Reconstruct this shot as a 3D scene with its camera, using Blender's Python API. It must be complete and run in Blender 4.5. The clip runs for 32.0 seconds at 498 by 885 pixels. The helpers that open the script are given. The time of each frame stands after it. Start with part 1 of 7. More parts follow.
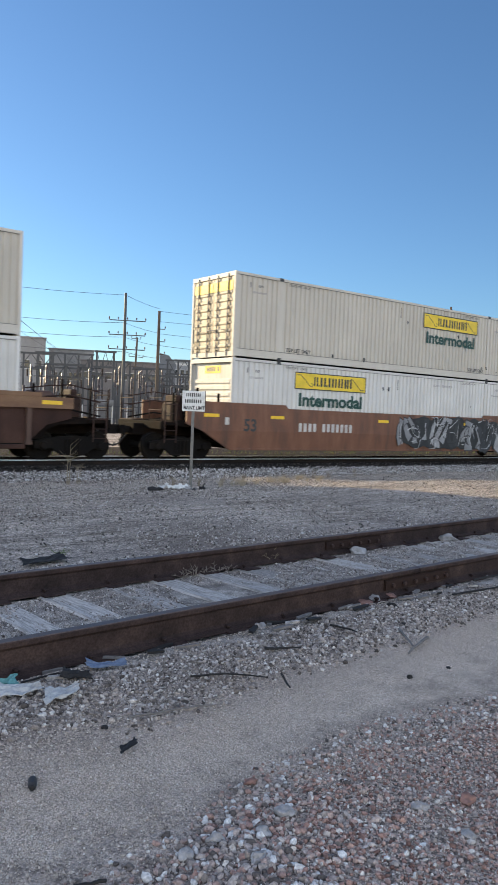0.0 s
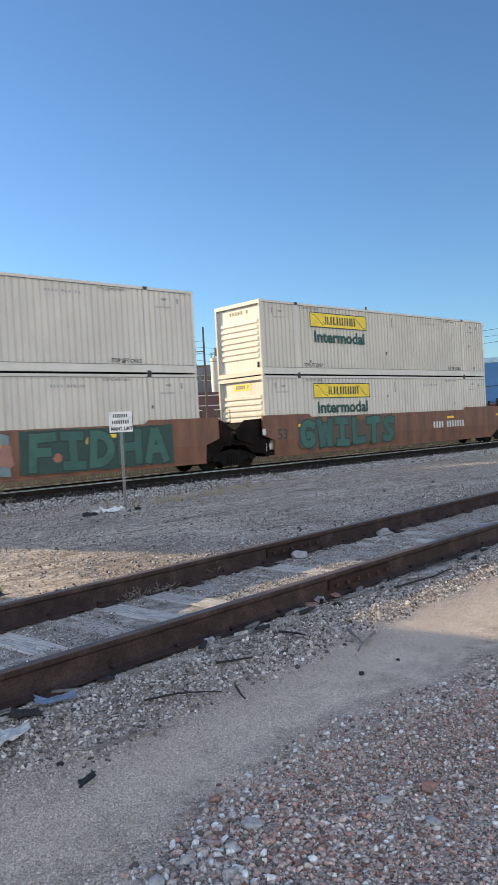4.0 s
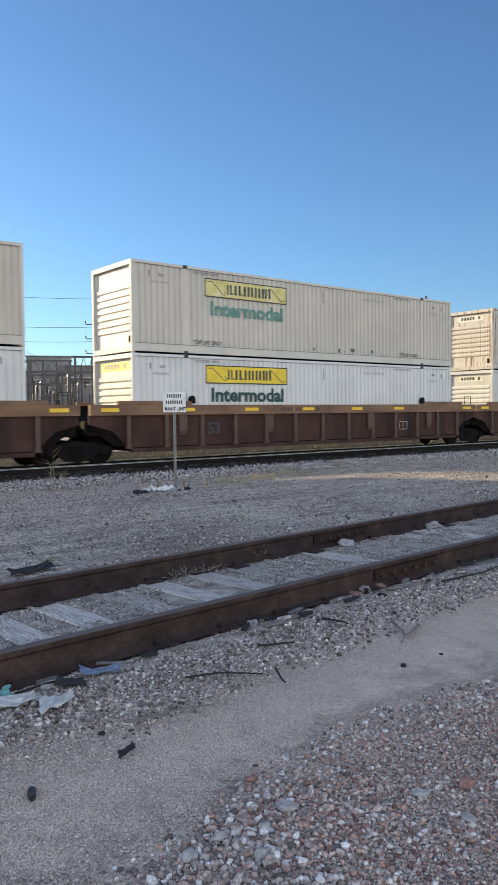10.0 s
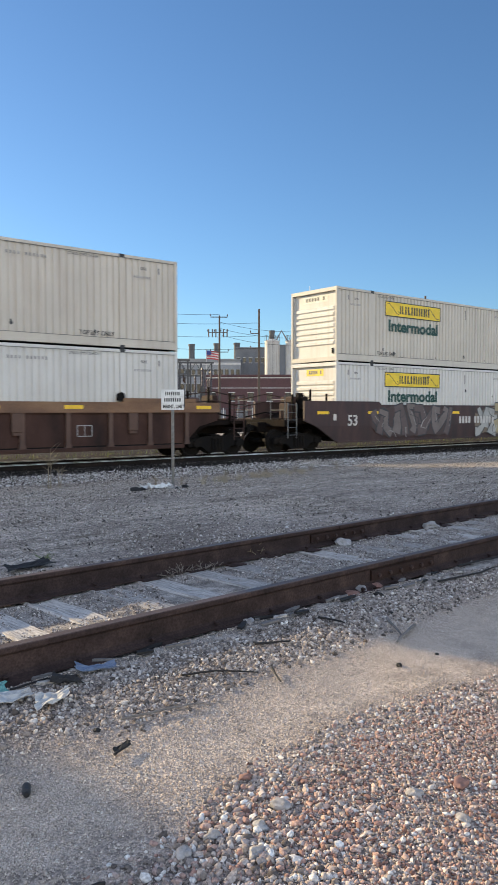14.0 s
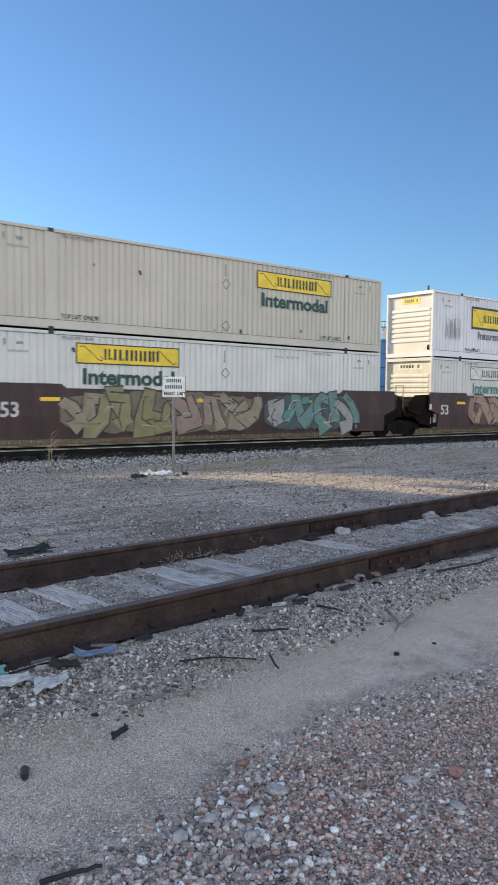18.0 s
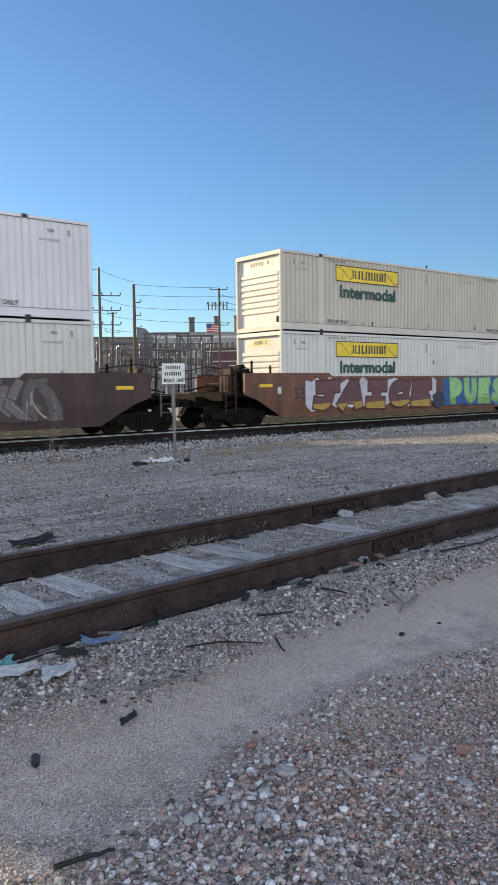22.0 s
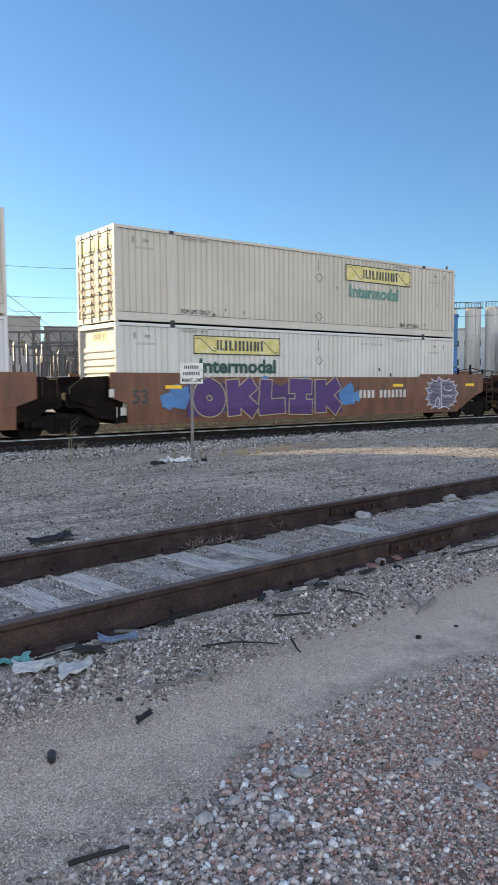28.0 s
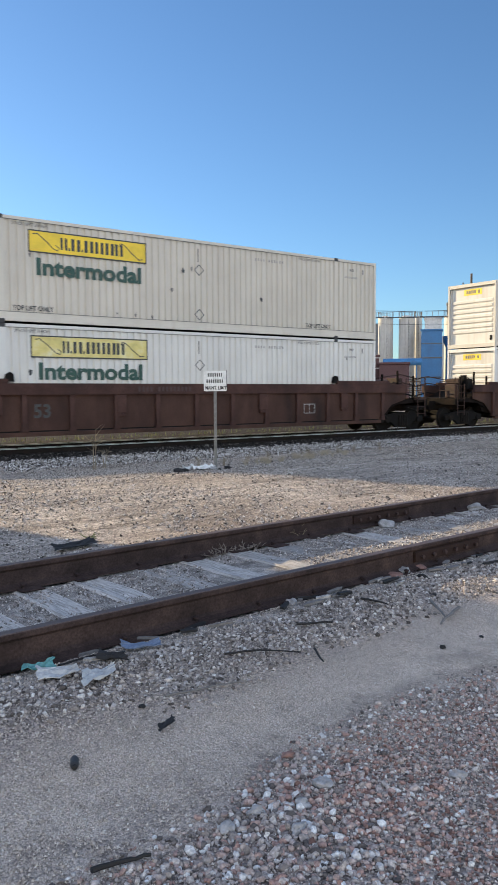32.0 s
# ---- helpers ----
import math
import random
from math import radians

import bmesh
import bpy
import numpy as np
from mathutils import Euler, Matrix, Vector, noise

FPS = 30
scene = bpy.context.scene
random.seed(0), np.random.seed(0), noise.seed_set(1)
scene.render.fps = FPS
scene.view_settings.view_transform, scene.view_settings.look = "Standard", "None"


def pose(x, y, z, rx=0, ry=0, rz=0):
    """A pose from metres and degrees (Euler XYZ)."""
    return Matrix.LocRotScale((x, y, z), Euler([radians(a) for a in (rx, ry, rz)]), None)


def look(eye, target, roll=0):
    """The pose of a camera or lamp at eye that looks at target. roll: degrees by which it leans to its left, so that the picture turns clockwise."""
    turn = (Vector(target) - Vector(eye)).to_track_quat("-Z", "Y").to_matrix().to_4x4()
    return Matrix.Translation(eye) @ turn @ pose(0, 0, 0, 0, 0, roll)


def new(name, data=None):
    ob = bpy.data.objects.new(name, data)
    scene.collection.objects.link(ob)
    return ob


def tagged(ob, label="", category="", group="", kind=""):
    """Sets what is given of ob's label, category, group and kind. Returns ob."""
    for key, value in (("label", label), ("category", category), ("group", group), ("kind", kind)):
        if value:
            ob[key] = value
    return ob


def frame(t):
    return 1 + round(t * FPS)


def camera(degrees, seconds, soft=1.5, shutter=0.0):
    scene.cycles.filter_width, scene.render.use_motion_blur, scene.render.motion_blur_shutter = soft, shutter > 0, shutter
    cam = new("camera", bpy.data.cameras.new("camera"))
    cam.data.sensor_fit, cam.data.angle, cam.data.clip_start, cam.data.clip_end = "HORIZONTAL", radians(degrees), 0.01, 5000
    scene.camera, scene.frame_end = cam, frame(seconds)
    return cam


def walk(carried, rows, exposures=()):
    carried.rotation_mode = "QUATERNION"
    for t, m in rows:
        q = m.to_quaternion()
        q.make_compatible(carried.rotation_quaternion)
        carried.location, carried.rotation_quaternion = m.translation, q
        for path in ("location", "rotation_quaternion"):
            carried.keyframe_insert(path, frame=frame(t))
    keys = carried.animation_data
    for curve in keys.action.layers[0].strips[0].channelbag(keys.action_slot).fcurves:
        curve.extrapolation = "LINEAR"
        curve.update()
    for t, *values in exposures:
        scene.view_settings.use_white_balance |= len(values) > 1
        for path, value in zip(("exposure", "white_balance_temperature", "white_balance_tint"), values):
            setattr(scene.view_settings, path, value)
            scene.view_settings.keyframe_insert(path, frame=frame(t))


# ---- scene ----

# The plan: x runs along the main line, y away from the camera, z up; z = 0 is the yard by the camera.
EYE = 1.42                  # lens above the yard
YC = 21.845                 # middle of the main line
ZR = -0.13                  # its rail tops
ZF = 0.437                  # container floor in the wells
LEN, WID, HGT = 16.154, 2.59, 2.896

cam = camera(36.64, 32.0, soft=0.7, shutter=0.25)
TURNS = [
    (0, -37.302, -2.130, -2.277), (0.5, -37.902, -1.734, -1.227), (1, -38.604, -1.476, -0.549), (1.5, -39.468, -1.327, 0.150),
    (2, -40.492, -1.304, 0.807), (2.5, -41.424, -1.229, 1.647), (3, -42.133, -1.207, 2.187), (3.5, -42.564, -1.201, 2.719),
    (4, -42.705, -1.229, 3.076), (4.5, -42.663, -1.030, 2.930), (6.5, -42.187, -0.760, 1.588), (7, -41.683, -1.114, 1.255),
    (7.5, -40.869, -1.557, 0.654), (8, -40.139, -1.845, 0.315), (8.5, -39.632, -2.027, 0.280), (9, -39.217, -2.098, 0.242),
    (9.5, -38.950, -2.209, 0.470), (10, -38.705, -2.279, 0.567), (10.5, -38.563, -2.404, 0.612), (11, -38.572, -2.516, 0.533),
    (11.5, -38.666, -2.547, 0.422), (12, -38.798, -2.623, 0.432), (12.5, -38.845, -2.598, 0.295), (13, -38.887, -2.537, 0.239),
    (13.5, -38.899, -2.460, 0.191), (14, -38.838, -2.402, 0.010), (14.5, -38.827, -2.482, -0.012), (16.5, -38.823, -2.885, -0.303),
    (17, -38.779, -3.044, -0.535), (17.5, -38.747, -3.193, -0.611), (18, -38.752, -3.312, -0.670), (18.5, -38.819, -3.373, -0.676),
    (19, -38.981, -3.448, -0.403), (19.5, -39.074, -3.621, -0.162), (20, -39.140, -3.731, 0.217), (20.5, -39.158, -3.830, 0.402),
    (21, -39.064, -3.957, 0.668), (21.5, -38.979, -4.196, 0.773), (22, -38.767, -4.450, 0.715), (22.5, -38.568, -4.649, 0.754),
    (23, -38.290, -4.814, 0.743), (23.5, -38.109, -4.723, 0.754), (24, -37.996, -4.682, 0.811), (24.5, -37.897, -4.645, 0.733),
    (26.5, -37.769, -4.683, 0.409), (27, -37.773, -4.656, 0.447), (27.5, -37.653, -4.561, 0.489), (28, -37.393, -4.421, 0.311),
    (28.5, -36.991, -4.305, 0.296), (29, -36.568, -4.181, 0.169), (29.5, -36.211, -4.099, 0.145), (30, -35.996, -4.022, 0.294),
    (30.5, -35.731, -3.982, 0.215), (31, -35.607, -3.907, 0.283), (31.5, -35.587, -3.852, 0.263), (32, -35.623, -3.834, 0.278),
]
EXPOSURES = [(0, 1.19), (1, 1.23), (2, 1.18), (3, 1.34), (4.5, 1.25), (6.7, 1.14), (7, 1.13), (8, 1.22), (9, 1.16), (10, 1.20), (11, 1.23), (12, 1.02), (13, 1.26), (14, 1.18), (17, 1.08), (18, 1.26), (19, 1.15), (19.5, 1.05), (20, 1.20),
             (21, 1.30), (21.5, 1.30), (22, 1.14), (23, 1.28), (24, 1.24), (27, 1.28), (27.5, 1.20), (28, 1.32), (29, 1.42), (30, 1.08), (31, 1.26), (32, 1.28)]
walk(cam, [(t, pose(0, 0, EYE, 90 + p, r, y)) for t, y, p, r in TURNS], EXPOSURES)

# ---- light ----
SUN = Vector((-0.347, 1.0, 0.30)).normalized()
world = bpy.data.worlds.new("sky")
scene.world = world
world.use_nodes = True
wn = world.node_tree.nodes
sky = wn.new("ShaderNodeTexSky")
sky.sky_type, sky.sun_disc = "NISHITA", False
sky.sun_elevation, sky.sun_rotation = math.asin(SUN.z), math.atan2(SUN.x, SUN.y)
sky.altitude, sky.air_density, sky.dust_density, sky.ozone_density = 250, 1.0, 0.4, 2.0
# added fill light: the sky is made paler and brighter away from the plant, towards the zenith and the far side
way = wn.new("ShaderNodeTexCoord")
dot = wn.new("ShaderNodeVectorMath")
dot.operation = "DOT_PRODUCT"
dot.inputs[1].default_value = Vector((-0.35, -0.55, 0.75)).normalized()
fade = wn.new("ShaderNodeMapRange")
fade.interpolation_type = "SMOOTHSTEP"
fade.inputs[1].default_value, fade.inputs[2].default_value, fade.inputs[3].default_value, fade.inputs[4].default_value = -0.02, 0.85, 0.0, 1.0
sky_fill = wn.new("ShaderNodeMix")
sky_fill.data_type, sky_fill.blend_type = "RGBA", "MULTIPLY"
sky_fill.inputs[7].default_value = (8.2, 4.3, 2.72, 1)
wl = world.node_tree.links
wl.new(way.outputs["Generated"], dot.inputs[0])
wl.new(dot.outputs["Value"], fade.inputs[0])
wl.new(fade.outputs[0], sky_fill.inputs[0])
clear = wn.new("ShaderNodeMix")
clear.data_type, clear.blend_type = "RGBA", "MULTIPLY"
clear.inputs[0].default_value, clear.inputs[7].default_value = 1.0, (0.73, 0.98, 1.23, 1)
wl.new(sky.outputs[0], clear.inputs[6])
wl.new(clear.outputs[2], sky_fill.inputs[6])
wl.new(sky_fill.outputs[2], wn["Background"].inputs[0])
wn["Background"].inputs[1].default_value = 0.062
sun_data = bpy.data.lights.new("sun", "SUN")
sun_data.energy, sun_data.angle, sun_data.color = 3.8, radians(0.53), (1.0, 0.79, 0.48)
sun = new("sun", sun_data)
sun.matrix_world = look(SUN * 50, (0, 0, 0))


# ---- materials ----
def nodes_of(name):
    m = bpy.data.materials.new(name)
    m.use_nodes = True
    return m, m.node_tree.nodes, m.node_tree.links, m.node_tree.nodes["Principled BSDF"]


def noise_tex(n, l, coord, scale, detail=4.0, stretch=None, rough=0.55):
    t = n.new("ShaderNodeTexNoise")
    t.inputs["Scale"].default_value, t.inputs["Detail"].default_value = scale, detail
    t.inputs["Roughness"].default_value = rough
    if stretch:
        mp = n.new("ShaderNodeMapping")
        mp.inputs["Scale"].default_value = stretch
        l.new(coord, mp.inputs["Vector"])
        coord = mp.outputs[0]
    l.new(coord, t.inputs["Vector"])
    return t


def ramp(n, l, fac, stops):
    r = n.new("ShaderNodeValToRGB")
    while len(r.color_ramp.elements) < len(stops):
        r.color_ramp.elements.new(0.5)
    for e, (p, c) in zip(r.color_ramp.elements, stops):
        e.position, e.color = p, (c if len(c) == 4 else (*c, 1))
    l.new(fac, r.inputs[0])
    return r


def mix(n, l, fac, a, b, kind="MIX"):
    m = n.new("ShaderNodeMix")
    m.data_type, m.blend_type = "RGBA", kind
    for sock, v in ((m.inputs[0], fac), (m.inputs[6], a), (m.inputs[7], b)):
        if isinstance(v, (int, float)):
            sock.default_value = v
        elif isinstance(v, tuple):
            sock.default_value = (*v, 1)
        else:
            l.new(v, sock)
    return m.outputs[2]


def surface(name, base, dark=None, light=None, scale=3.0, fine=60.0, rough=0.7, metal=0.0, bump=0.15, dist=0.004,
            stretch=None, wear=0.5, gloss=0.5, spread=0.0):
    """A worn surface: two scales of noise between dark and light, fine relief, a little change from thing to thing."""
    m, n, l, b = nodes_of(name)
    dark = dark or tuple(c * 0.72 for c in base)
    light = light or tuple(min(1, c * 1.16) for c in base)
    tc = n.new("ShaderNodeTexCoord").outputs["Object"]
    big = noise_tex(n, l, tc, scale, 5, stretch)
    small = noise_tex(n, l, tc, fine, 3)
    col = ramp(n, l, big.outputs[0], ((0.28, dark), (0.5, base), (0.74, light))).outputs[0]
    grain = ramp(n, l, small.outputs[0], ((0.3, (1 - wear * 0.5,) * 3), (0.7, (1 + wear * 0.2,) * 3))).outputs[0]
    col = mix(n, l, 1.0, col, grain, "MULTIPLY")
    if spread:
        info = n.new("ShaderNodeObjectInfo")
        r = ramp(n, l, info.outputs["Random"], ((0, (1 - spread,) * 3), (1, (1 + spread * 0.6,) * 3)))
        col = mix(n, l, 1.0, col, r.outputs[0], "MULTIPLY")
    l.new(col, b.inputs["Base Color"])
    rr = n.new("ShaderNodeMapRange")
    rr.inputs[3].default_value, rr.inputs[4].default_value = max(0.05, rough - 0.14), min(1, rough + 0.14)
    l.new(big.outputs[0], rr.inputs[0])
    l.new(rr.outputs[0], b.inputs["Roughness"])
    b.inputs["Metallic"].default_value = metal
    b.inputs["Specular IOR Level"].default_value = gloss
    if bump:
        bp = n.new("ShaderNodeBump")
        bp.inputs["Strength"].default_value, bp.inputs["Distance"].default_value = bump, dist
        l.new(small.outputs[0], bp.inputs["Height"])
        l.new(bp.outputs[0], b.inputs["Normal"])
    return m


def stones_mat(name, stops):
    """Loose stones: each one its own colour."""
    m, n, l, b = nodes_of(name)
    geo = n.new("ShaderNodeNewGeometry")
    col = ramp(n, l, geo.outputs["Random Per Island"], stops)
    tc = n.new("ShaderNodeTexCoord").outputs["Object"]
    sp = noise_tex(n, l, tc, 120, 3)
    g = ramp(n, l, sp.outputs[0], ((0.3, (0.6,) * 3), (0.7, (1.2,) * 3)))
    l.new(mix(n, l, 1.0, col.outputs[0], g.outputs[0], "MULTIPLY"), b.inputs["Base Color"])
    b.inputs["Roughness"].default_value = 0.95
    b.inputs["Specular IOR Level"].default_value = 0.12
    bp = n.new("ShaderNodeBump")
    bp.inputs["Strength"].default_value, bp.inputs["Distance"].default_value = 0.3, 0.002
    l.new(sp.outputs[0], bp.inputs["Height"])
    l.new(bp.outputs[0], b.inputs["Normal"])
    return m


def container_paint(name, base, streak=(0.36, 0.30, 0.24), amount=0.35, rust=0.0, rust_to=2.0):
    """White container paint with runs of dirt down the ribs, and rust at one end where it has it."""
    m, n, l, b = nodes_of(name)
    tc = n.new("ShaderNodeTexCoord").outputs["Object"]
    soft = noise_tex(n, l, tc, 0.6, 4)
    run = noise_tex(n, l, tc, 1.0, 5, (5.0, 5.0, 0.35))
    fine = noise_tex(n, l, tc, 40, 3)
    col = ramp(n, l, soft.outputs[0], ((0.3, tuple(c * 0.9 for c in base)), (0.7, tuple(min(1, c * 1.05) for c in base)))).outputs[0]
    info = n.new("ShaderNodeObjectInfo")
    col = mix(n, l, 1.0, col, ramp(n, l, info.outputs["Random"], ((0, (0.93, 0.92, 0.90)), (1, (1.03, 1.03, 1.04)))).outputs[0], "MULTIPLY")
    dirt = ramp(n, l, run.outputs[0], ((0.52, (0, 0, 0)), (0.8, (amount,) * 3))).outputs[0]
    col = mix(n, l, dirt, col, streak)
    if rust:
        sep = n.new("ShaderNodeSeparateXYZ")
        l.new(tc, sep.inputs[0])
        near = n.new("ShaderNodeMapRange")
        near.inputs[1].default_value, near.inputs[2].default_value = rust_to + 0.02, rust_to - 0.02
        l.new(sep.outputs[0], near.inputs[0])
        rr = noise_tex(n, l, tc, 1.0, 7, (13.0, 13.0, 0.55), rough=0.68)
        f = ramp(n, l, rr.outputs[0], ((0.50 - rust * 0.10, (0, 0, 0)), (max(0.56, 0.53 - rust * 0.10), (0.94, 0.94, 0.94)))).outputs[0]
        f = mix(n, l, 1.0, f, near.outputs[0], "MULTIPLY")
        col = mix(n, l, f, col, ramp(n, l, run.outputs[0], ((0.4, (0.23, 0.105, 0.046)), (0.6, (0.125, 0.055, 0.027)))).outputs[0])
    g = ramp(n, l, fine.outputs[0], ((0.3, (0.94,) * 3), (0.7, (1.03,) * 3)))
    l.new(mix(n, l, 1.0, col, g.outputs[0], "MULTIPLY"), b.inputs["Base Color"])
    b.inputs["Roughness"].default_value = 0.52
    bp = n.new("ShaderNodeBump")
    bp.inputs["Strength"].default_value, bp.inputs["Distance"].default_value = 0.12, 0.004
    l.new(run.outputs[0], bp.inputs["Height"])
    l.new(bp.outputs[0], b.inputs["Normal"])
    return m


CREAM = container_paint("container_cream", (0.57, 0.53, 0.46))
WHITE = container_paint("container_white", (0.645, 0.635, 0.605), amount=0.22)
FRESH = container_paint("container_fresh_white", (0.66, 0.655, 0.67), amount=0.08)
RUSTY = container_paint("container_rusty", (0.58, 0.525, 0.45), amount=0.4, rust=1.0, rust_to=1.95)
STREAKED = container_paint("container_streaked", (0.575, 0.528, 0.455), streak=(0.33, 0.24, 0.17), amount=0.45, rust=-0.6, rust_to=1.95)
DOORRUST = container_paint("container_rusty_door", (0.45, 0.38, 0.27), streak=(0.22, 0.10, 0.035), amount=0.98)
END_WHITE = container_paint("container_end_white", (0.66, 0.65, 0.62), amount=0.2)
END_CREAM = container_paint("container_end_cream", (0.62, 0.595, 0.545), streak=(0.40, 0.31, 0.21), amount=0.45)
BLACK = surface("black_paint", (0.025, 0.025, 0.027), rough=0.6)
STEEL_DARK = surface("dark_steel", (0.008, 0.007, 0.0065), light=(0.018, 0.014, 0.011), rough=0.85, gloss=0.15)
GALV = surface("galvanised_steel", (0.15, 0.152, 0.155), rough=0.45, metal=0.6, fine=30)
LOGO_YELLOW = surface("yellow_decal", (0.78, 0.55, 0.03), rough=0.5, wear=0.2, scale=1.5, bump=0)
LOGO_FADED = surface("faded_yellow_decal", (0.66, 0.56, 0.20), light=(0.70, 0.66, 0.44), rough=0.6, wear=0.3, bump=0)
LOGO_BARE = surface("bleached_decal", (0.66, 0.64, 0.54), light=(0.72, 0.71, 0.66), rough=0.6, wear=0.3, bump=0)
GREEN_INK = surface("dark_green_ink", (0.008, 0.055, 0.042), rough=0.5, wear=0.2, bump=0)
GREEN_FADED = surface("faded_green_ink", (0.10, 0.25, 0.20), light=(0.25, 0.36, 0.31), rough=0.6, scale=5, bump=0)
INK = surface("black_ink", (0.03, 0.032, 0.034), rough=0.5, bump=0)
INK_PALE = surface("worn_black_ink", (0.13, 0.13, 0.13), rough=0.6, bump=0)
INK_FAINT = surface("faint_grey_ink", (0.30, 0.29, 0.285), dark=(0.2, 0.2, 0.2), light=(0.42, 0.41, 0.40), scale=9, rough=0.6, bump=0)
TTX_BROWN = surface("brown_car_paint", (0.160, 0.066, 0.035), dark=(0.075, 0.036, 0.023), light=(0.225, 0.105, 0.058), scale=1.3, rough=0.6, spread=0.12, stretch=(1.6, 1, 0.45))
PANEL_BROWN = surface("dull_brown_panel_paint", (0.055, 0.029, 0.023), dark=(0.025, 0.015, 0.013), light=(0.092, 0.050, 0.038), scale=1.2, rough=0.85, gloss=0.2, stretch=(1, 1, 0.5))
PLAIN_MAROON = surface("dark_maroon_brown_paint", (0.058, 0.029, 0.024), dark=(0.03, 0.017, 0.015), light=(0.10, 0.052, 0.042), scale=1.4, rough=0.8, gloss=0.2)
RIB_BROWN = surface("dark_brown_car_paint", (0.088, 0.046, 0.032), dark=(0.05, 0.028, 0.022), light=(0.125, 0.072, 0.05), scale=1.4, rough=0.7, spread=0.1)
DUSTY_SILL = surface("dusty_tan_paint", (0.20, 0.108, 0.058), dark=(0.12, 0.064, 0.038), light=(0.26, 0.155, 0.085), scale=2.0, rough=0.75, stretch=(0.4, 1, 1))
MAROON = surface("maroon_car_paint", (0.052, 0.025, 0.023), dark=(0.028, 0.015, 0.014), light=(0.088, 0.046, 0.039), scale=1.6, stretch=(1.6, 1, 0.5), rough=0.65, spread=0.1)
REFLECT = surface("yellow_reflector", (0.80, 0.50, 0.02), rough=0.35, bump=0, wear=0.1)
PALE_INK = surface("pale_lettering", (0.55, 0.52, 0.48), rough=0.6, bump=0, wear=0.3)
RUST_RAIL = surface("rusty_rail_side", (0.050, 0.032, 0.028), dark=(0.024, 0.016, 0.014), light=(0.088, 0.057, 0.048), scale=5, fine=70, rough=0.9, bump=0.6, gloss=0.2, wear=0.8)
JOINT_RUST = surface("rusty_joint_bar", (0.034, 0.019, 0.015), scale=8, rough=0.9, gloss=0.2)
MAIN_RAIL = surface("oily_rail_side", (0.016, 0.012, 0.0105), light=(0.03, 0.02, 0.016), rough=0.85, gloss=0.2)
RAIL_TOP = surface("worn_rail_head", (0.085, 0.055, 0.046), rough=0.5, metal=0.2, fine=80)
# near-white diffuse head: the sky's reflection along the rail put into the colour
RAIL_BRIGHT = surface("polished_head_sky_glint", (0.86, 0.86, 0.86), rough=0.45, metal=0.15, bump=0.0)
TIE_WOOD = surface("weathered_tie_wood", (0.42, 0.385, 0.35), dark=(0.15, 0.135, 0.12), light=(0.62, 0.57, 0.52), scale=9, fine=70, rough=0.9, bump=0.6, dist=0.006, stretch=(6, 0.7, 6), spread=0.3)
TIE_DARK = surface("creosoted_tie_wood", (0.09, 0.07, 0.058), scale=8, rough=0.9, bump=0.5, stretch=(6, 0.7, 6))


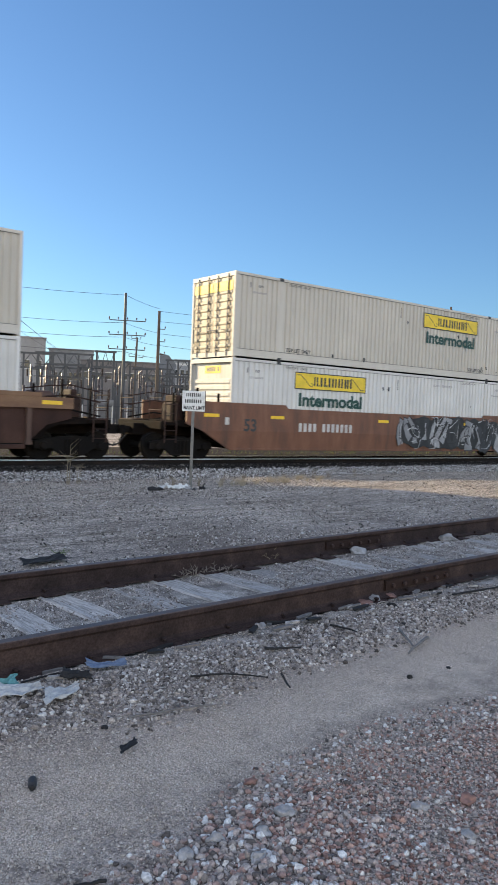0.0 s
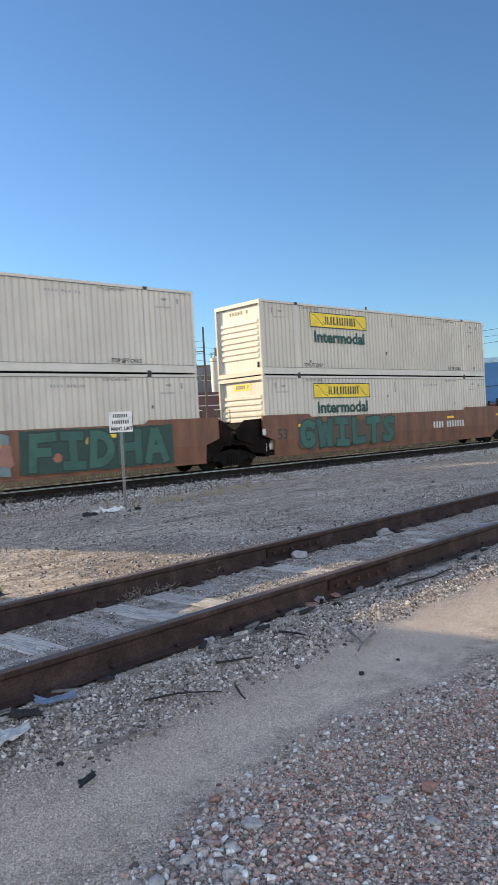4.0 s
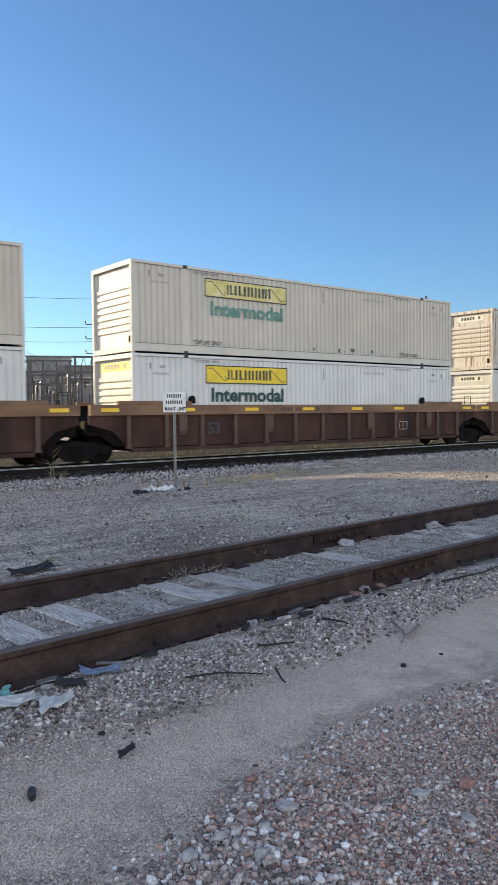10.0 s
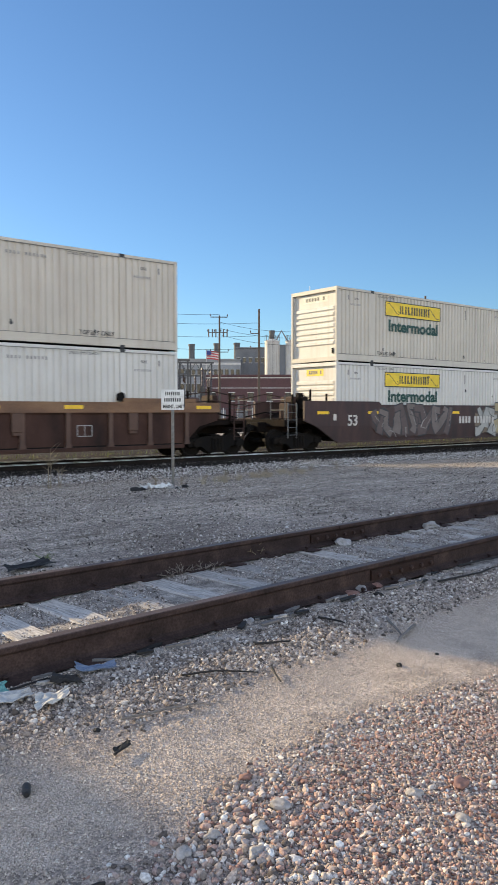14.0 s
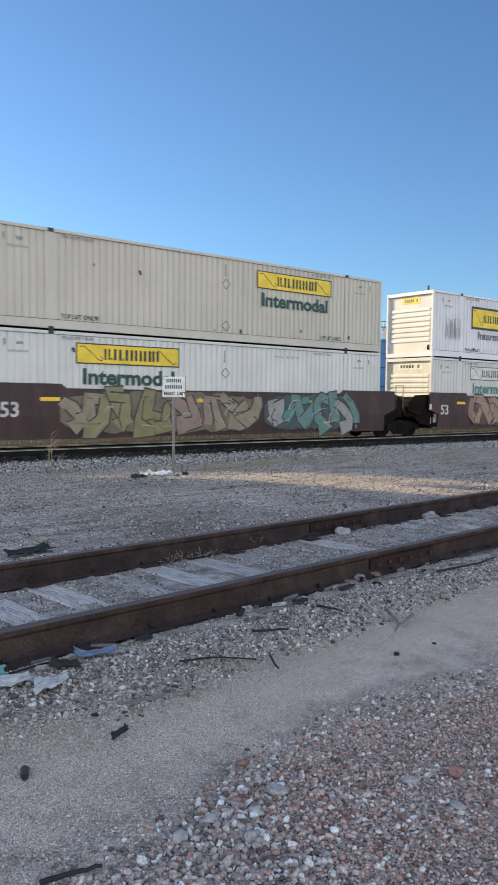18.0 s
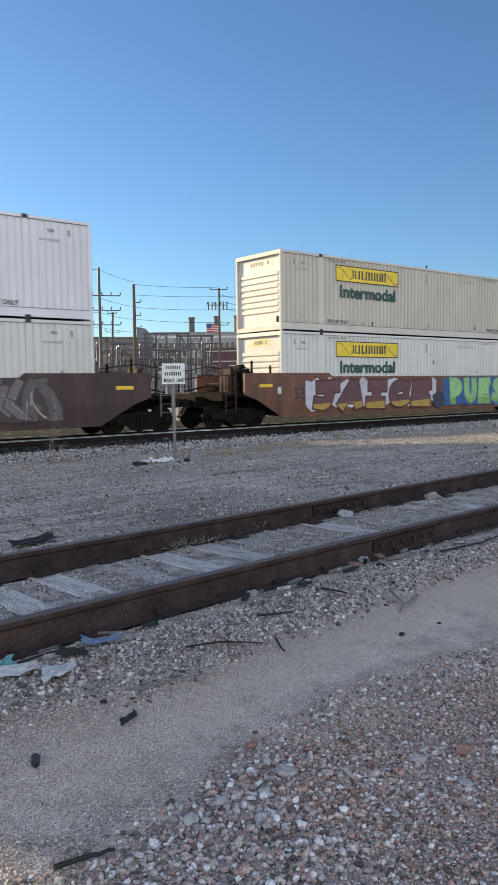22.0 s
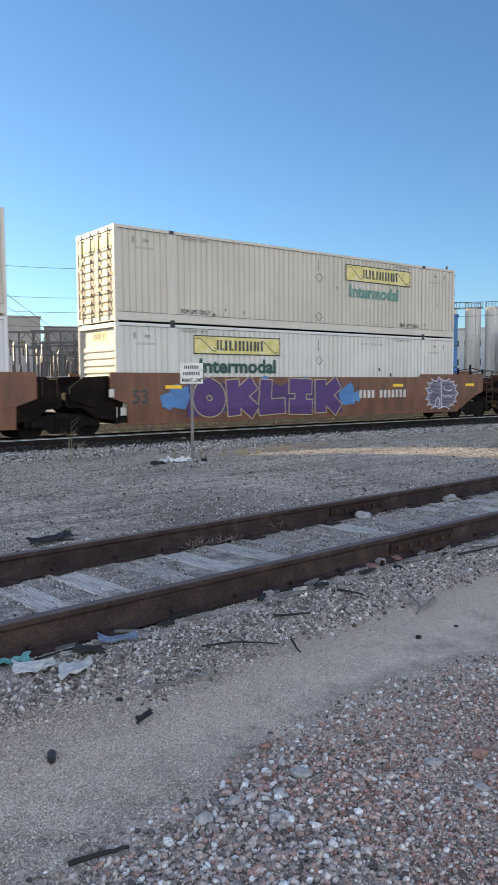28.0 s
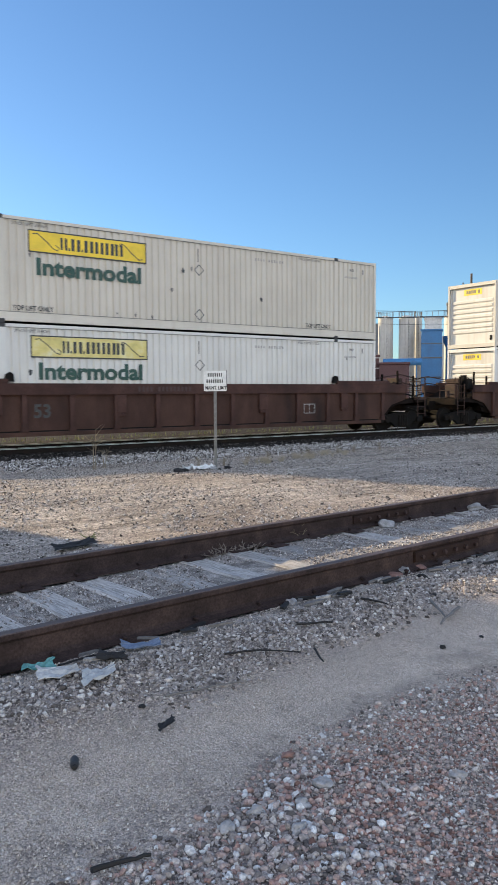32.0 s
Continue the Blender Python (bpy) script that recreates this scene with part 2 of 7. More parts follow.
def ground_mat():
    m, n, l, b = nodes_of("yard_gravel")
    tc = n.new("ShaderNodeTexCoord").outputs["Object"]
    huge = noise_tex(n, l, tc, 0.5, 5)
    mid = noise_tex(n, l, tc, 6, 5)
    grit = n.new("ShaderNodeTexVoronoi")
    grit.inputs["Scale"].default_value = 85
    l.new(tc, grit.inputs["Vector"])
    fine = noise_tex(n, l, tc, 180, 2)
    # base darkened so the gaps between stones hold painted shade
    col = ramp(n, l, huge.outputs[0], ((0.3, (0.23, 0.19, 0.165)), (0.5, (0.31, 0.258, 0.225)), (0.7, (0.40, 0.335, 0.29)))).outputs[0]
    # a strip of tan sand before the siding, and trodden darker dirt beyond it
    xyz = n.new("ShaderNodeSeparateXYZ")
    l.new(tc, xyz.inputs[0])

    def calc(op, a, b):
        m_ = n.new("ShaderNodeMath")
        m_.operation = op
        for sock, v in zip(m_.inputs, (a, b)):
            if isinstance(v, (int, float)):
                sock.default_value = v
            else:
                l.new(v, sock)
        return m_.outputs[0]
    wob = calc("MULTIPLY", calc("SUBTRACT", mid.outputs[0], 0.5), 0.8)
    line = calc("ADD", calc("SUBTRACT", xyz.outputs[1], calc("MULTIPLY", xyz.outputs[0], 0.09)), wob)
    sand = n.new("ShaderNodeMapRange")
    sand.inputs[1].default_value, sand.inputs[2].default_value = 0.62, 0.12
    l.new(calc("ABSOLUTE", calc("SUBTRACT", line, 2.42), 0.0), sand.inputs[0])
    col = mix(n, l, calc("MULTIPLY", sand.outputs[0], 0.85), col, (0.54, 0.455, 0.38))
    # bare silt along the siding, between its rails and just before them
    off = calc("SUBTRACT", xyz.outputs[1], calc("ADD", calc("MULTIPLY", xyz.outputs[0], 0.08), 4.49))
    silt = n.new("ShaderNodeMapRange")
    silt.inputs[1].default_value, silt.inputs[2].default_value = 1.02, 0.86
    l.new(calc("ABSOLUTE", calc("ADD", calc("ADD", off, 0.17), calc("MULTIPLY", wob, 0.35)), 0.0), silt.inputs[0])
    col = mix(n, l, silt.outputs[0], col, ramp(n, l, mid.outputs[0], ((0.35, (0.21, 0.185, 0.165)), (0.65, (0.40, 0.36, 0.32)))).outputs[0])
    smooth = calc("MAXIMUM", sand.outputs[0], silt.outputs[0])
    dirt = n.new("ShaderNodeMapRange")
    dirt.inputs[1].default_value, dirt.inputs[2].default_value, dirt.inputs[4].default_value = 6.2, 8.0, 0.85
    l.new(calc("ADD", line, calc("MULTIPLY", huge.outputs[0], 2.0)), dirt.inputs[0])
    col = mix(n, l, dirt.outputs[0], col, ramp(n, l, huge.outputs[0], ((0.35, (0.40, 0.347, 0.302)), (0.65, (0.57, 0.503, 0.44)))).outputs[0])
    # dark track bed: oil, and the shade under the train put into the colour
    oil_shade = n.new("ShaderNodeMapRange")
    oil_shade.inputs[1].default_value, oil_shade.inputs[2].default_value = 6.0, 5.3
    l.new(calc("ABSOLUTE", calc("ADD", calc("SUBTRACT", xyz.outputs[1], YC + 3.1), wob), 0.0), oil_shade.inputs[0])
    # clods and scrapes of trodden gravel
    clod = noise_tex(n, l, tc, 17, 6, rough=0.8)
    far_ = calc("MINIMUM", calc("MULTIPLY", dirt.outputs[0], 1.18), 1.0)
    col = mix(n, l, far_, col, ramp(n, l, clod.outputs[0], ((0.36, (0.48,) * 3), (0.5, (0.97,) * 3), (0.64, (1.4,) * 3))).outputs[0], "MULTIPLY")
    rut = noise_tex(n, l, tc, 1.0, 5, (0.35, 2.2, 1.0), rough=0.7)
    col = mix(n, l, far_, col, ramp(n, l, rut.outputs[0], ((0.36, (0.55, 0.53, 0.51)), (0.50, (0.95,) * 3), (0.66, (1.15, 1.13, 1.10)))).outputs[0], "MULTIPLY")
    lump_ = n.new("ShaderNodeBump")
    lump_.inputs["Strength"].default_value, lump_.inputs["Distance"].default_value = 1.0, 0.022
    l.new(clod.outputs[0], lump_.inputs["Height"])
    l.new(far_, lump_.inputs["Strength"])
    col = mix(n, l, 1.0, col, ramp(n, l, mid.outputs[0], ((0.3, (0.78,) * 3), (0.7, (1.14,) * 3))).outputs[0], "MULTIPLY")
    col = mix(n, l, oil_shade.outputs[0], col, (0.035, 0.029, 0.025))
    sp = n.new("ShaderNodeSeparateColor")
    l.new(grit.outputs["Color"], sp.inputs[0])
    grain = n.new("ShaderNodeTexVoronoi")
    grain.inputs["Scale"].default_value = 260
    l.new(tc, grain.inputs["Vector"])
    sg = n.new("ShaderNodeSeparateColor")
    l.new(grain.outputs["Color"], sg.inputs[0])
    coarse = ramp(n, l, sp.outputs[0], ((0.0, (0.40, 0.38, 0.37)), (0.5, (0.95,) * 3), (1.0, (1.65, 1.6, 1.55)))).outputs[0]
    sandy = ramp(n, l, sg.outputs[0], ((0.0, (0.42, 0.40, 0.39)), (0.5, (1.0,) * 3), (1.0, (1.6, 1.57, 1.52)))).outputs[0]
    col = mix(n, l, 1.0, col, mix(n, l, smooth, coarse, sandy), "MULTIPLY")
    l.new(mix(n, l, 1.0, col, ramp(n, l, fine.outputs[0], ((0.3, (0.8,) * 3), (0.7, (1.15,) * 3))).outputs[0], "MULTIPLY"), b.inputs["Base Color"])
    b.inputs["Roughness"].default_value = 0.97
    b.inputs["Specular IOR Level"].default_value = 0.1
    bp = n.new("ShaderNodeBump")
    bp.inputs["Strength"].default_value, bp.inputs["Distance"].default_value = 1.0, 0.009
    bp.invert = True
    l.new(calc("SUBTRACT", 1.0, calc("MULTIPLY", smooth, 0.45)), bp.inputs["Strength"])
    l.new(grit.outputs["Distance"], bp.inputs["Height"])
    l.new(lump_.outputs[0], bp.inputs["Normal"])
    l.new(bp.outputs[0], b.inputs["Normal"])
    return m


GROUND = ground_mat()
STONE_MIX = stones_mat("mixed_river_stones", ((0.0, (0.10, 0.085, 0.078)), (0.18, (0.28, 0.238, 0.212)), (0.40, (0.47, 0.405, 0.36)), (0.54, (0.43, 0.325, 0.275)),
                                              (0.64, (0.40, 0.245, 0.20)), (0.82, (0.58, 0.525, 0.48)), (1.0, (0.76, 0.74, 0.71))))
STONE_RED = stones_mat("reddish_stones", ((0.0, (0.16, 0.092, 0.076)), (0.3, (0.41, 0.25, 0.20)), (0.6, (0.52, 0.355, 0.295)), (0.84, (0.58, 0.48, 0.42)), (1.0, (0.72, 0.68, 0.63))))
STONE_SAND = stones_mat("sandy_pebbles", ((0.0, (0.20, 0.165, 0.138)), (0.3, (0.43, 0.36, 0.30)), (0.7, (0.58, 0.49, 0.41)), (0.92, (0.68, 0.60, 0.51)), (1.0, (0.80, 0.75, 0.68))))
STONE_YARD = stones_mat("trodden_yard_gravel", ((0.0, (0.03, 0.026, 0.023)), (0.22, (0.12, 0.10, 0.085)), (0.45, (0.32, 0.272, 0.232)), (0.7, (0.52, 0.455, 0.395)), (0.93, (0.66, 0.60, 0.54)), (1.0, (0.80, 0.76, 0.71))))
STONE_BALLAST = stones_mat("crushed_ballast", ((0.0, (0.018, 0.016, 0.014)), (0.25, (0.07, 0.06, 0.054)), (0.5, (0.31, 0.278, 0.255)), (0.8, (0.62, 0.58, 0.54)), (1.0, (0.82, 0.80, 0.77))))
STONE_DARK = stones_mat("oily_shaded_cinders", ((0.0, (0.012, 0.011, 0.010)), (0.6, (0.03, 0.026, 0.024)), (0.92, (0.06, 0.052, 0.047)), (1.0, (0.22, 0.20, 0.18))))
STONE_GREY = stones_mat("grey_ballast", ((0.0, (0.08, 0.067, 0.059)), (0.3, (0.25, 0.212, 0.187)), (0.7, (0.45, 0.39, 0.345)), (0.93, (0.60, 0.545, 0.495)), (1.0, (0.74, 0.70, 0.65))))


# ---- mesh tools ----
class Geo:
    """Collects verts and faces of one mesh."""

    def __init__(self):
        self.v, self.f = [], []

    def add(self, verts, faces):
        k = len(self.v)
        self.v += [tuple(p) for p in verts]
        self.f += [tuple(i + k for i in q) for q in faces]
        return self

    def box(self, x0, x1, y0, y1, z0, z1, b=0.0):
        if b <= 0:
            vs = [(x, y, z) for x in (x0, x1) for y in (y0, y1) for z in (z0, z1)]
            return self.add(vs, [(0, 1, 3, 2), (4, 6, 7, 5), (0, 4, 5, 1), (2, 3, 7, 6), (0, 2, 6, 4), (1, 5, 7, 3)])
        b = min(b, (x1 - x0) * 0.45, (y1 - y0) * 0.45, (z1 - z0) * 0.45)
        lo, hi, vs, at = (x0, y0, z0), (x1, y1, z1), [], {}
        for sx in (0, 1):
            for sy in (0, 1):
                for sz in (0, 1):
                    s = (sx, sy, sz)
                    for a in range(3):
                        p = [(hi[i] - b if s[i] else lo[i] + b) if i != a else (hi[i] if s[i] else lo[i]) for i in range(3)]
                        at[s, a] = len(vs)
                        vs.append(p)
        fs = []
        for a in range(3):
            o = [i for i in range(3) if i != a]
            for s in (0, 1):
                ring = []
                for p, q in ((0, 0), (1, 0), (1, 1), (0, 1)):
                    c = [0, 0, 0]
                    c[a], c[o[0]], c[o[1]] = s, p, q
                    ring.append(at[tuple(c), a])
                fs.append(ring)
            for p in (0, 1):
                for q in (0, 1):
                    c0, c1 = [0, 0, 0], [0, 0, 0]
                    c0[o[0]] = c1[o[0]] = p
                    c0[o[1]] = c1[o[1]] = q
                    c1[a] = 1
                    fs.append([at[tuple(c0), o[0]], at[tuple(c1), o[0]], at[tuple(c1), o[1]], at[tuple(c0), o[1]]])
        for s in {k[0] for k in at}:
            fs.append([at[s, 0], at[s, 1], at[s, 2]])
        return self.add(vs, fs)

    def prism(self, outline, y0, y1, axis="y"):
        """An outline in the x-z plane drawn out along y (or x-y along z, y-z along x)."""
        n = len(outline)
        put = {"y": lambda a, b, c: (a, c, b), "z": lambda a, b, c: (a, b, c), "x": lambda a, b, c: (c, a, b)}[axis]
        vs = [put(a, b, y0) for a, b in outline] + [put(a, b, y1) for a, b in outline]
        return self.add(vs, [list(range(n)), list(range(2 * n - 1, n - 1, -1))] + [(i, (i + 1) % n, n + (i + 1) % n, n + i) for i in range(n)])

    def tube(self, pts, r, seg=8, r1=None):
        """A round bar along points."""
        pts = [Vector(p) for p in pts]
        r1 = r if r1 is None else r1
        k, n = len(self.v), len(pts)
        for i, p in enumerate(pts):
            d = (pts[min(i + 1, n - 1)] - pts[max(i - 1, 0)]).normalized()
            a = d.orthogonal().normalized() if abs(d.z) > 0.9 else d.cross(Vector((0, 0, 1))).normalized()
            b = d.cross(a)
            rr = r + (r1 - r) * i / max(1, n - 1)
            for j in range(seg):
                w = 2 * math.pi * j / seg
                self.v.append(tuple(p + (a * math.cos(w) + b * math.sin(w)) * rr))
        for i in range(n - 1):
            for j in range(seg):
                self.f.append((k + i * seg + j, k + i * seg + (j + 1) % seg, k + (i + 1) * seg + (j + 1) % seg, k + (i + 1) * seg + j))
        self.f.append(tuple(k + j for j in range(seg)))
        self.f.append(tuple(k + (n - 1) * seg + j for j in reversed(range(seg))))
        return self

    def lathe(self, prof, c=(0, 0, 0), axis="z", seg=20):
        """A profile of (radius, height) turned round an axis through c."""
        k, n = len(self.v), len(prof)
        for r, h in prof:
            for j in range(seg):
                w = 2 * math.pi * j / seg
                a, b = r * math.cos(w), r * math.sin(w)
                p = {"z": (a, b, h), "y": (a, h, b), "x": (h, a, b)}[axis]
                self.v.append((p[0] + c[0], p[1] + c[1], p[2] + c[2]))
        for i in range(n - 1):
            for j in range(seg):
                self.f.append((k + i * seg + j, k + i * seg + (j + 1) % seg, k + (i + 1) * seg + (j + 1) % seg, k + (i + 1) * seg + j))
        self.f.append(tuple(k + j for j in reversed(range(seg))))
        self.f.append(tuple(k + (n - 1) * seg + j for j in range(seg)))
        return self

    def mesh(self, name, material, smooth=False, fix=True):
        me = bpy.data.meshes.new(name)
        me.from_pydata(self.v, [], self.f)
        if fix:
            bm = bmesh.new()
            bm.from_mesh(me)
            bmesh.ops.recalc_face_normals(bm, faces=bm.faces)
            bm.to_mesh(me)
            bm.free()
        if smooth:
            me.shade_smooth()
            me.set_sharp_from_angle(angle=radians(35))
        me.materials.append(material)
        return me


MESHES = {}


def shared(key, build):
    if key not in MESHES:
        MESHES[key] = build()
    return MESHES[key]


def part(name, mesh, parent, label="", at=None):
    """Links a mesh as one part under a thing or a part."""
    ob = new(name, mesh)
    ob.parent = parent
    if at is not None:
        ob.matrix_local = at if isinstance(at, Matrix) else pose(*at)
    if name == "stencil_row":
        return tagged(ob, label, kind="stuff")
    return tagged(ob, label) if label else ob


def thing(name, label, category, group="", at=None, mesh=None, kind=""):
    ob = new(name, mesh)
    if at is not None:
        ob.matrix_world = at
    return tagged(ob, label, category, group, kind)


def text_mesh(key, words, height, material, bold=0.0, squeeze=1.0, slant=0.0):
    """Lettering in the x-z plane, from x = 0, base at z = 0, facing -y."""
    def build():
        c = bpy.data.curves.new("lettering", "FONT")
        c.body, c.size, c.offset, c.shear, c.resolution_u = words, height / 0.72, bold, slant, 3
        c.extrude = 0.001
        ob = bpy.data.objects.new("lettering", c)
        scene.collection.objects.link(ob)
        me = bpy.data.meshes.new_from_object(ob)
        bpy.data.objects.remove(ob)
        for v in me.vertices:
            x, y, z = v.co
            v.co = (x * squeeze, -z, y)
        me.materials.clear()
        me.materials.append(material)
        return me
    return shared((key, words, height, material.name), build)


def bars_mesh(key, length, height, n, material, weight=0.62, gaps=()):
    """Plain bars that stand in for a line of characters."""
    def build():
        g, step = Geo(), length / n
        for i in range(n):
            if i not in gaps:
                g.box(i * step, i * step + step * weight, -0.001, 0.001, 0, height)
        return g.mesh("lettering_bars", material)
    return shared((key, length, height, n, material.name, weight, gaps), build)


# ---- ground ----
def wave(x, y, seed, scale):
    rng = np.random.default_rng(seed)
    out = 0
    for k in range(6):
        a, f, ph = rng.uniform(0, 6.28), scale * rng.uniform(0.5, 2.2), rng.uniform(0, 6.28)
        out = out + np.sin((x * np.cos(a) + y * np.sin(a)) * f + ph)
    return out / 6


def siding_y(x):
    return 4.49 + 0.08 * x


def step01(t):
    t = np.clip(t, 0, 1)
    return t * t * (3 - 2 * t)


def ground_z(x, y):
    v = y - siding_y(x)
    z = -0.36 * step01((y - 9.5) / 8.0)
    z = z - 0.02 + 0.010 * (np.abs(v) < 0.72) + 0.024 * wave(x, y, 6, 3.2) * (np.abs(v) < 0.72)
    z = z + 0.022 * wave(x, y, 3, 1.1) * (np.abs(v) > 1.0) + 0.010 * wave(x, y, 4, 5.0) * (np.abs(v) > 0.8)
    z = z + 0.045 * step01((np.abs(v) - 0.83) / 0.12) * step01((2.2 - np.abs(v)) / 1.0)
    b = step01((4.4 - np.abs(y - YC)) / 2.6)
    z = z * (1 - b) + (-0.335) * b
    z = z + 0.10 * step01((y - 24.6) / 1.1) * step01((40 - y) / 12)
    far = step01((np.hypot(x, y) - 60) / 60)
    return z * (1 - far) + (-0.5) * far


def ladder(lo, hi, near, far, fine, grow):
    """Grid lines, fine between near and far, wider and wider outside."""
    mid = list(np.arange(near, far, fine))
    up, down, s = [mid[-1]], [mid[0]], fine
    while up[-1] < hi or down[-1] > lo:
        s *= grow
        if up[-1] < hi:
            up.append(up[-1] + s)
        if down[-1] > lo:
            down.append(down[-1] - s)
    return np.array(sorted(set(down[1:])) + mid + up[1:])


gx, gy = ladder(-3500, 3500, -1, 16, 0.11, 1.14), ladder(-3500, 3500, 0, 21, 0.11, 1.14)
GX, GY = np.meshgrid(gx, gy, indexing="ij")
GZ = ground_z(GX, GY)
idx = np.arange(GX.size).reshape(GX.shape)
quads = np.stack([idx[:-1, :-1], idx[1:, :-1], idx[1:, 1:], idx[:-1, 1:]], -1).reshape(-1, 4)
gm = bpy.data.meshes.new("ground")
gm.from_pydata(np.stack([GX, GY, GZ], -1).reshape(-1, 3).tolist(), [], quads.tolist())
gm.shade_smooth()
gm.materials.append(GROUND)
tagged(new("ground", gm), "grey-brown gravel yard ground with sandy patches", "ground", kind="structure")

ICO_V, ICO_F = [], []
bm_ = bmesh.new()
bmesh.ops.create_icosphere(bm_, subdivisions=1, radius=1)
ICO_V = np.array([v.co[:] for v in bm_.verts])
ICO_F = np.array([[v.index for v in f.verts] for f in bm_.faces])
bm_.free()
OCT_V = np.array([(1, 0, 0), (0, 1, 0), (-1, 0, 0), (0, -1, 0), (0, 0, 1), (0, 0, -1)], float)
OCT_F = np.array([(0, 1, 4), (1, 2, 4), (2, 3, 4), (3, 0, 4), (1, 0, 5), (2, 1, 5), (3, 2, 5), (0, 3, 5)])


def scatter(name, label, material, x, y, size, seed, fine=True, bury=0.25):
    """Loose stones of the given sizes on the ground, joined."""
    rng = np.random.default_rng(seed)
    n = len(x)
    bv, bf = (ICO_V, ICO_F) if fine else (OCT_V, OCT_F)
    k = len(bv)
    v = bv[None] * (1 + rng.uniform(-0.30, 0.26, (n, k, 1)))
    v = v * np.stack([rng.uniform(0.75, 1.35, n), rng.uniform(0.6, 1.0, n), rng.uniform(0.55, 0.95, n)], 1)[:, None] * size[:, None, None] * 0.5
    a = rng.uniform(0, 6.283, n)
    tilt = rng.normal(0, 0.3, n)
    ca, sa, ct, st = np.cos(a)[:, None], np.sin(a)[:, None], np.cos(tilt)[:, None], np.sin(tilt)[:, None]
    X, Y, Z = v[..., 0], v[..., 1], v[..., 2]
    X, Z = X * ct - Z * st, X * st + Z * ct
    X, Y = X * ca - Y * sa, X * sa + Y * ca
    z0 = ground_z(x, y) + size * bury * 0.6
    V = np.stack([X + x[:, None], Y + y[:, None], Z + z0[:, None]], -1).reshape(-1, 3)
    F = (bf[None] + (np.arange(n) * k)[:, None, None]).reshape(-1, 3)
    me = bpy.data.meshes.new(name)
    me.vertices.add(len(V))
    me.vertices.foreach_set("co", V.ravel())
    me.loops.add(F.size)
    me.loops.foreach_set("vertex_index", F.ravel().astype(np.int32))
    me.polygons.add(len(F))
    me.polygons.foreach_set("loop_start", np.arange(0, F.size, 3, dtype=np.int32))
    me.update(calc_edges=True)
    me.shade_smooth()
    me.set_sharp_from_angle(angle=radians(62 if fine else 34))
    me.materials.append(material)
    return tagged(new(name, me), label, "gravel", kind="stuff")


SAND_LOW = ([-2, 0.9, 1.38, 1.94, 2.55, 3.63, 6, 20], [1.9, 2.07, 2.16, 2.38, 2.41, 2.32, 2.2, 2.2])
SAND_HIGH = ([-2, 0.5, 1.4, 1.76, 2.6, 3.6, 5.1, 8, 20], [3.2, 3.1, 2.9, 2.74, 2.95, 3.02, 3.26, 3.4, 3.9])


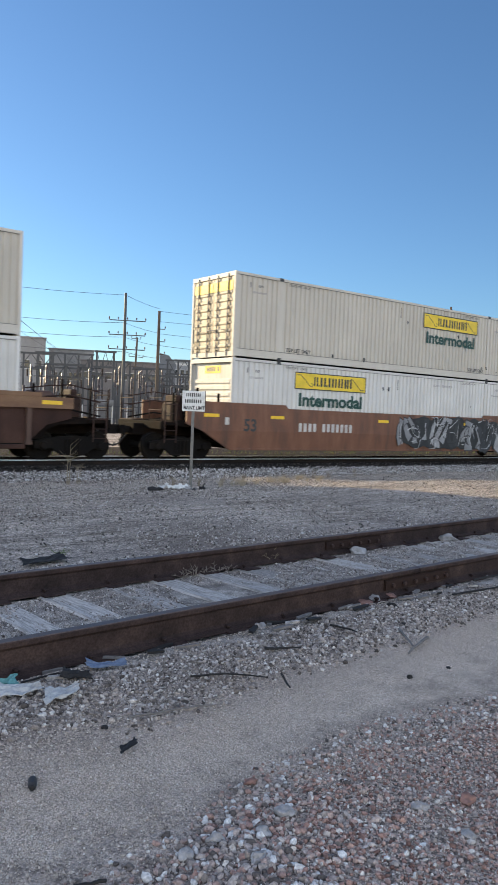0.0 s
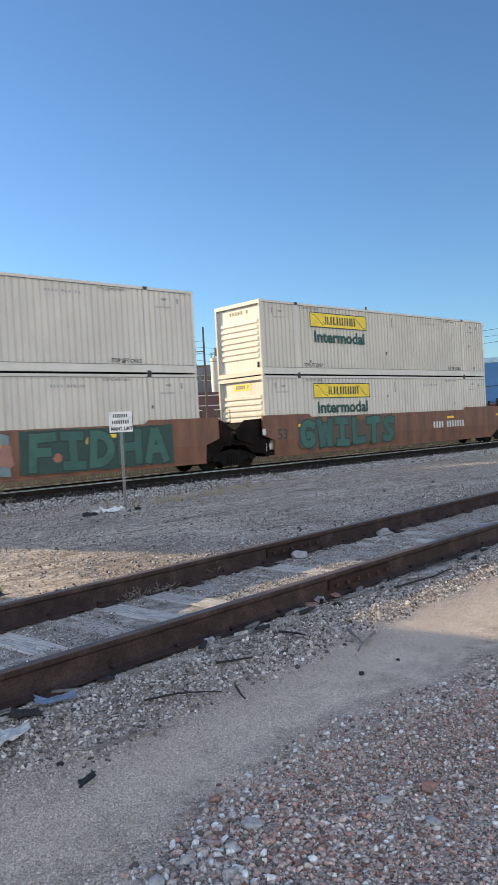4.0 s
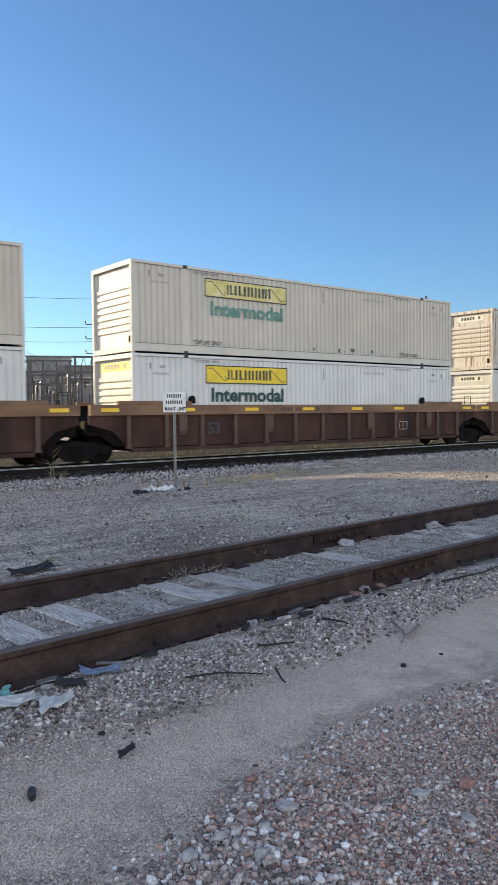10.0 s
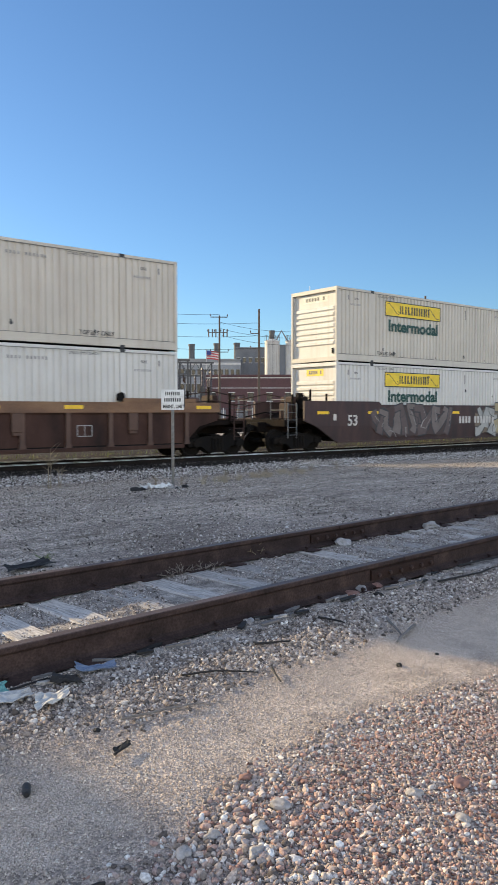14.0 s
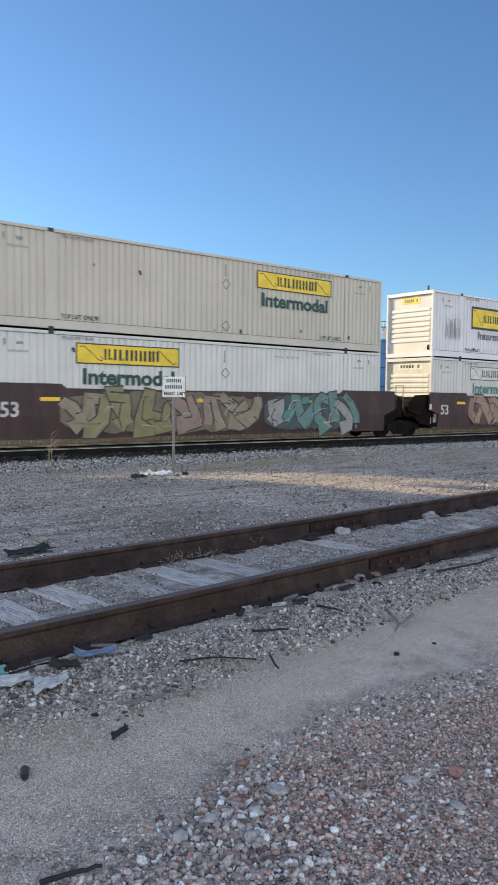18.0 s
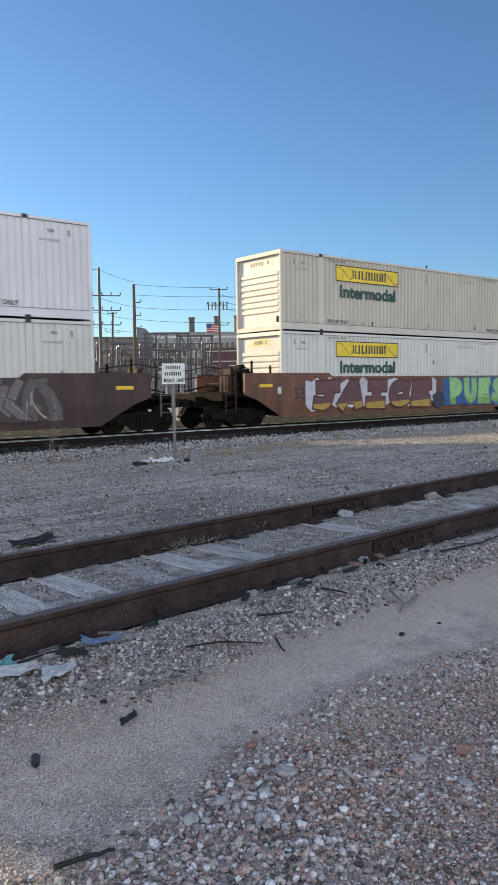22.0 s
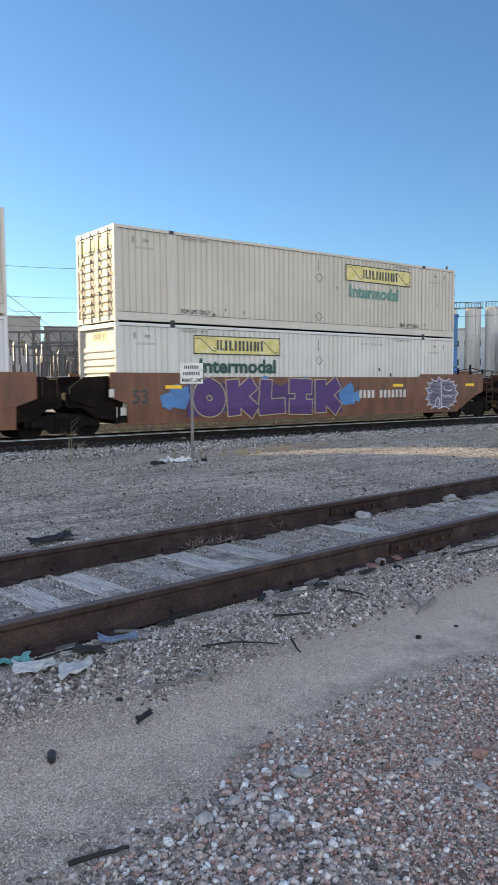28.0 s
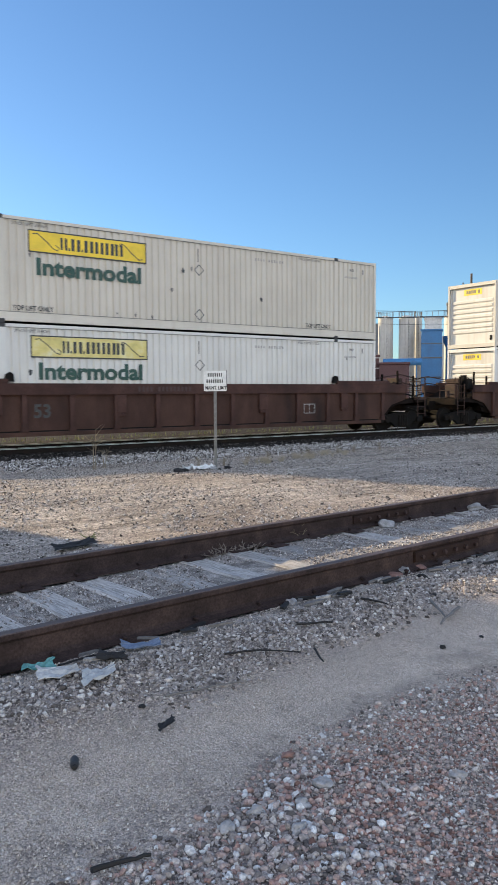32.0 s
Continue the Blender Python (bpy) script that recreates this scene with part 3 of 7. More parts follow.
def stones():
    rng = np.random.default_rng(7)

    def spread(n, x0, x1, y0, y1):
        return rng.uniform(x0, x1, n), rng.uniform(y0, y1, n)

    def sizes(n, lo, hi):
        return lo + (hi - lo) * rng.beta(1.3, 3.2, n)

    x, y = spread(48000, -0.1, 5.2, 0.6, 2.5)
    edge = np.interp(x, *SAND_LOW) + 0.07 * wave(x, y, 11, 6)
    k = (y < edge) & (rng.uniform(0, 1, len(x)) < 0.35 + 0.65 * step01((edge - y) / 0.25))
    x, y = x[k], y[k]
    red = (y < 2.25 - 0.2 * np.abs(x - 2.4) + 0.1 * wave(x, y, 13, 5)) & (x > 1.62) & (rng.uniform(0, 1, len(x)) < 0.85) | (rng.uniform(0, 1, len(x)) < 0.12)
    s = sizes(len(x), 0.010, 0.048)
    heap = np.exp(-((x - 1.58) / 0.45) ** 2 - ((y - 1.85) / 0.40) ** 2)
    s = s * (0.74 + 0.36 * heap)
    scatter("gravel_mixed", "coarse mixed grey and white river stones", STONE_MIX, x[~red], y[~red], s[~red], 1)
    scatter("gravel_red", "coarse reddish brown stones", STONE_RED, x[red], y[red], s[red] * 0.75, 2)
    x, y = spread(90000, 0.6, 14, 2.4, 5.0)
    lim = np.interp(x, *SAND_HIGH) + 0.08 * wave(x, y, 12, 5)
    rail = siding_y(x) - 0.80
    dens = step01((y - lim) / 0.25) * np.where(rail - y + 0.06 * wave(x, y, 17, 4) < 0.26, 0.06, 1.0)
    k = (y < rail) & (y > lim - 0.1) & (rng.uniform(0, 1, len(x)) < dens)
    scatter("gravel_shoulder", "grey gravel beside the siding rail", STONE_GREY, x[k], y[k], sizes(k.sum(), 0.010, 0.042), 3)
    x, y = spread(118000, 0.5, 5.6, 1.2, 4.2)
    bed = (y > np.interp(x, *SAND_LOW)) & (y < np.interp(x, *SAND_HIGH))
    k = (y < siding_y(x) - 0.85) & (y > 0.32 * x) & (rng.uniform(0, 1, len(x)) < np.where(bed, 0.9, 0.7))
    scatter("gravel_fine", "fine sandy pebbles", STONE_SAND, x[k], y[k], sizes(k.sum(), 0.005, 0.019) * np.interp(x[k], (0.8, 3.2), (1.1, 0.75)), 4, fine=False)
    x, v = rng.uniform(0.5, 22, 26000), rng.uniform(-0.66, 0.66, 26000)
    y = siding_y(x) + v
    k = wave(x, y, 14, 2.2) > -0.5
    scatter("gravel_between_rails", "small grey ballast between the siding rails", STONE_GREY, x[k], y[k], sizes(k.sum(), 0.012, 0.042), 5, fine=False)
    x, y = spread(130000, 0.5, 30, 5, 17.6)
    v = y - siding_y(x)
    dens = np.where(v < 1.7, 0.95, 0.55 + 0.7 * wave(x, y, 15, 1.3))
    k = (v > 0.82) & (rng.uniform(0, 1, len(x)) < dens) & (x < 4 + y * 1.6) & (x > y * 0.28 - 1)
    scatter("gravel_yard", "small loose gravel across the yard", STONE_YARD, x[k], y[k], sizes(k.sum(), 0.014, 0.064), 6, fine=False)
    x, y = spread(900, 2, 30, 7, 18.2)
    k = (rng.uniform(0, 1, len(x)) < 0.25 + 0.75 * step01((wave(x, y, 16, 0.9) - 0.05) / 0.3)) & (x < 4 + y * 1.5) & (x > y * 0.25)
    scatter("dark_clods", "small dark clods of dirt and cinders in the yard", STONE_DARK, x[k], y[k], sizes(k.sum(), 0.02, 0.075), 17, fine=False)
    x, y = spread(46000, 3, 56, 16.7, 20.5)
    k = (rng.uniform(0, 1, len(x)) < step01((y - 16.7) / 1.5) * step01((19.75 - y) / 0.5)) & (x > 4 + (y - 17) * 0.3)
    scatter("ballast", "crushed grey ballast along the main line", STONE_BALLAST, x[k], y[k], sizes(k.sum(), 0.05, 0.12), 8, fine=False)
    # cinders coloured dark for oil and for the train's shade
    x, y = spread(22000, 4, 50, 18.9, 24.5)
    k = (np.abs(np.abs(y - YC) - 0.7525) > 0.13) & (rng.uniform(0, 1, len(x)) < step01((y - 18.9) / 0.6))
    scatter("cinders", "dark cinders round the main line rails, oil and shade in their colour", STONE_DARK, x[k], y[k], sizes(k.sum(), 0.07, 0.17), 9, fine=False)


stones()


# ---- tracks ----
def rail_outline(top):
    half = [(0.0, top), (0.030, top), (0.0365, top - 0.008), (0.0365, top - 0.030), (0.028, top - 0.040), (0.010, top - 0.050), (0.009, top - 0.145), (0.022, top - 0.160),
            (0.070, top - 0.174), (0.070, top - 0.185)]
    return half + [(-a, b) for a, b in reversed(half[1:])]


def rail_mesh(length, top, material):
    g = Geo()
    g.prism(rail_outline(top), 0, length, axis="x")
    return g.mesh("rail", material)


def rail_head(length, top, material):
    g = Geo()
    g.prism([(-0.030, top + 0.0015), (0.030, top + 0.0015), (0.034, top - 0.006), (-0.034, top - 0.006)], 0, length, axis="x")
    return g.mesh("rail_head", material)


def main_head(length):
    g = Geo()
    g.prism([(-0.024, 0.003), (0.024, 0.003), (0.034, -0.004), (0.0385, -0.030), (-0.0385, -0.030), (-0.034, -0.004)], 0, length, axis="x")
    return g.mesh("rail_head", RAIL_BRIGHT)


def tie_mesh(seed, material, half=1.3, wide=0.115, deep=0.16):
    rng = random.Random(seed)
    g, n, ring = Geo(), 9, []
    vs, fs = [], []
    for i in range(n + 1):
        y = -half + 2 * half * i / n
        j = lambda a=0.006: rng.uniform(-a, a)
        sag = rng.uniform(-0.008, 0.003)
        vs += [(-wide + j(), y, -deep), (-wide + j(), y, -0.012 + sag), (-wide + 0.014 + j(), y, sag), (-0.02 + j(0.02), y, sag - rng.choice((0, 0, 0.012))), (wide - 0.014 + j(), y, sag + j(0.002)),
               (wide + j(), y, -0.012 + sag), (wide + j(), y, -deep)]
    for i in range(n):
        for k in range(7):
            fs.append((i * 7 + k, i * 7 + (k + 1) % 7, (i + 1) * 7 + (k + 1) % 7, (i + 1) * 7 + k))
    fs += [tuple(range(7)), tuple(n * 7 + k for k in reversed(range(7)))]
    return g.add(vs, fs).mesh("tie", material)


TURN = math.degrees(math.atan(0.08))


def siding():
    track = thing("siding_track", "rusty siding track on weathered wooden ties", "railway track", at=pose(0, 4.49, 0, 0, 0, TURN), kind="structure")
    for name, side, joint in (("near", -0.7525, 4.95), ("far", 0.7525, 5.9)):
        for a, b in ((-30, joint - 0.004), (joint + 0.004, 70)):
            r = part("rail", shared(("rail", name, a), lambda: rail_mesh(b - a, 0.185, RUST_RAIL)), track, "rust-brown steel rail", (a, side, 0))
            part("rail_head", shared(("head", name, a), lambda: rail_head(b - a, 0.185, RAIL_TOP)), r, "worn running surface")
        bar = Geo()
        for s in (-1, 1):
            bar.prism([(s * 0.012, 0.045), (s * 0.034, 0.052), (s * 0.034, 0.125), (s * 0.012, 0.135)], -0.45, 0.45, axis="x")
        jb = part("joint_bar", bar.mesh("joint_bar", JOINT_RUST), track, "bolted joint bar", (joint, side, 0))
        for i in range(6):
            bolt = shared("bolt", lambda: Geo().lathe([(0.018, -0.062), (0.018, -0.04), (0.010, -0.04), (0.010, 0.05), (0.020, 0.05), (0.020, 0.062)], axis="y", seg=6).mesh("bolt", RUST_RAIL))
            part("bolt", bolt, jb, "", (-0.375 + 0.15 * i, 0, 0.088))
    ties = [tie_mesh(s, TIE_WOOD) for s in range(7)]
    plate = Geo().box(-0.09, 0.09, -0.17, 0.17, 0.0, 0.012, 0.004).mesh("tie_plate", RUST_RAIL)
    spike = Geo().box(-0.009, 0.009, -0.009, 0.009, -0.05, 0.02).box(-0.016, 0.016, -0.02, 0.016, 0.02, 0.036, 0.006).mesh("spike", RUST_RAIL)
    rng = random.Random(5)
    for i in range(-16, 110):
        x = 1.88 + 0.493 * i + rng.uniform(-0.03, 0.03)
        t = part("tie", ties[i % 7], track, "", pose(x, rng.uniform(-0.05, 0.05), 0.004 - rng.uniform(0, 0.012), 0, 0, rng.uniform(-2.0, 2.0)))
        if -4 < i < 40:
            for side in (-0.7525, 0.7525):
                part("tie_plate", plate, t, "", (0, side, -0.004))
                for dx, dy, r in ((-0.05, -0.085, 0), (0.05, 0.085, 180)):
                    part("spike", spike, t, "", (dx, side + dy, 0.006, 0, 0, r))


def main_line():
    track = thing("main_track", "main line track with polished rail heads", "railway track", at=pose(-140, YC, ZR, 0, 0, 0), kind="structure")
    for side in (-0.7525, 0.7525):
        r = part("rail", shared("main_rail", lambda: rail_mesh(420, 0, MAIN_RAIL)), track, "steel rail with a worn head, sky glint in its colour", (0, side, 0))
        part("rail_head", shared("main_head", lambda: main_head(420)), r, "polished running surface, sky glint in its colour")
    tie = tie_mesh(99, TIE_DARK)
    for i in range(270):
        part("tie", tie, track, "", (120 + 0.54 * i, 0, -0.185))


siding()
main_line()


# ---- containers ----
def strip(pts, w, y, taper=0.0):
    """A fat stroke with square ends as one outline, in the x-z plane."""
    up, down = [], []
    n = len(pts)
    for i, (a, b) in enumerate(pts):
        (c, d), (e, f) = pts[max(i - 1, 0)], pts[min(i + 1, n - 1)]
        dx, dz = e - c, f - d
        ln = math.hypot(dx, dz) or 1
        k = w / 2 * (1 - taper * i / (n - 1))
        up.append((a - dz / ln * k, y, b + dx / ln * k))
        down.append((a + dz / ln * k, y, b - dx / ln * k))
    m = len(up)
    return up + down, [(i, i + 1, m + i + 1, m + i) for i in range(m - 1)]


def corrugated(x0, x1, z0, z1, material, pitch=0.218, depth=0.046):
    """A ribbed steel wall in the x-z plane, its outer face at y = 0, facing -y."""
    g, pts = Geo(), []
    n = round((x1 - x0) / pitch)
    p = (x1 - x0) / n
    for i in range(n):
        a = x0 + i * p
        pts += [(a, 0), (a + p * 0.40, 0), (a + p * 0.52, depth), (a + p * 0.88, depth)]
    pts.append((x1, 0))
    k = len(pts)
    vs = [(x, y, z0) for x, y in pts] + [(x, y, z1) for x, y in pts] + [(x, y + 0.004, z0) for x, y in pts] + [(x, y + 0.004, z1) for x, y in pts]
    fs = [(i, i + 1, k + i + 1, k + i) for i in range(k - 1)] + [(2 * k + i + 1, 2 * k + i, 3 * k + i, 3 * k + i + 1) for i in range(k - 1)]
    return g.add(vs, fs).mesh("side_wall", material, fix=False)


HW = WID / 2
LIFT = (2.02, LEN - 2.02)


def frame_mesh(material):
    """Rails, posts and lift posts of a container."""
    g = Geo()
    for s in (-1, 1):
        y0, y1 = (-HW, -HW + 0.07) if s < 0 else (HW - 0.07, HW)
        g.box(0.08, LEN - 0.08, y0, y1, 0.05, 0.30, 0.008)
        g.box(0.08, LEN - 0.08, y0 + 0.004, y1 - 0.004, HGT - 0.10, HGT - 0.01, 0.008)
        for x in LIFT:
            g.box(x - 0.085, x + 0.085, y0 - 0.003 * (s < 0), y1 + 0.003 * (s > 0), 0.20, HGT - 0.10, 0.01)
        for x in (0, LEN):
            xx = (0.0, 0.11) if x == 0 else (LEN - 0.11, LEN)
            g.box(*xx, y0 - 0.002, y1 + 0.02, 0.0, HGT, 0.012)
    for x in (0, LEN):
        xx = (0.0, 0.09) if x == 0 else (LEN - 0.09, LEN)
        g.box(*xx, -HW + 0.07, HW - 0.07, 0.03, 0.20, 0.008)
        g.box(*xx, -HW + 0.07, HW - 0.07, HGT - 0.16, HGT - 0.01, 0.008)
    return g.mesh("frame", material)


def shell_mesh(material):
    """Roof sheet with shallow swages, and the floor."""
    g = Geo()
    g.box(0.05, LEN - 0.05, -HW + 0.03, HW - 0.03, HGT - 0.06, HGT - 0.03)
    for i in range(30):
        x = 0.4 + i * 0.53
        g.box(x, x + 0.3, -HW + 0.2, HW - 0.2, HGT - 0.03, HGT - 0.012, 0.008)
    return g.mesh("roof", material)


def front_mesh(material):
    """Front wall set back between the posts."""
    g = Geo()
    g.box(0.10, 0.115, -HW + 0.07, HW - 0.07, 0.2, HGT - 0.16)
    g.box(0.06, 0.11, -HW + 0.075, -HW + 0.15, 0.22, HGT - 0.2, 0.01)
    g.box(0.06, 0.11, HW - 0.15, HW - 0.075, 0.22, HGT - 0.2, 0.01)
    return g.mesh("front_wall", material)


def swage_mesh(material):
    a, b = HW - 0.20, HW - 0.25
    return Geo().add([(0.102, -a, 0), (0.102, a, 0), (0.062, b, 0.05), (0.062, -b, 0.05), (0.062, -b, 0.145), (0.062, b, 0.145), (0.102, a, 0.195),
                      (0.102, -a, 0.195)], [(0, 1, 2, 3), (3, 2, 5, 4), (4, 5, 6, 7), (0, 3, 4, 7), (1, 6, 5, 2), (0, 7, 6, 1)]).mesh("swage", material)


def door_mesh(material):
    """One door leaf, 1.2 m wide, hinged at y = 0."""
    g = Geo()
    g.box(0.03, 0.07, 0.01, 1.19, 0.21, HGT - 0.17, 0.008)
    for i in range(9):
        z = 0.32 + i * 0.26
        g.add([(0.031, 0.10, z), (0.031, 1.10, z), (0.008, 1.08, z + 0.05), (0.008, 0.12, z + 0.05), (0.008, 0.12, z + 0.10), (0.008, 1.08, z + 0.10), (0.031, 1.10, z + 0.15), (0.031, 0.10, z + 0.15)],
              [(0, 1, 2, 3), (3, 2, 5, 4), (4, 5, 6, 7), (0, 3, 4, 7), (1, 6, 5, 2), (0, 7, 6, 1)])
    for z in (0.45, 1.05, 1.75, 2.35):
        g.box(0.012, 0.04, -0.02, 0.10, z, z + 0.09, 0.006)
    return g.mesh("door", material)


def rod_mesh():
    g = Geo().tube([(-0.02, 0, 0.06), (-0.02, 0, HGT - 0.06)], 0.021, 8)
    for z in (0.25, 1.45, HGT - 0.25):
        g.box(-0.03, 0.012, -0.028, 0.028, z - 0.02, z + 0.02, 0.006)
    g.tube([(-0.045, 0, 0.95), (-0.05, 0.30, 0.95)], 0.012, 6)
    return g.mesh("lock_rod", GALV)


def casting_mesh():
    return Geo().box(-0.09, 0.09, -0.006, 0.104, 0, 0.12, 0.01).mesh("lift_casting", BLACK)


def logo(parent, x, z, style, narrow=False, w=3.62, h=0.60):
    """Yellow name panel with its border; plain bars stand for the name."""
    face, ink, green = {"yellow": (LOGO_YELLOW, INK, GREEN_INK), "faded": (LOGO_FADED, INK, GREEN_FADED), "bare": (LOGO_BARE, INK, GREEN_INK), "boxed": (LOGO_YELLOW, INK, GREEN_INK),
                        "ghost": (LOGO_BARE, INK_PALE, GREEN_FADED), "pale": (LOGO_FADED, INK, GREEN_INK)}[style]
    rim = 0.075 if style == "boxed" else 0.028
    if style == "boxed":
        h = 0.97
    p = part("logo_panel", shared(("panel", style, h), lambda: Geo().box(0, w, -0.0015, 0.0015, 0, h).mesh("logo_panel", face)), parent,
             "bleached name panel" if style in ("bare", "ghost") else "yellow name panel", (x, -HW - 0.004, z))
    def border():
        g = Geo()
        g.box(-rim * 0.3, w + rim * 0.3, -0.001, 0.001, -rim * 0.3, rim).box(-rim * 0.3, w + rim * 0.3, -0.001, 0.001, h - rim, h + rim * 0.3)
        g.box(-rim * 0.3, rim, -0.001, 0.001, rim, h - rim).box(w - rim, w + rim * 0.3, -0.001, 0.001, rim, h - rim)
        return g.mesh("panel_border", ink)
    part("panel_border", shared(("border", style), border), p, "black border line", (0, -0.003, 0))
    u = h if style != "boxed" else 0.62
    base = (h - 0.56 * u) / 2
    for a, b in ((0.92, 0.20), (1.15, 0.05), (1.24, 0.27), (1.54, 0.05), (1.64, 0.27), (1.97, 0.26), (2.29, 0.27), (2.60, 0.25)):
        def letter():
            g = Geo()
            if b < 0.1:
                return g.box(0, b, -0.001, 0.001, 0, 0.12 * u).mesh("name_bar", ink)
            return g.box(0, b * 0.36, -0.001, 0.001, 0, 0.56 * u).box(b * 0.64, b, -0.001, 0.001, 0, 0.56 * u).mesh("name_bar", ink)
        part("name_bar", shared(("name", style, b), letter), p, "", (a, -0.003, base))
    for s in (0, 1):
        def scroll():
            g = Geo()
            pts = [(0.12, 0.82), (0.25, 0.86), (0.36, 0.72), (0.50, 0.55), (0.62, 0.36), (0.72, 0.22), (0.84, 0.16), (0.88, 0.28), (0.78, 0.40)]
            pts = [(w - a, (1 - b) * h) if s else (a, b * h) for a, b in pts]
            return g.add(*strip(pts, 0.028, 0)).mesh("scroll_line", ink, fix=False)
        part("scroll_line", shared(("scroll", style, s), scroll), p, "", (0, -0.003, 0))
    if style == "boxed":
        part("lettering", text_mesh("word", "Intermodal", 0.35, INK_PALE, 0.012, 1.22), parent, "dark grey word", (x + 0.50, -HW - 0.005, z - 0.46))
    else:
        part("lettering", text_mesh(("word", narrow), "Intermodal", 0.46, green, 0.022, 0.98 if narrow else 1.16), parent, "green word", (x + 0.18, -HW - 0.005, z - 0.60))


def container(level, paint, end, side, style, small="yellow", end_paint=None, placard=False, seed=0, group="containers on the train"):
    """A 53 ft box. end: what faces the head of the train (front wall or doors); side: where the name panel is."""
    shade = {CREAM: "cream-white", WHITE: "white", FRESH: "clean bright white", RUSTY: "rust-stained cream", STREAKED: "dirt-streaked cream"}[paint]
    where = "stacked on another container" if level else "standing in a rail well car"
    what = {"front": "", "door": " with barred end doors"}[end]
    c = thing("shipping_container", f"{shade} corrugated steel container{what}, {where}", "container", group)
    nm = paint.name
    part("side_wall", shared(("wall", nm), lambda: corrugated(0.10, LEN - 0.10, 0.28, HGT - 0.08, paint)), c, "ribbed steel wall", (0, -HW + 0.006, 0))
    part("side_wall", shared(("wall", nm), None), c, "ribbed steel wall", (LEN, HW - 0.006, 0, 0, 0, 180))
    part("frame", shared(("frame", nm), lambda: frame_mesh(paint)), c)
    part("roof", shared(("roof", nm), lambda: shell_mesh(paint)), c)
    part("floor", shared("floor", lambda: Geo().box(0.05, LEN - 0.05, -HW + 0.08, HW - 0.08, 0.06, 0.14).mesh("floor", STEEL_DARK)), c)
    for x in LIFT:
        for z in (-0.002, HGT - 0.118):
            part("lift_casting", shared("casting", casting_mesh), c, "black lift casting", (x, -HW, z))
            part("lift_casting", shared("casting", casting_mesh), c, "black lift casting", (x, HW, z, 0, 0, 180))
    seam = shared("seam", lambda: Geo().box(0.12, LEN - 0.12, -0.012, 0.0, 0, 0.014).mesh("seam", INK_PALE))
    for z in (0.302, HGT - 0.117):
        part("seam", seam, c, "dark seam line", (0, -HW + 0.004, z))
    ep = end_paint or (END_WHITE if paint is FRESH else END_CREAM)
    front = shared(("front", ep.name), lambda: front_mesh(ep))
    leaf = shared(("door", ep.name), lambda: door_mesh(ep))

    def doors(flip):
        for s in (-1, 1):
            m = pose(LEN, 0, 0, 0, 0, 180) if flip else Matrix()
            d = part("door", leaf, c, "steel door leaf", m @ (pose(0, -1.2, 0) if s < 0 else pose(0, 1.2, 0) @ Matrix.Diagonal((1, -1, 1, 1))))
            for y in (0.30, 0.92):
                part("lock_rod", shared("rod", rod_mesh), d, "grey lock rod", (0.012, y, 0))
            if not flip:
                part("warning_label", shared(("doorlabel", style), lambda: Geo().box(-0.001, 0.001, 0.04, 1.17, 2.27, 2.60).mesh("warning_label", LOGO_YELLOW if style != "faded" else LOGO_FADED)), d, "yellow name band", (0.004, 0, 0))
    if end == "door":
        doors(False)
        wall = part("front_wall", front, c, "", pose(LEN, 0, 0, 0, 0, 180))
    else:
        wall = part("front_wall", front, c, "swaged end wall")
        doors(True)
        part("placard_holder", shared("endplate", lambda: Geo().box(0.07, 0.1, 0, 0.11, 0, 0.22, 0.01).mesh("placard_holder", STEEL_DARK)), wall, "small dark plate", (0, -HW + 0.24, 0.32))
        fm = {"yellow": LOGO_YELLOW, "wide": LOGO_YELLOW, "faded": LOGO_FADED, "bare": LOGO_BARE}[small]
        wide = {"bare": 1.45, "wide": 1.9}.get(small, 0.98)
        e = part("end_logo", shared(("endlogo", small), lambda: Geo().box(-0.001, 0.001, -wide / 2, wide / 2, 0, 0.27).mesh("end_logo", fm)), c, "small name panel", (0.096, 0, HGT - 0.52))
        bar = shared(("endbar", small), lambda: Geo().box(-0.001, 0.001, 0, wide * 0.08, 0.07, 0.21).mesh("name_bar", INK if small in ("bare", "wide") else INK_PALE))
        for i in (0, 2, 3, 4, 5, 6):
            part("name_bar", bar, e, "", (-0.002, wide * (-0.38 + i * 0.11), 0))
    for i in range(7):
        part("swage", shared(("swage", ep.name), lambda: swage_mesh(ep)), wall, "", (0, 0, 0.66 + i * 0.222))
    lx = 2.80 if side == "L" else 9.66
    if style != "none":
        lz = 1.98 if not level else 1.97
        logo(c, lx, lz - (0.56 if style == "boxed" else 0), style, style == "faded" and side == "R")
    top = text_mesh("lift", "TOP LIFT ONLY", 0.135, INK, 0.003, 0.88)
    if level:
        part("lettering", top, c, "black stencilled words", (2.32, -HW - 0.004, 0.36))
        part("lettering", top, c, "black stencilled words", (12.70, -HW - 0.004, 0.36))
    stack = text_mesh("stack", "STACK LIMIT 3 HIGH", 0.085, INK_PALE, 0.0, 0.9)
    part("lettering", stack, c, "small stencilled words", (2.35, -HW - 0.004, 2.66))
    part("lettering", stack, c, "small stencilled words", (12.35, -HW - 0.004, 2.66))
    num = bars_mesh("num", 1.25, 0.09, 11, INK_FAINT, 0.4, (4,))
    part("stencil_row", num, c, "row of small dark bars", (10.5, -HW - 0.004, 2.46))
    part("stencil_row", bars_mesh("num", 0.62, 0.07, 8, INK_FAINT, 0.5), c, "row of small dark bars", (0.75, -HW - 0.004, 2.22))
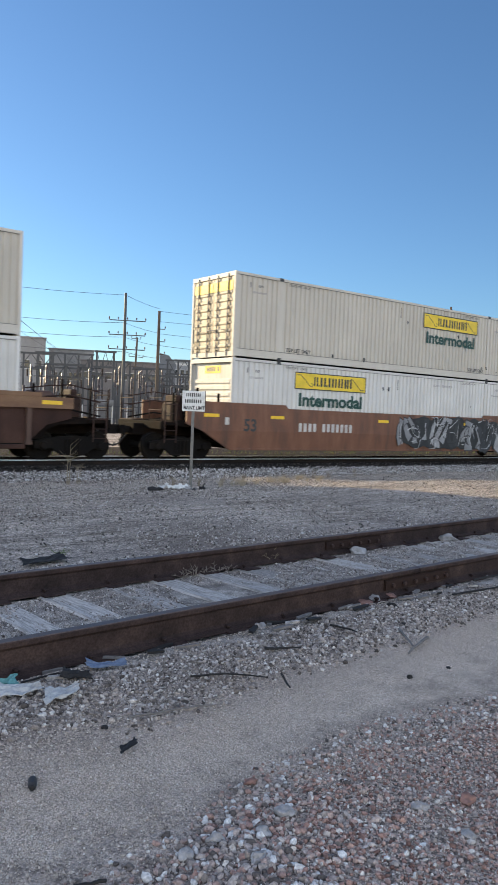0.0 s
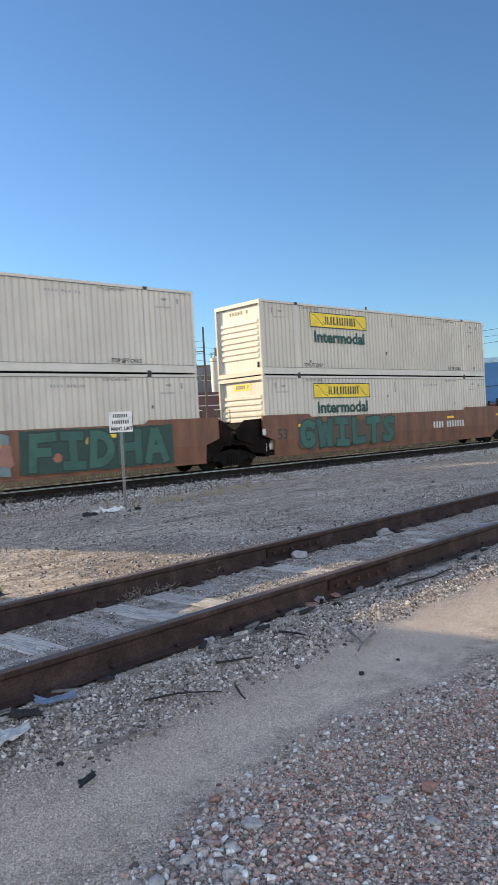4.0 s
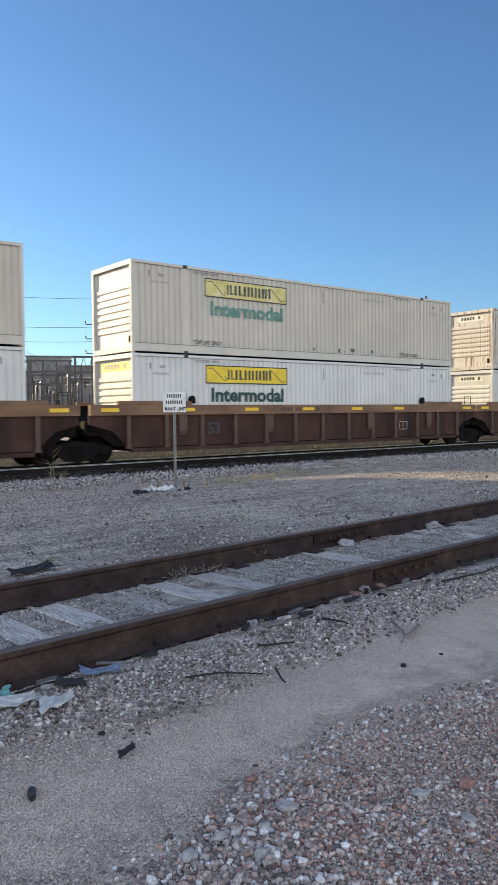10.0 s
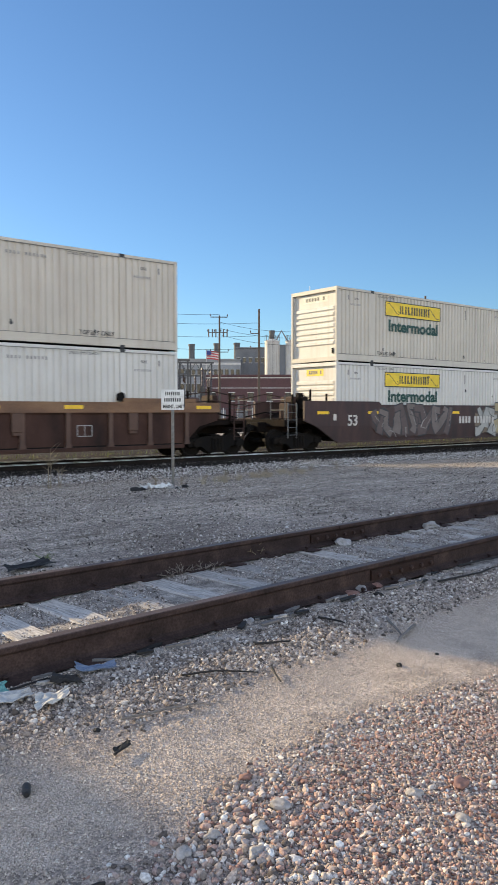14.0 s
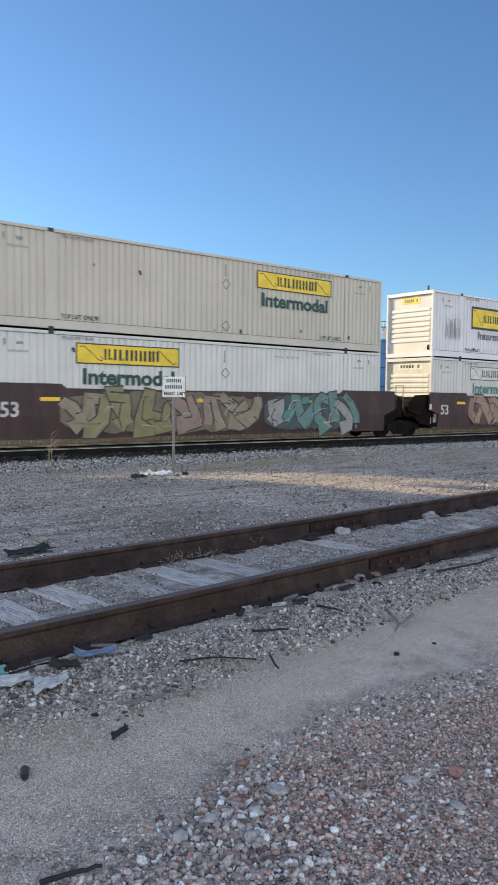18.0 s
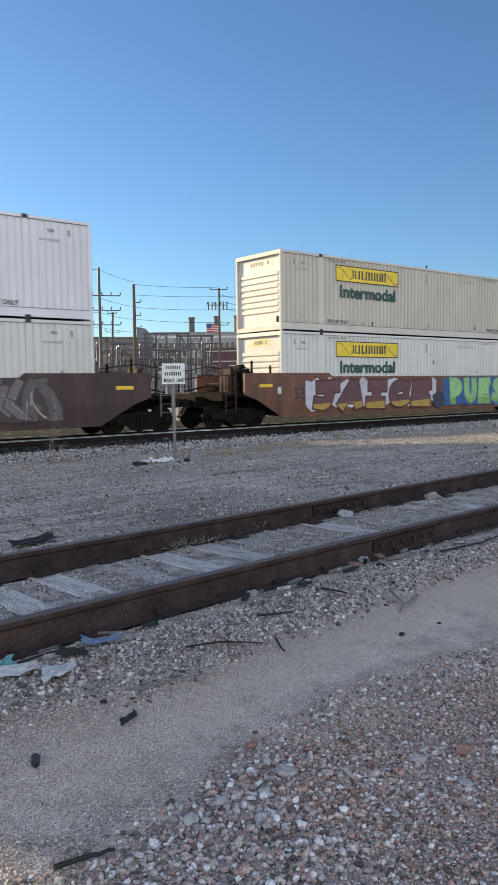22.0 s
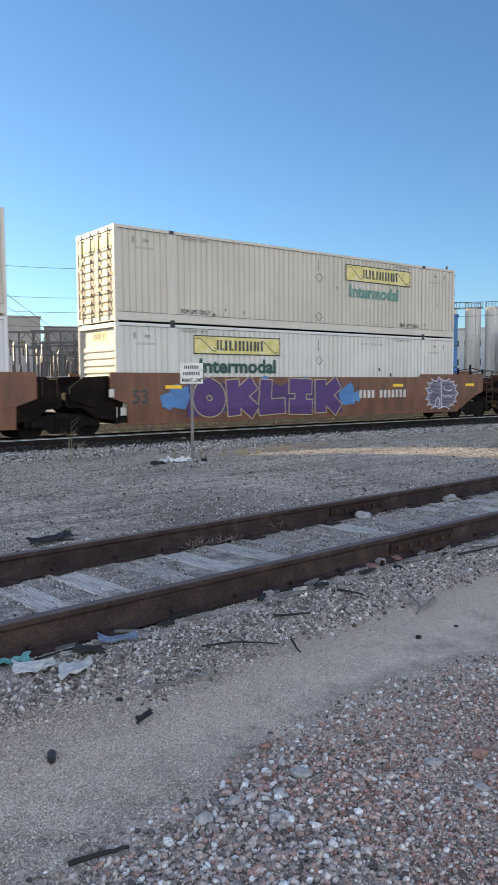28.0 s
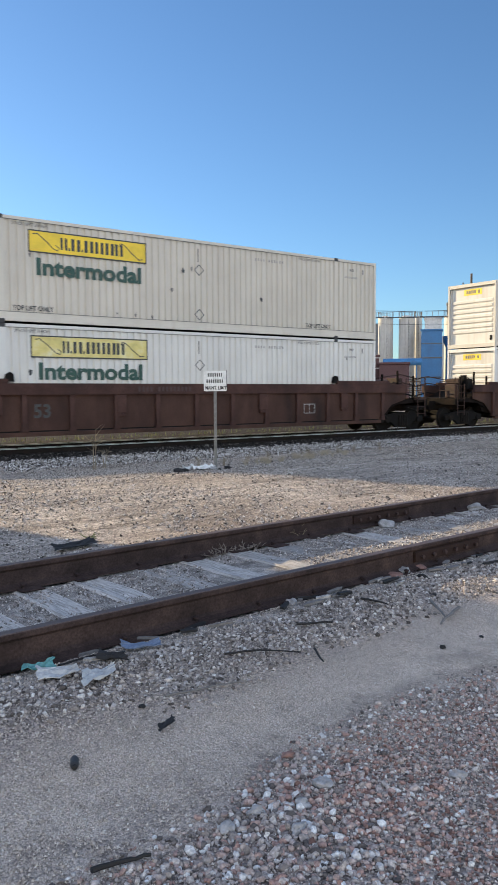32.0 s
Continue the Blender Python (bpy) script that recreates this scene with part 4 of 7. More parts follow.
    part("stencil_row", bars_mesh("num", 0.62, 0.07, 8, INK_FAINT, 0.5), c, "row of small dark bars", (14.55, -HW - 0.004, 2.22))
    part("stencil_row", bars_mesh("num", 0.22, 0.09, 3, INK_PALE, 0.5), c, "", (1.0, -HW - 0.004, 2.44))
    part("stencil_row", bars_mesh("num", 0.22, 0.09, 3, INK_PALE, 0.5), c, "", (14.80, -HW - 0.004, 2.48))
    vent = shared("vent", lambda: Geo().box(0, 0.06, -0.025, 0.004, 0, 0.19, 0.01).box(0.015, 0.045, -0.029, -0.025, 0.03, 0.16).mesh("vent", INK_FAINT))
    part("vent", vent, c, "small vent hood", (0.62, -HW + 0.004, 2.40))
    part("vent", vent, c, "small vent hood", (15.42, -HW + 0.004, 2.40))
    part("vent", shared("slot", lambda: Geo().box(0, 0.03, -0.012, 0.004, 0, 0.42, 0.004).mesh("vent", INK_PALE)), c, "", (8.25, -HW + 0.002, 2.2))
    if placard:
        def holder():
            g = Geo()
            for i in range(4):
                a0, a1 = i * math.pi / 2, (i + 1) * math.pi / 2
                p0, p1 = (0.17 * math.cos(a0), 0.17 * math.sin(a0)), (0.17 * math.cos(a1), 0.17 * math.sin(a1))
                g.add(*strip([p0, p1], 0.03, 0))
            return g.mesh("placard_holder", INK_PALE, fix=False)
        for z in (0.55, 1.95) if level else (1.85,):
            part("placard_holder", shared("placard", holder), c, "thin diamond placard frame", (8.3, -HW - 0.004, z))
    rng = random.Random(seed)
    for i in range(rng.randint(4, 8)):
        k = rng.randint(0, 7)
        def mark():
            r2 = random.Random(k)
            g, n = Geo(), 9
            a, b = r2.uniform(0.02, 0.07), r2.uniform(0.03, 0.10)
            ring = [(math.cos(6.283 * j / n) * a * r2.uniform(0.5, 1.2), math.sin(6.283 * j / n) * b * r2.uniform(0.5, 1.2)) for j in range(n)]
            return g.prism(ring, -0.001, 0.001).mesh("scuff_mark", INK_PALE if k % 2 else INK)
        part("scuff_mark", shared(("scuff", k), mark), c, "", (rng.uniform(2.6, 15.2), -HW - 0.0035, (rng.uniform(0.34, 0.6) if rng.random() < 0.7 else rng.uniform(0.6, 2.4))))
    return c


# ---- well cars ----
GREASY = surface("greasy_red_brown_steel", (0.040, 0.021, 0.016), dark=(0.016, 0.010, 0.009), light=(0.075, 0.040, 0.029), scale=4, rough=0.8, gloss=0.3)
JOINT_STEEL = surface("greasy_brown_steel", (0.010, 0.0075, 0.0065), light=(0.024, 0.015, 0.011), rough=0.9, gloss=0.08, scale=2)


def side_sheet(material, a, b, mid, high):
    """The outside sheet of a smooth well car, with its lower fold and the rise at both ends. a, b: how far it runs past the box."""
    g = Geo()
    up = [(-a, 1.05), (-a, high), (2.25, high), (2.40, mid), (LEN - 2.40, mid), (LEN - 2.25, high), (LEN + b, high), (LEN + b, 1.05), (LEN + b - 0.6, 0.84), (-a + 0.6, 0.84)]
    g.prism(up, -1.49, -1.40)
    lo = [(-a + 0.6, -1.485, 0.84), (LEN + b - 0.6, -1.485, 0.84), (LEN - 0.6 + min(b, 0.75), -1.43, 0.24), (0.6 - min(a, 0.75), -1.43, 0.24)]
    g.add(lo + [(x, y + 0.08, z) for x, y, z in lo], [(0, 1, 2, 3), (7, 6, 5, 4), (0, 4, 5, 1), (1, 5, 6, 2), (2, 6, 7, 3), (3, 7, 4, 0)])
    g.box(-0.1, LEN + 0.1, -1.47, -1.37, 0.20, 0.26, 0.01)
    return g.mesh("side_sheet", material)


def ribbed_sheet(material, a, b, mid, high):
    g = Geo()
    g.prism([(-0.15, 0.30), (-a + 0.75, 0.9), (-a, 1.1), (-a, mid - 0.2), (LEN + b, mid - 0.2), (LEN + b, 1.1), (LEN + b - 0.75, 0.9), (LEN + 0.15, 0.30)], -1.37, -1.32)
    g.box(-0.15, LEN + 0.15, -1.47, -1.32, 0.22, 0.34, 0.01)
    return g.mesh("side_sheet", material)


def post_mesh(material):
    return Geo().prism([(-0.07, 0.34), (0.07, 0.34), (0.07, 1.42), (-0.07, 1.42)], -1.47, -1.37).prism([(-0.11, 0.34), (0.11, 0.34), (0.07, 0.5), (-0.07, 0.5)], -1.475, -1.37).mesh("side_post", material)


def wheelset():
    prof = [(0.09, -0.90), (0.09, -0.82), (0.14, -0.82), (0.16, -0.79), (0.34, -0.77), (0.37, -0.80), (0.42, -0.80), (0.425, -0.72), (0.455, -0.70), (0.455, -0.675), (0.36, -0.675), (0.30, -0.70), (0.14, -0.68), (0.10, -0.60)]
    prof = prof + [(r, -y) for r, y in reversed(prof)]
    return Geo().lathe(prof, axis="y", seg=28).mesh("wheelset", STEEL_DARK, smooth=True)


def truck_frame():
    g = Geo()
    for s in (-1, 1):
        y0, y1 = (-1.06, -0.94) if s < 0 else (0.94, 1.06)
        g.prism([(-1.18, 0.56), (-1.18, 0.34), (-0.62, 0.34), (-0.36, 0.14), (0.36, 0.14), (0.62, 0.34), (1.18, 0.34), (1.18, 0.56), (0.75, 0.64), (0.42, 0.70), (-0.42, 0.70), (-0.75, 0.64)], y0, y1)
        for x in (-0.89, 0.89):
            g.lathe([(0.06, y0 - 0.07), (0.11, y0 - 0.06), (0.13, y0 - 0.01), (0.13, y1 + 0.02)] if s < 0 else [(0.13, y0 - 0.02), (0.13, y1 + 0.01), (0.11, y1 + 0.06), (0.06, y1 + 0.07)], (x, 0, 0.43), "y", 12)
        for x in (-0.2, -0.07, 0.07, 0.2):
            g.lathe([(0.055, 0.22), (0.055, 0.62)], (x, (y0 + y1) / 2 + s * 0.075, 0), "z", 8)
    g.box(-0.2, 0.2, -1.0, 1.0, 0.5, 0.74, 0.02)
    return g.mesh("truck_frame", STEEL_DARK)


WHEELS = []


def truck(car, x):
    t = part("truck_frame", shared("truck", truck_frame), car, "dark cast steel truck", (x, 0, ZR))
    for dx in (-0.89, 0.89):
        w = part("wheelset", shared("wheelset", wheelset), t, "steel wheelset", (dx, 0, 0.4255))
        WHEELS.append((w, dx, car))


def ladder_mesh(material, n=5, w=0.42, h=1.3):
    g = Geo()
    for x in (-w / 2, w / 2):
        g.box(x - 0.022, x + 0.022, -0.012, 0.012, 0, h, 0.006)
    for i in range(n):
        g.tube([(-w / 2, 0, 0.12 + i * (h - 0.2) / (n - 1)), (w / 2, 0, 0.12 + i * (h - 0.2) / (n - 1))], 0.013, 6)
    return g.mesh("ladder", material)


def coupler_end(car, s, paint, x0, fittings):
    """Everything past the well at an end that couples to the next car. s: -1 towards -x, 1 towards +x."""
    def m(x, y=0, z=0):
        return pose(x0 + s * x, y, z, 0, 0, 0 if s > 0 else 180)
    key = paint.name
    def sill():
        g = Geo()
        g.box(0.0, 3.15, -0.36, 0.36, 0.62, 1.0, 0.02)
        g.prism([(0.0, 1.0), (0.0, 1.52), (0.35, 1.52), (1.35, 1.16), (2.1, 1.12), (2.1, 1.0)], -1.25, 1.25)
        g.box(-0.10, -0.02, -1.36, 1.36, 0.24, 1.60, 0.01)
        g.prism([(0.0, 0.40), (0.0, 1.0), (1.0, 1.0), (0.75, 0.55)], -1.22, 1.22)
        g.box(2.1, 2.75, -1.42, 1.42, 0.98, 1.08, 0.015)
        g.box(2.62, 2.78, -1.44, 1.44, 0.84, 1.1, 0.02)
        return g.mesh("end_platform", JOINT_STEEL)
    part("end_platform", shared("endplat", sill), car, "end platform over the truck", m(0))
    def coup():
        g = Geo()
        g.box(2.9, 3.36, -0.11, 0.11, 0.68, 0.9, 0.03)
        g.prism([(3.34, -0.17), (3.5, -0.22), (3.66, -0.12), (3.62, 0.02), (3.5, 0.06), (3.52, 0.18), (3.40, 0.22), (3.32, 0.14)], 0.64, 0.94, axis="z")
        return g.mesh("coupler", STEEL_DARK)
    part("coupler", shared("coupler", coup), car, "cast steel coupler", m(0))
    def hose():
        return Geo().tube([(2.85, -0.35, 0.75), (3.05, -0.40, 0.55), (3.3, -0.34, 0.32), (3.5, -0.2, 0.27), (3.6, -0.1, 0.34)], 0.028, 8).mesh("air_hose", BLACK)
    part("air_hose", shared("hose", hose), car, "sagging black rubber hose", m(0))
    runs = [([(2.70, y, 1.06), (2.70, y, 2.0 if abs(y) > 1 else 1.85)], 0.018) for y in (-1.35, -0.55, 0.55, 1.35)]
    runs += [([(2.70, a, z), (2.70, b, z)], 0.016) for z in (1.45, 1.83) for a, b in ((-1.35, -0.55), (0.55, 1.35))]
    runs.append(([(2.1, -1.40, 1.08), (2.1, -1.40, 1.95), (2.70, -1.40, 1.95), (2.70, -1.40, 1.08)], 0.016))
    for k, (pts, r) in enumerate(runs):
        part("handrail", shared(("rail", k, fittings.name), lambda: Geo().tube(pts, r, 6).mesh("handrail", fittings)), car, "", m(0))
    for y in (-1.44, 1.44):
        part("ladder", shared(("ladder", fittings.name), lambda: ladder_mesh(fittings)), car, "", m(2.42, y, 0.42))
    if s < 0:
        def wheel():
            g = Geo()
            g.tube([(math.cos(a) * 0.28, 0, math.sin(a) * 0.28) for a in [2 * math.pi * i / 24 for i in range(25)]], 0.016, 6)
            for i in range(4):
                a = math.pi / 4 + i * math.pi / 2
                g.tube([(0, 0, 0), (math.cos(a) * 0.28, 0, math.sin(a) * 0.28)], 0.012, 5)
            g.box(-0.16, 0.16, 0.02, 0.22, -0.26, 0.2, 0.02)
            return g.mesh("brake_wheel", STEEL_DARK)
        part("brake_wheel", shared("brakewheel", wheel), car, "hand brake wheel and gear box", m(1.5, -0.95, 1.75) @ pose(0, 0, 0))
        part("brake_post", shared("brakepost", lambda: Geo().box(-0.12, 0.12, -0.1, 0.1, 0, 1.0, 0.02).mesh("brake_post", STEEL_DARK)), car, "", m(1.5, -0.82, 1.1))
    else:
        def tank():
            g = Geo().lathe([(0.05, -0.42), (0.17, -0.40), (0.22, -0.33), (0.22, 0.33), (0.17, 0.40), (0.05, 0.42)], axis="x", seg=16)
            return g.mesh("air_reservoir", RIB_BROWN, smooth=True)
        part("air_reservoir", shared("tank", tank), car, "brown air reservoir tank", m(0.75, -0.8, 1.66))
        part("valve", shared("valve", lambda: Geo().box(-0.2, 0.2, -0.2, 0.2, 0, 0.5, 0.05).lathe([(0.12, 0.5), (0.14, 0.6), (0.05, 0.72)], seg=10).mesh("valve", STEEL_DARK)), car, "brake valve", m(1.75, -0.6, 1.1))
    def cross_tank():
        return Geo().lathe([(0.05, -0.55), (0.2, -0.52), (0.25, -0.44), (0.25, 0.44), (0.2, 0.52), (0.05, 0.55)], axis="y", seg=16).mesh("air_cylinder", GREASY, smooth=True)
    part("air_cylinder", shared("crosstank", cross_tank), car, "greasy brown brake cylinder", m(1.05, -0.35, 1.62))
    part("gear_box", shared("gearbox", lambda: Geo().box(-0.28, 0.24, -0.3, 0.3, 0.0, 0.62, 0.05).box(-0.12, 0.1, -0.36, 0.36, 0.62, 0.86, 0.04).mesh("gear_box", GREASY)), car, "brown brake gear box", m(1.82, -0.55, 1.1))
    for k, (z, r) in enumerate(((1.30, 0.03), (1.72, 0.025), (2.02, 0.022))):
        part("pipe", shared(("pipe", k), lambda: Geo().tube([(0.2, -1.18, z - 0.1), (0.9, -1.22, z), (1.6, -1.1, z + 0.06), (2.55, -1.16, z - 0.12)], r, 6).mesh("pipe", GREASY if k else STEEL_DARK)), car, "", m(0))
    for k, (x, h) in enumerate(((0.45, 1.0), (1.3, 1.15), (2.2, 0.95))):
        part("stanchion", shared(("stanchion", k), lambda: Geo().box(-0.035, 0.035, -0.035, 0.035, 0, h, 0.008).mesh("stanchion", JOINT_STEEL)), car, "", m(x, -1.2, 1.08))
    part("step_grating", shared("grating", lambda: Geo().box(2.30, 2.72, -1.42, -0.6, 1.10, 1.13).box(2.26, 2.30, -1.44, -0.6, 1.08, 1.16).mesh("step_grating", GREASY)), car, "", m(0))
    for y in (-1.30, 1.22):
        part("side_skirt", shared("skirt", lambda: Geo().prism([(0.0, 0.55), (0.0, 1.08), (2.7, 1.08), (2.7, 0.98), (1.2, 0.92), (0.7, 0.72)], 0, 0.08).mesh("side_skirt", JOINT_STEEL)), car, "", m(0, 0) @ pose(0, y, 0))
    truck(car, x0 + s * 1.75)


def joint_end(car, s, paint, x0, with_truck, fittings):
    """The end that rests on the shared truck of an articulated set."""
    def m(x, y=0, z=0):
        return pose(x0 + s * x, y, z, 0, 0, 0 if s > 0 else 180)
    def sill():
        g = Geo()
        g.prism([(0.0, 0.75), (0.0, 1.55), (0.3, 1.55), (0.9, 1.18), (1.5, 1.12), (1.5, 0.75)], -1.2, 1.2)
        g.box(1.45, 1.62, -0.3, 0.3, 0.7, 1.0, 0.03)
        g.box(-0.10, -0.02, -1.36, 1.36, 0.24, 1.60, 0.01)
        g.prism([(0.0, 0.35), (0.0, 0.75), (1.1, 0.75), (0.7, 0.45)], -1.28, 1.28)
        for y in (-1.30, 1.24):
            g.prism([(-0.2, 0.75), (-0.2, 1.72), (1.05, 1.66), (1.5, 1.35), (1.5, 0.98), (0.7, 0.75)], y, y + 0.06)
        return g.mesh("joint_platform", JOINT_STEEL)
    part("joint_platform", shared("joint", sill), car, "end platform at the joint", m(0))
    for k, (pts, r) in enumerate((([(0.9, -1.38, 1.1), (0.9, -1.38, 2.05), (1.35, -1.38, 2.05), (1.35, -1.38, 1.1)], 0.018), ([(1.35, -1.38, 1.6), (1.35, -0.6, 1.6), (1.35, -0.6, 1.1)], 0.016))):
        part("handrail", shared(("jrail", k, fittings.name), lambda: Geo().tube(pts, r, 6).mesh("handrail", fittings)), car, "", m(0))
    for y in (-1.0, 1.0):
        part("side_bearing", shared("bearing", lambda: Geo().box(1.25, 1.58, -0.16, 0.16, 0.78, 1.2, 0.03).mesh("side_bearing", STEEL_DARK)), car, "", m(0, y))
    part("air_hose", shared("jhose", lambda: Geo().tube([(1.2, -1.15, 1.3), (1.45, -1.2, 1.42), (1.7, -1.15, 1.3)], 0.03, 6).mesh("air_hose", STEEL_DARK)), car, "", m(0))
    if with_truck:
        truck(car, x0 + s * 1.64)


PAINTS = {}


def spray(rgb):
    if rgb not in PAINTS:
        PAINTS[rgb] = surface("spray_paint", rgb, rough=0.55, wear=0.25, scale=2.5, bump=0)
    return PAINTS[rgb]


def graffiti(car, seed, x0, x1, z0, z1, count, fills, edge, shine, jag=0.15, under=None, strokes=5):
    """Sprayed shapes on the side of a car: a ragged cloud, interlocked fat strokes with outlines, and highlights. The strokes spell nothing."""
    rng = random.Random(seed)
    y, hz, mz = -1.4945, (z1 - z0) / 2, (z0 + z1) / 2
    cloud, n = [], 34
    for side in (1, -1):
        for i in range(n):
            u = i / (n - 1)
            cloud.append(((x0 + (x1 - x0) * u) if side > 0 else (x1 - (x1 - x0) * u), min(z1, max(z0, mz + side * hz * (0.93 + rng.uniform(-jag, jag) * 0.6 - 0.5 * abs(2 * u - 1) ** 6)))))
    piece = part("graffiti", Geo().prism(cloud, -0.0008, 0.0008).mesh("graffiti", spray(under or edge)), car, "sprayed graffiti in several colours", (0, y, 0))
    outline, light, depth = Geo(), Geo(), 0.0
    shards = count * 3
    w = (x1 - x0) / shards

    def clip(a, b, m=0.03):
        return (min(max(a, x0 + m), x1 - m), min(max(b, z0 + m), z1 - m))
    for i in range(shards):
        # a leaning, bent shard with a hook, packed against its neighbours
        cx, lean = x0 + w * (i + 0.5), rng.uniform(-0.9, 0.9) * w
        lo, hi, bend = rng.uniform(-0.95, -0.35), rng.uniform(0.35, 0.98), rng.uniform(-0.8, 0.8) * w
        pts = [(cx - lean, mz + lo * hz), (cx - lean * 0.4 + bend, mz + (lo * 0.5 + hi * 0.1) * hz), (cx + lean * 0.5 + bend * 0.5, mz + hi * 0.5 * hz), (cx + lean, mz + hi * hz)]
        hook = rng.choice((-1, 1)) * w * rng.uniform(0.5, 1.3)
        end = rng.choice((0, -1))
        tip = pts[end]
        pts = [(tip[0] + hook, tip[1] - rng.uniform(-0.2, 0.25) * hz)] + pts if end == 0 else pts + [(tip[0] + hook, tip[1] + rng.uniform(-0.25, 0.2) * hz)]
        pts = [clip(*q) for q in pts]
        fat = w * rng.uniform(0.75, 1.25)
        rgb = fills[(i // 3 + (rng.random() < 0.2)) % len(fills)]
        part("paint_outline", Geo().add(*strip(pts, fat + 0.09, -depth, 0.35)).mesh("paint_outline", spray(edge), fix=False), piece, "", (0, -0.0022, 0))
        depth += 0.0003
        part("paint_fill", Geo().add(*strip(pts, fat, -depth, 0.45)).mesh("paint_fill", spray(rgb), fix=False), piece, "", (0, -0.0024, 0))
        depth += 0.0003
        if rng.random() < 0.7:
            light.add(*strip([clip(c + fat * 0.25, d) for c, d in pts[1:4]], 0.025, -depth, 0.8))
            depth += 0.0002
    for i in range(count * strokes // 2):
        a, b, t = rng.uniform(x0, x1), mz + rng.uniform(-0.8, 0.8) * hz, rng.choice((0.2, 2.9, 1.2, 4.4)) + rng.uniform(-0.4, 0.4)
        ln, bend, pts = hz * rng.uniform(0.5, 1.5), rng.uniform(-2.5, 2.5), []
        for j in range(7):
            pts.append(clip(a, b))
            a, b, t = a + math.cos(t) * ln / 6, b + math.sin(t) * ln / 6, t + bend / 6
        (light if i % 3 == 0 else outline).add(*strip(pts, rng.uniform(0.025, 0.06), -depth, 0.8))
        depth += 0.0002
    if outline.f:
        part("paint_line", outline.mesh("paint_line", spray(edge), fix=False), piece, "", (0, -0.0024, 0))
    part("paint_highlight", light.mesh("paint_highlight", spray(shine), fix=False), piece, "", (0, -0.0026, 0))


# fat letter strokes in a unit cell
GLYPHS = {
    "A": (((0.02, 0), (0.42, 1)), ((0.98, 0), (0.58, 1)), ((0.25, 0.36), (0.75, 0.36))),
    "C": (((0.95, 0.85), (0.6, 1), (0.15, 0.85), (0.03, 0.5), (0.15, 0.12), (0.6, 0), (0.98, 0.18)),),
    "D": (((0.05, 0), (0.05, 1)), ((0.05, 0.98), (0.6, 0.95), (0.95, 0.6), (0.92, 0.3), (0.6, 0.03), (0.05, 0.02))),
    "E": (((0.08, 0), (0.08, 1)), ((0.08, 0.95), (0.95, 1)), ((0.08, 0.5), (0.8, 0.52)), ((0.08, 0.04), (0.98, 0))),
    "F": (((0.08, 0), (0.08, 1)), ((0.08, 0.95), (0.95, 0.98)), ((0.08, 0.5), (0.75, 0.5))),
    "G": (((0.95, 0.85), (0.55, 1), (0.12, 0.8), (0.05, 0.4), (0.3, 0.02), (0.9, 0.1), (0.92, 0.45), (0.55, 0.45)),),
    "H": (((0.06, 0), (0.06, 1)), ((0.94, 0), (0.94, 1)), ((0.06, 0.5), (0.94, 0.5))),
    "I": (((0.5, 0), (0.5, 1)), ((0.12, 0.03), (0.9, 0)), ((0.12, 1), (0.88, 0.97))),
    "J": (((0.7, 1), (0.68, 0.3), (0.45, 0.03), (0.05, 0.12)), ((0.12, 0.95), (1, 1))),
    "K": (((0.08, 0), (0.08, 1)), ((0.95, 1), (0.2, 0.45)), ((0.35, 0.55), (0.98, 0))),
    "L": (((0.15, 1), (0.12, 0.05)), ((0.1, 0.04), (0.95, 0.08))),
    "M": (((0.03, 0), (0.16, 1)), ((0.16, 0.95), (0.5, 0.3)), ((0.5, 0.3), (0.84, 0.95)), ((0.84, 1), (0.97, 0))),
    "O": (((0.5, 1), (0.12, 0.85), (0.02, 0.5), (0.12, 0.12), (0.5, 0), (0.88, 0.12), (0.98, 0.5), (0.88, 0.85), (0.5, 1)),),
    "P": (((0.1, 0), (0.1, 1)), ((0.05, 0.98), (0.7, 0.97), (0.92, 0.72), (0.7, 0.45), (0.1, 0.42))),
    "R": (((0.1, 0), (0.1, 1)), ((0.05, 0.98), (0.7, 0.97), (0.9, 0.74), (0.65, 0.5), (0.1, 0.48)), ((0.4, 0.5), (0.98, 0))),
    "S": (((0.92, 0.9), (0.5, 1), (0.1, 0.78), (0.5, 0.52), (0.92, 0.28), (0.5, 0), (0.05, 0.12)),),
    "T": (((0.5, 0), (0.5, 1)), ((0, 0.93), (1, 0.97))),
    "U": (((0.06, 1), (0.08, 0.3), (0.4, 0.02), (0.75, 0.1), (0.92, 0.4), (0.94, 1)),),
    "W": (((0.03, 1), (0.2, 0)), ((0.2, 0.05), (0.5, 0.75)), ((0.5, 0.75), (0.8, 0.05)), ((0.8, 0), (0.97, 1))),
    "2": (((0.02, 0.72), (0.3, 1), (0.75, 0.95), (0.85, 0.65), (0.45, 0.3), (0.05, 0.06)), ((0.02, 0.04), (1.0, 0.1))),
}


def ragged(x0, x1, z0, z1, rng, jag, n=26):
    """A cloud with a torn edge, in the x-z plane."""
    out = []
    for side in (1, -1):
        for i in range(n):
            u = i / (n - 1)
            out.append(((x0 + (x1 - x0) * u) if side > 0 else (x1 - (x1 - x0) * u), (z1 if side > 0 else z0) - side * rng.uniform(0, jag) - side * 0.3 * jag * (i % 2)))
    return out


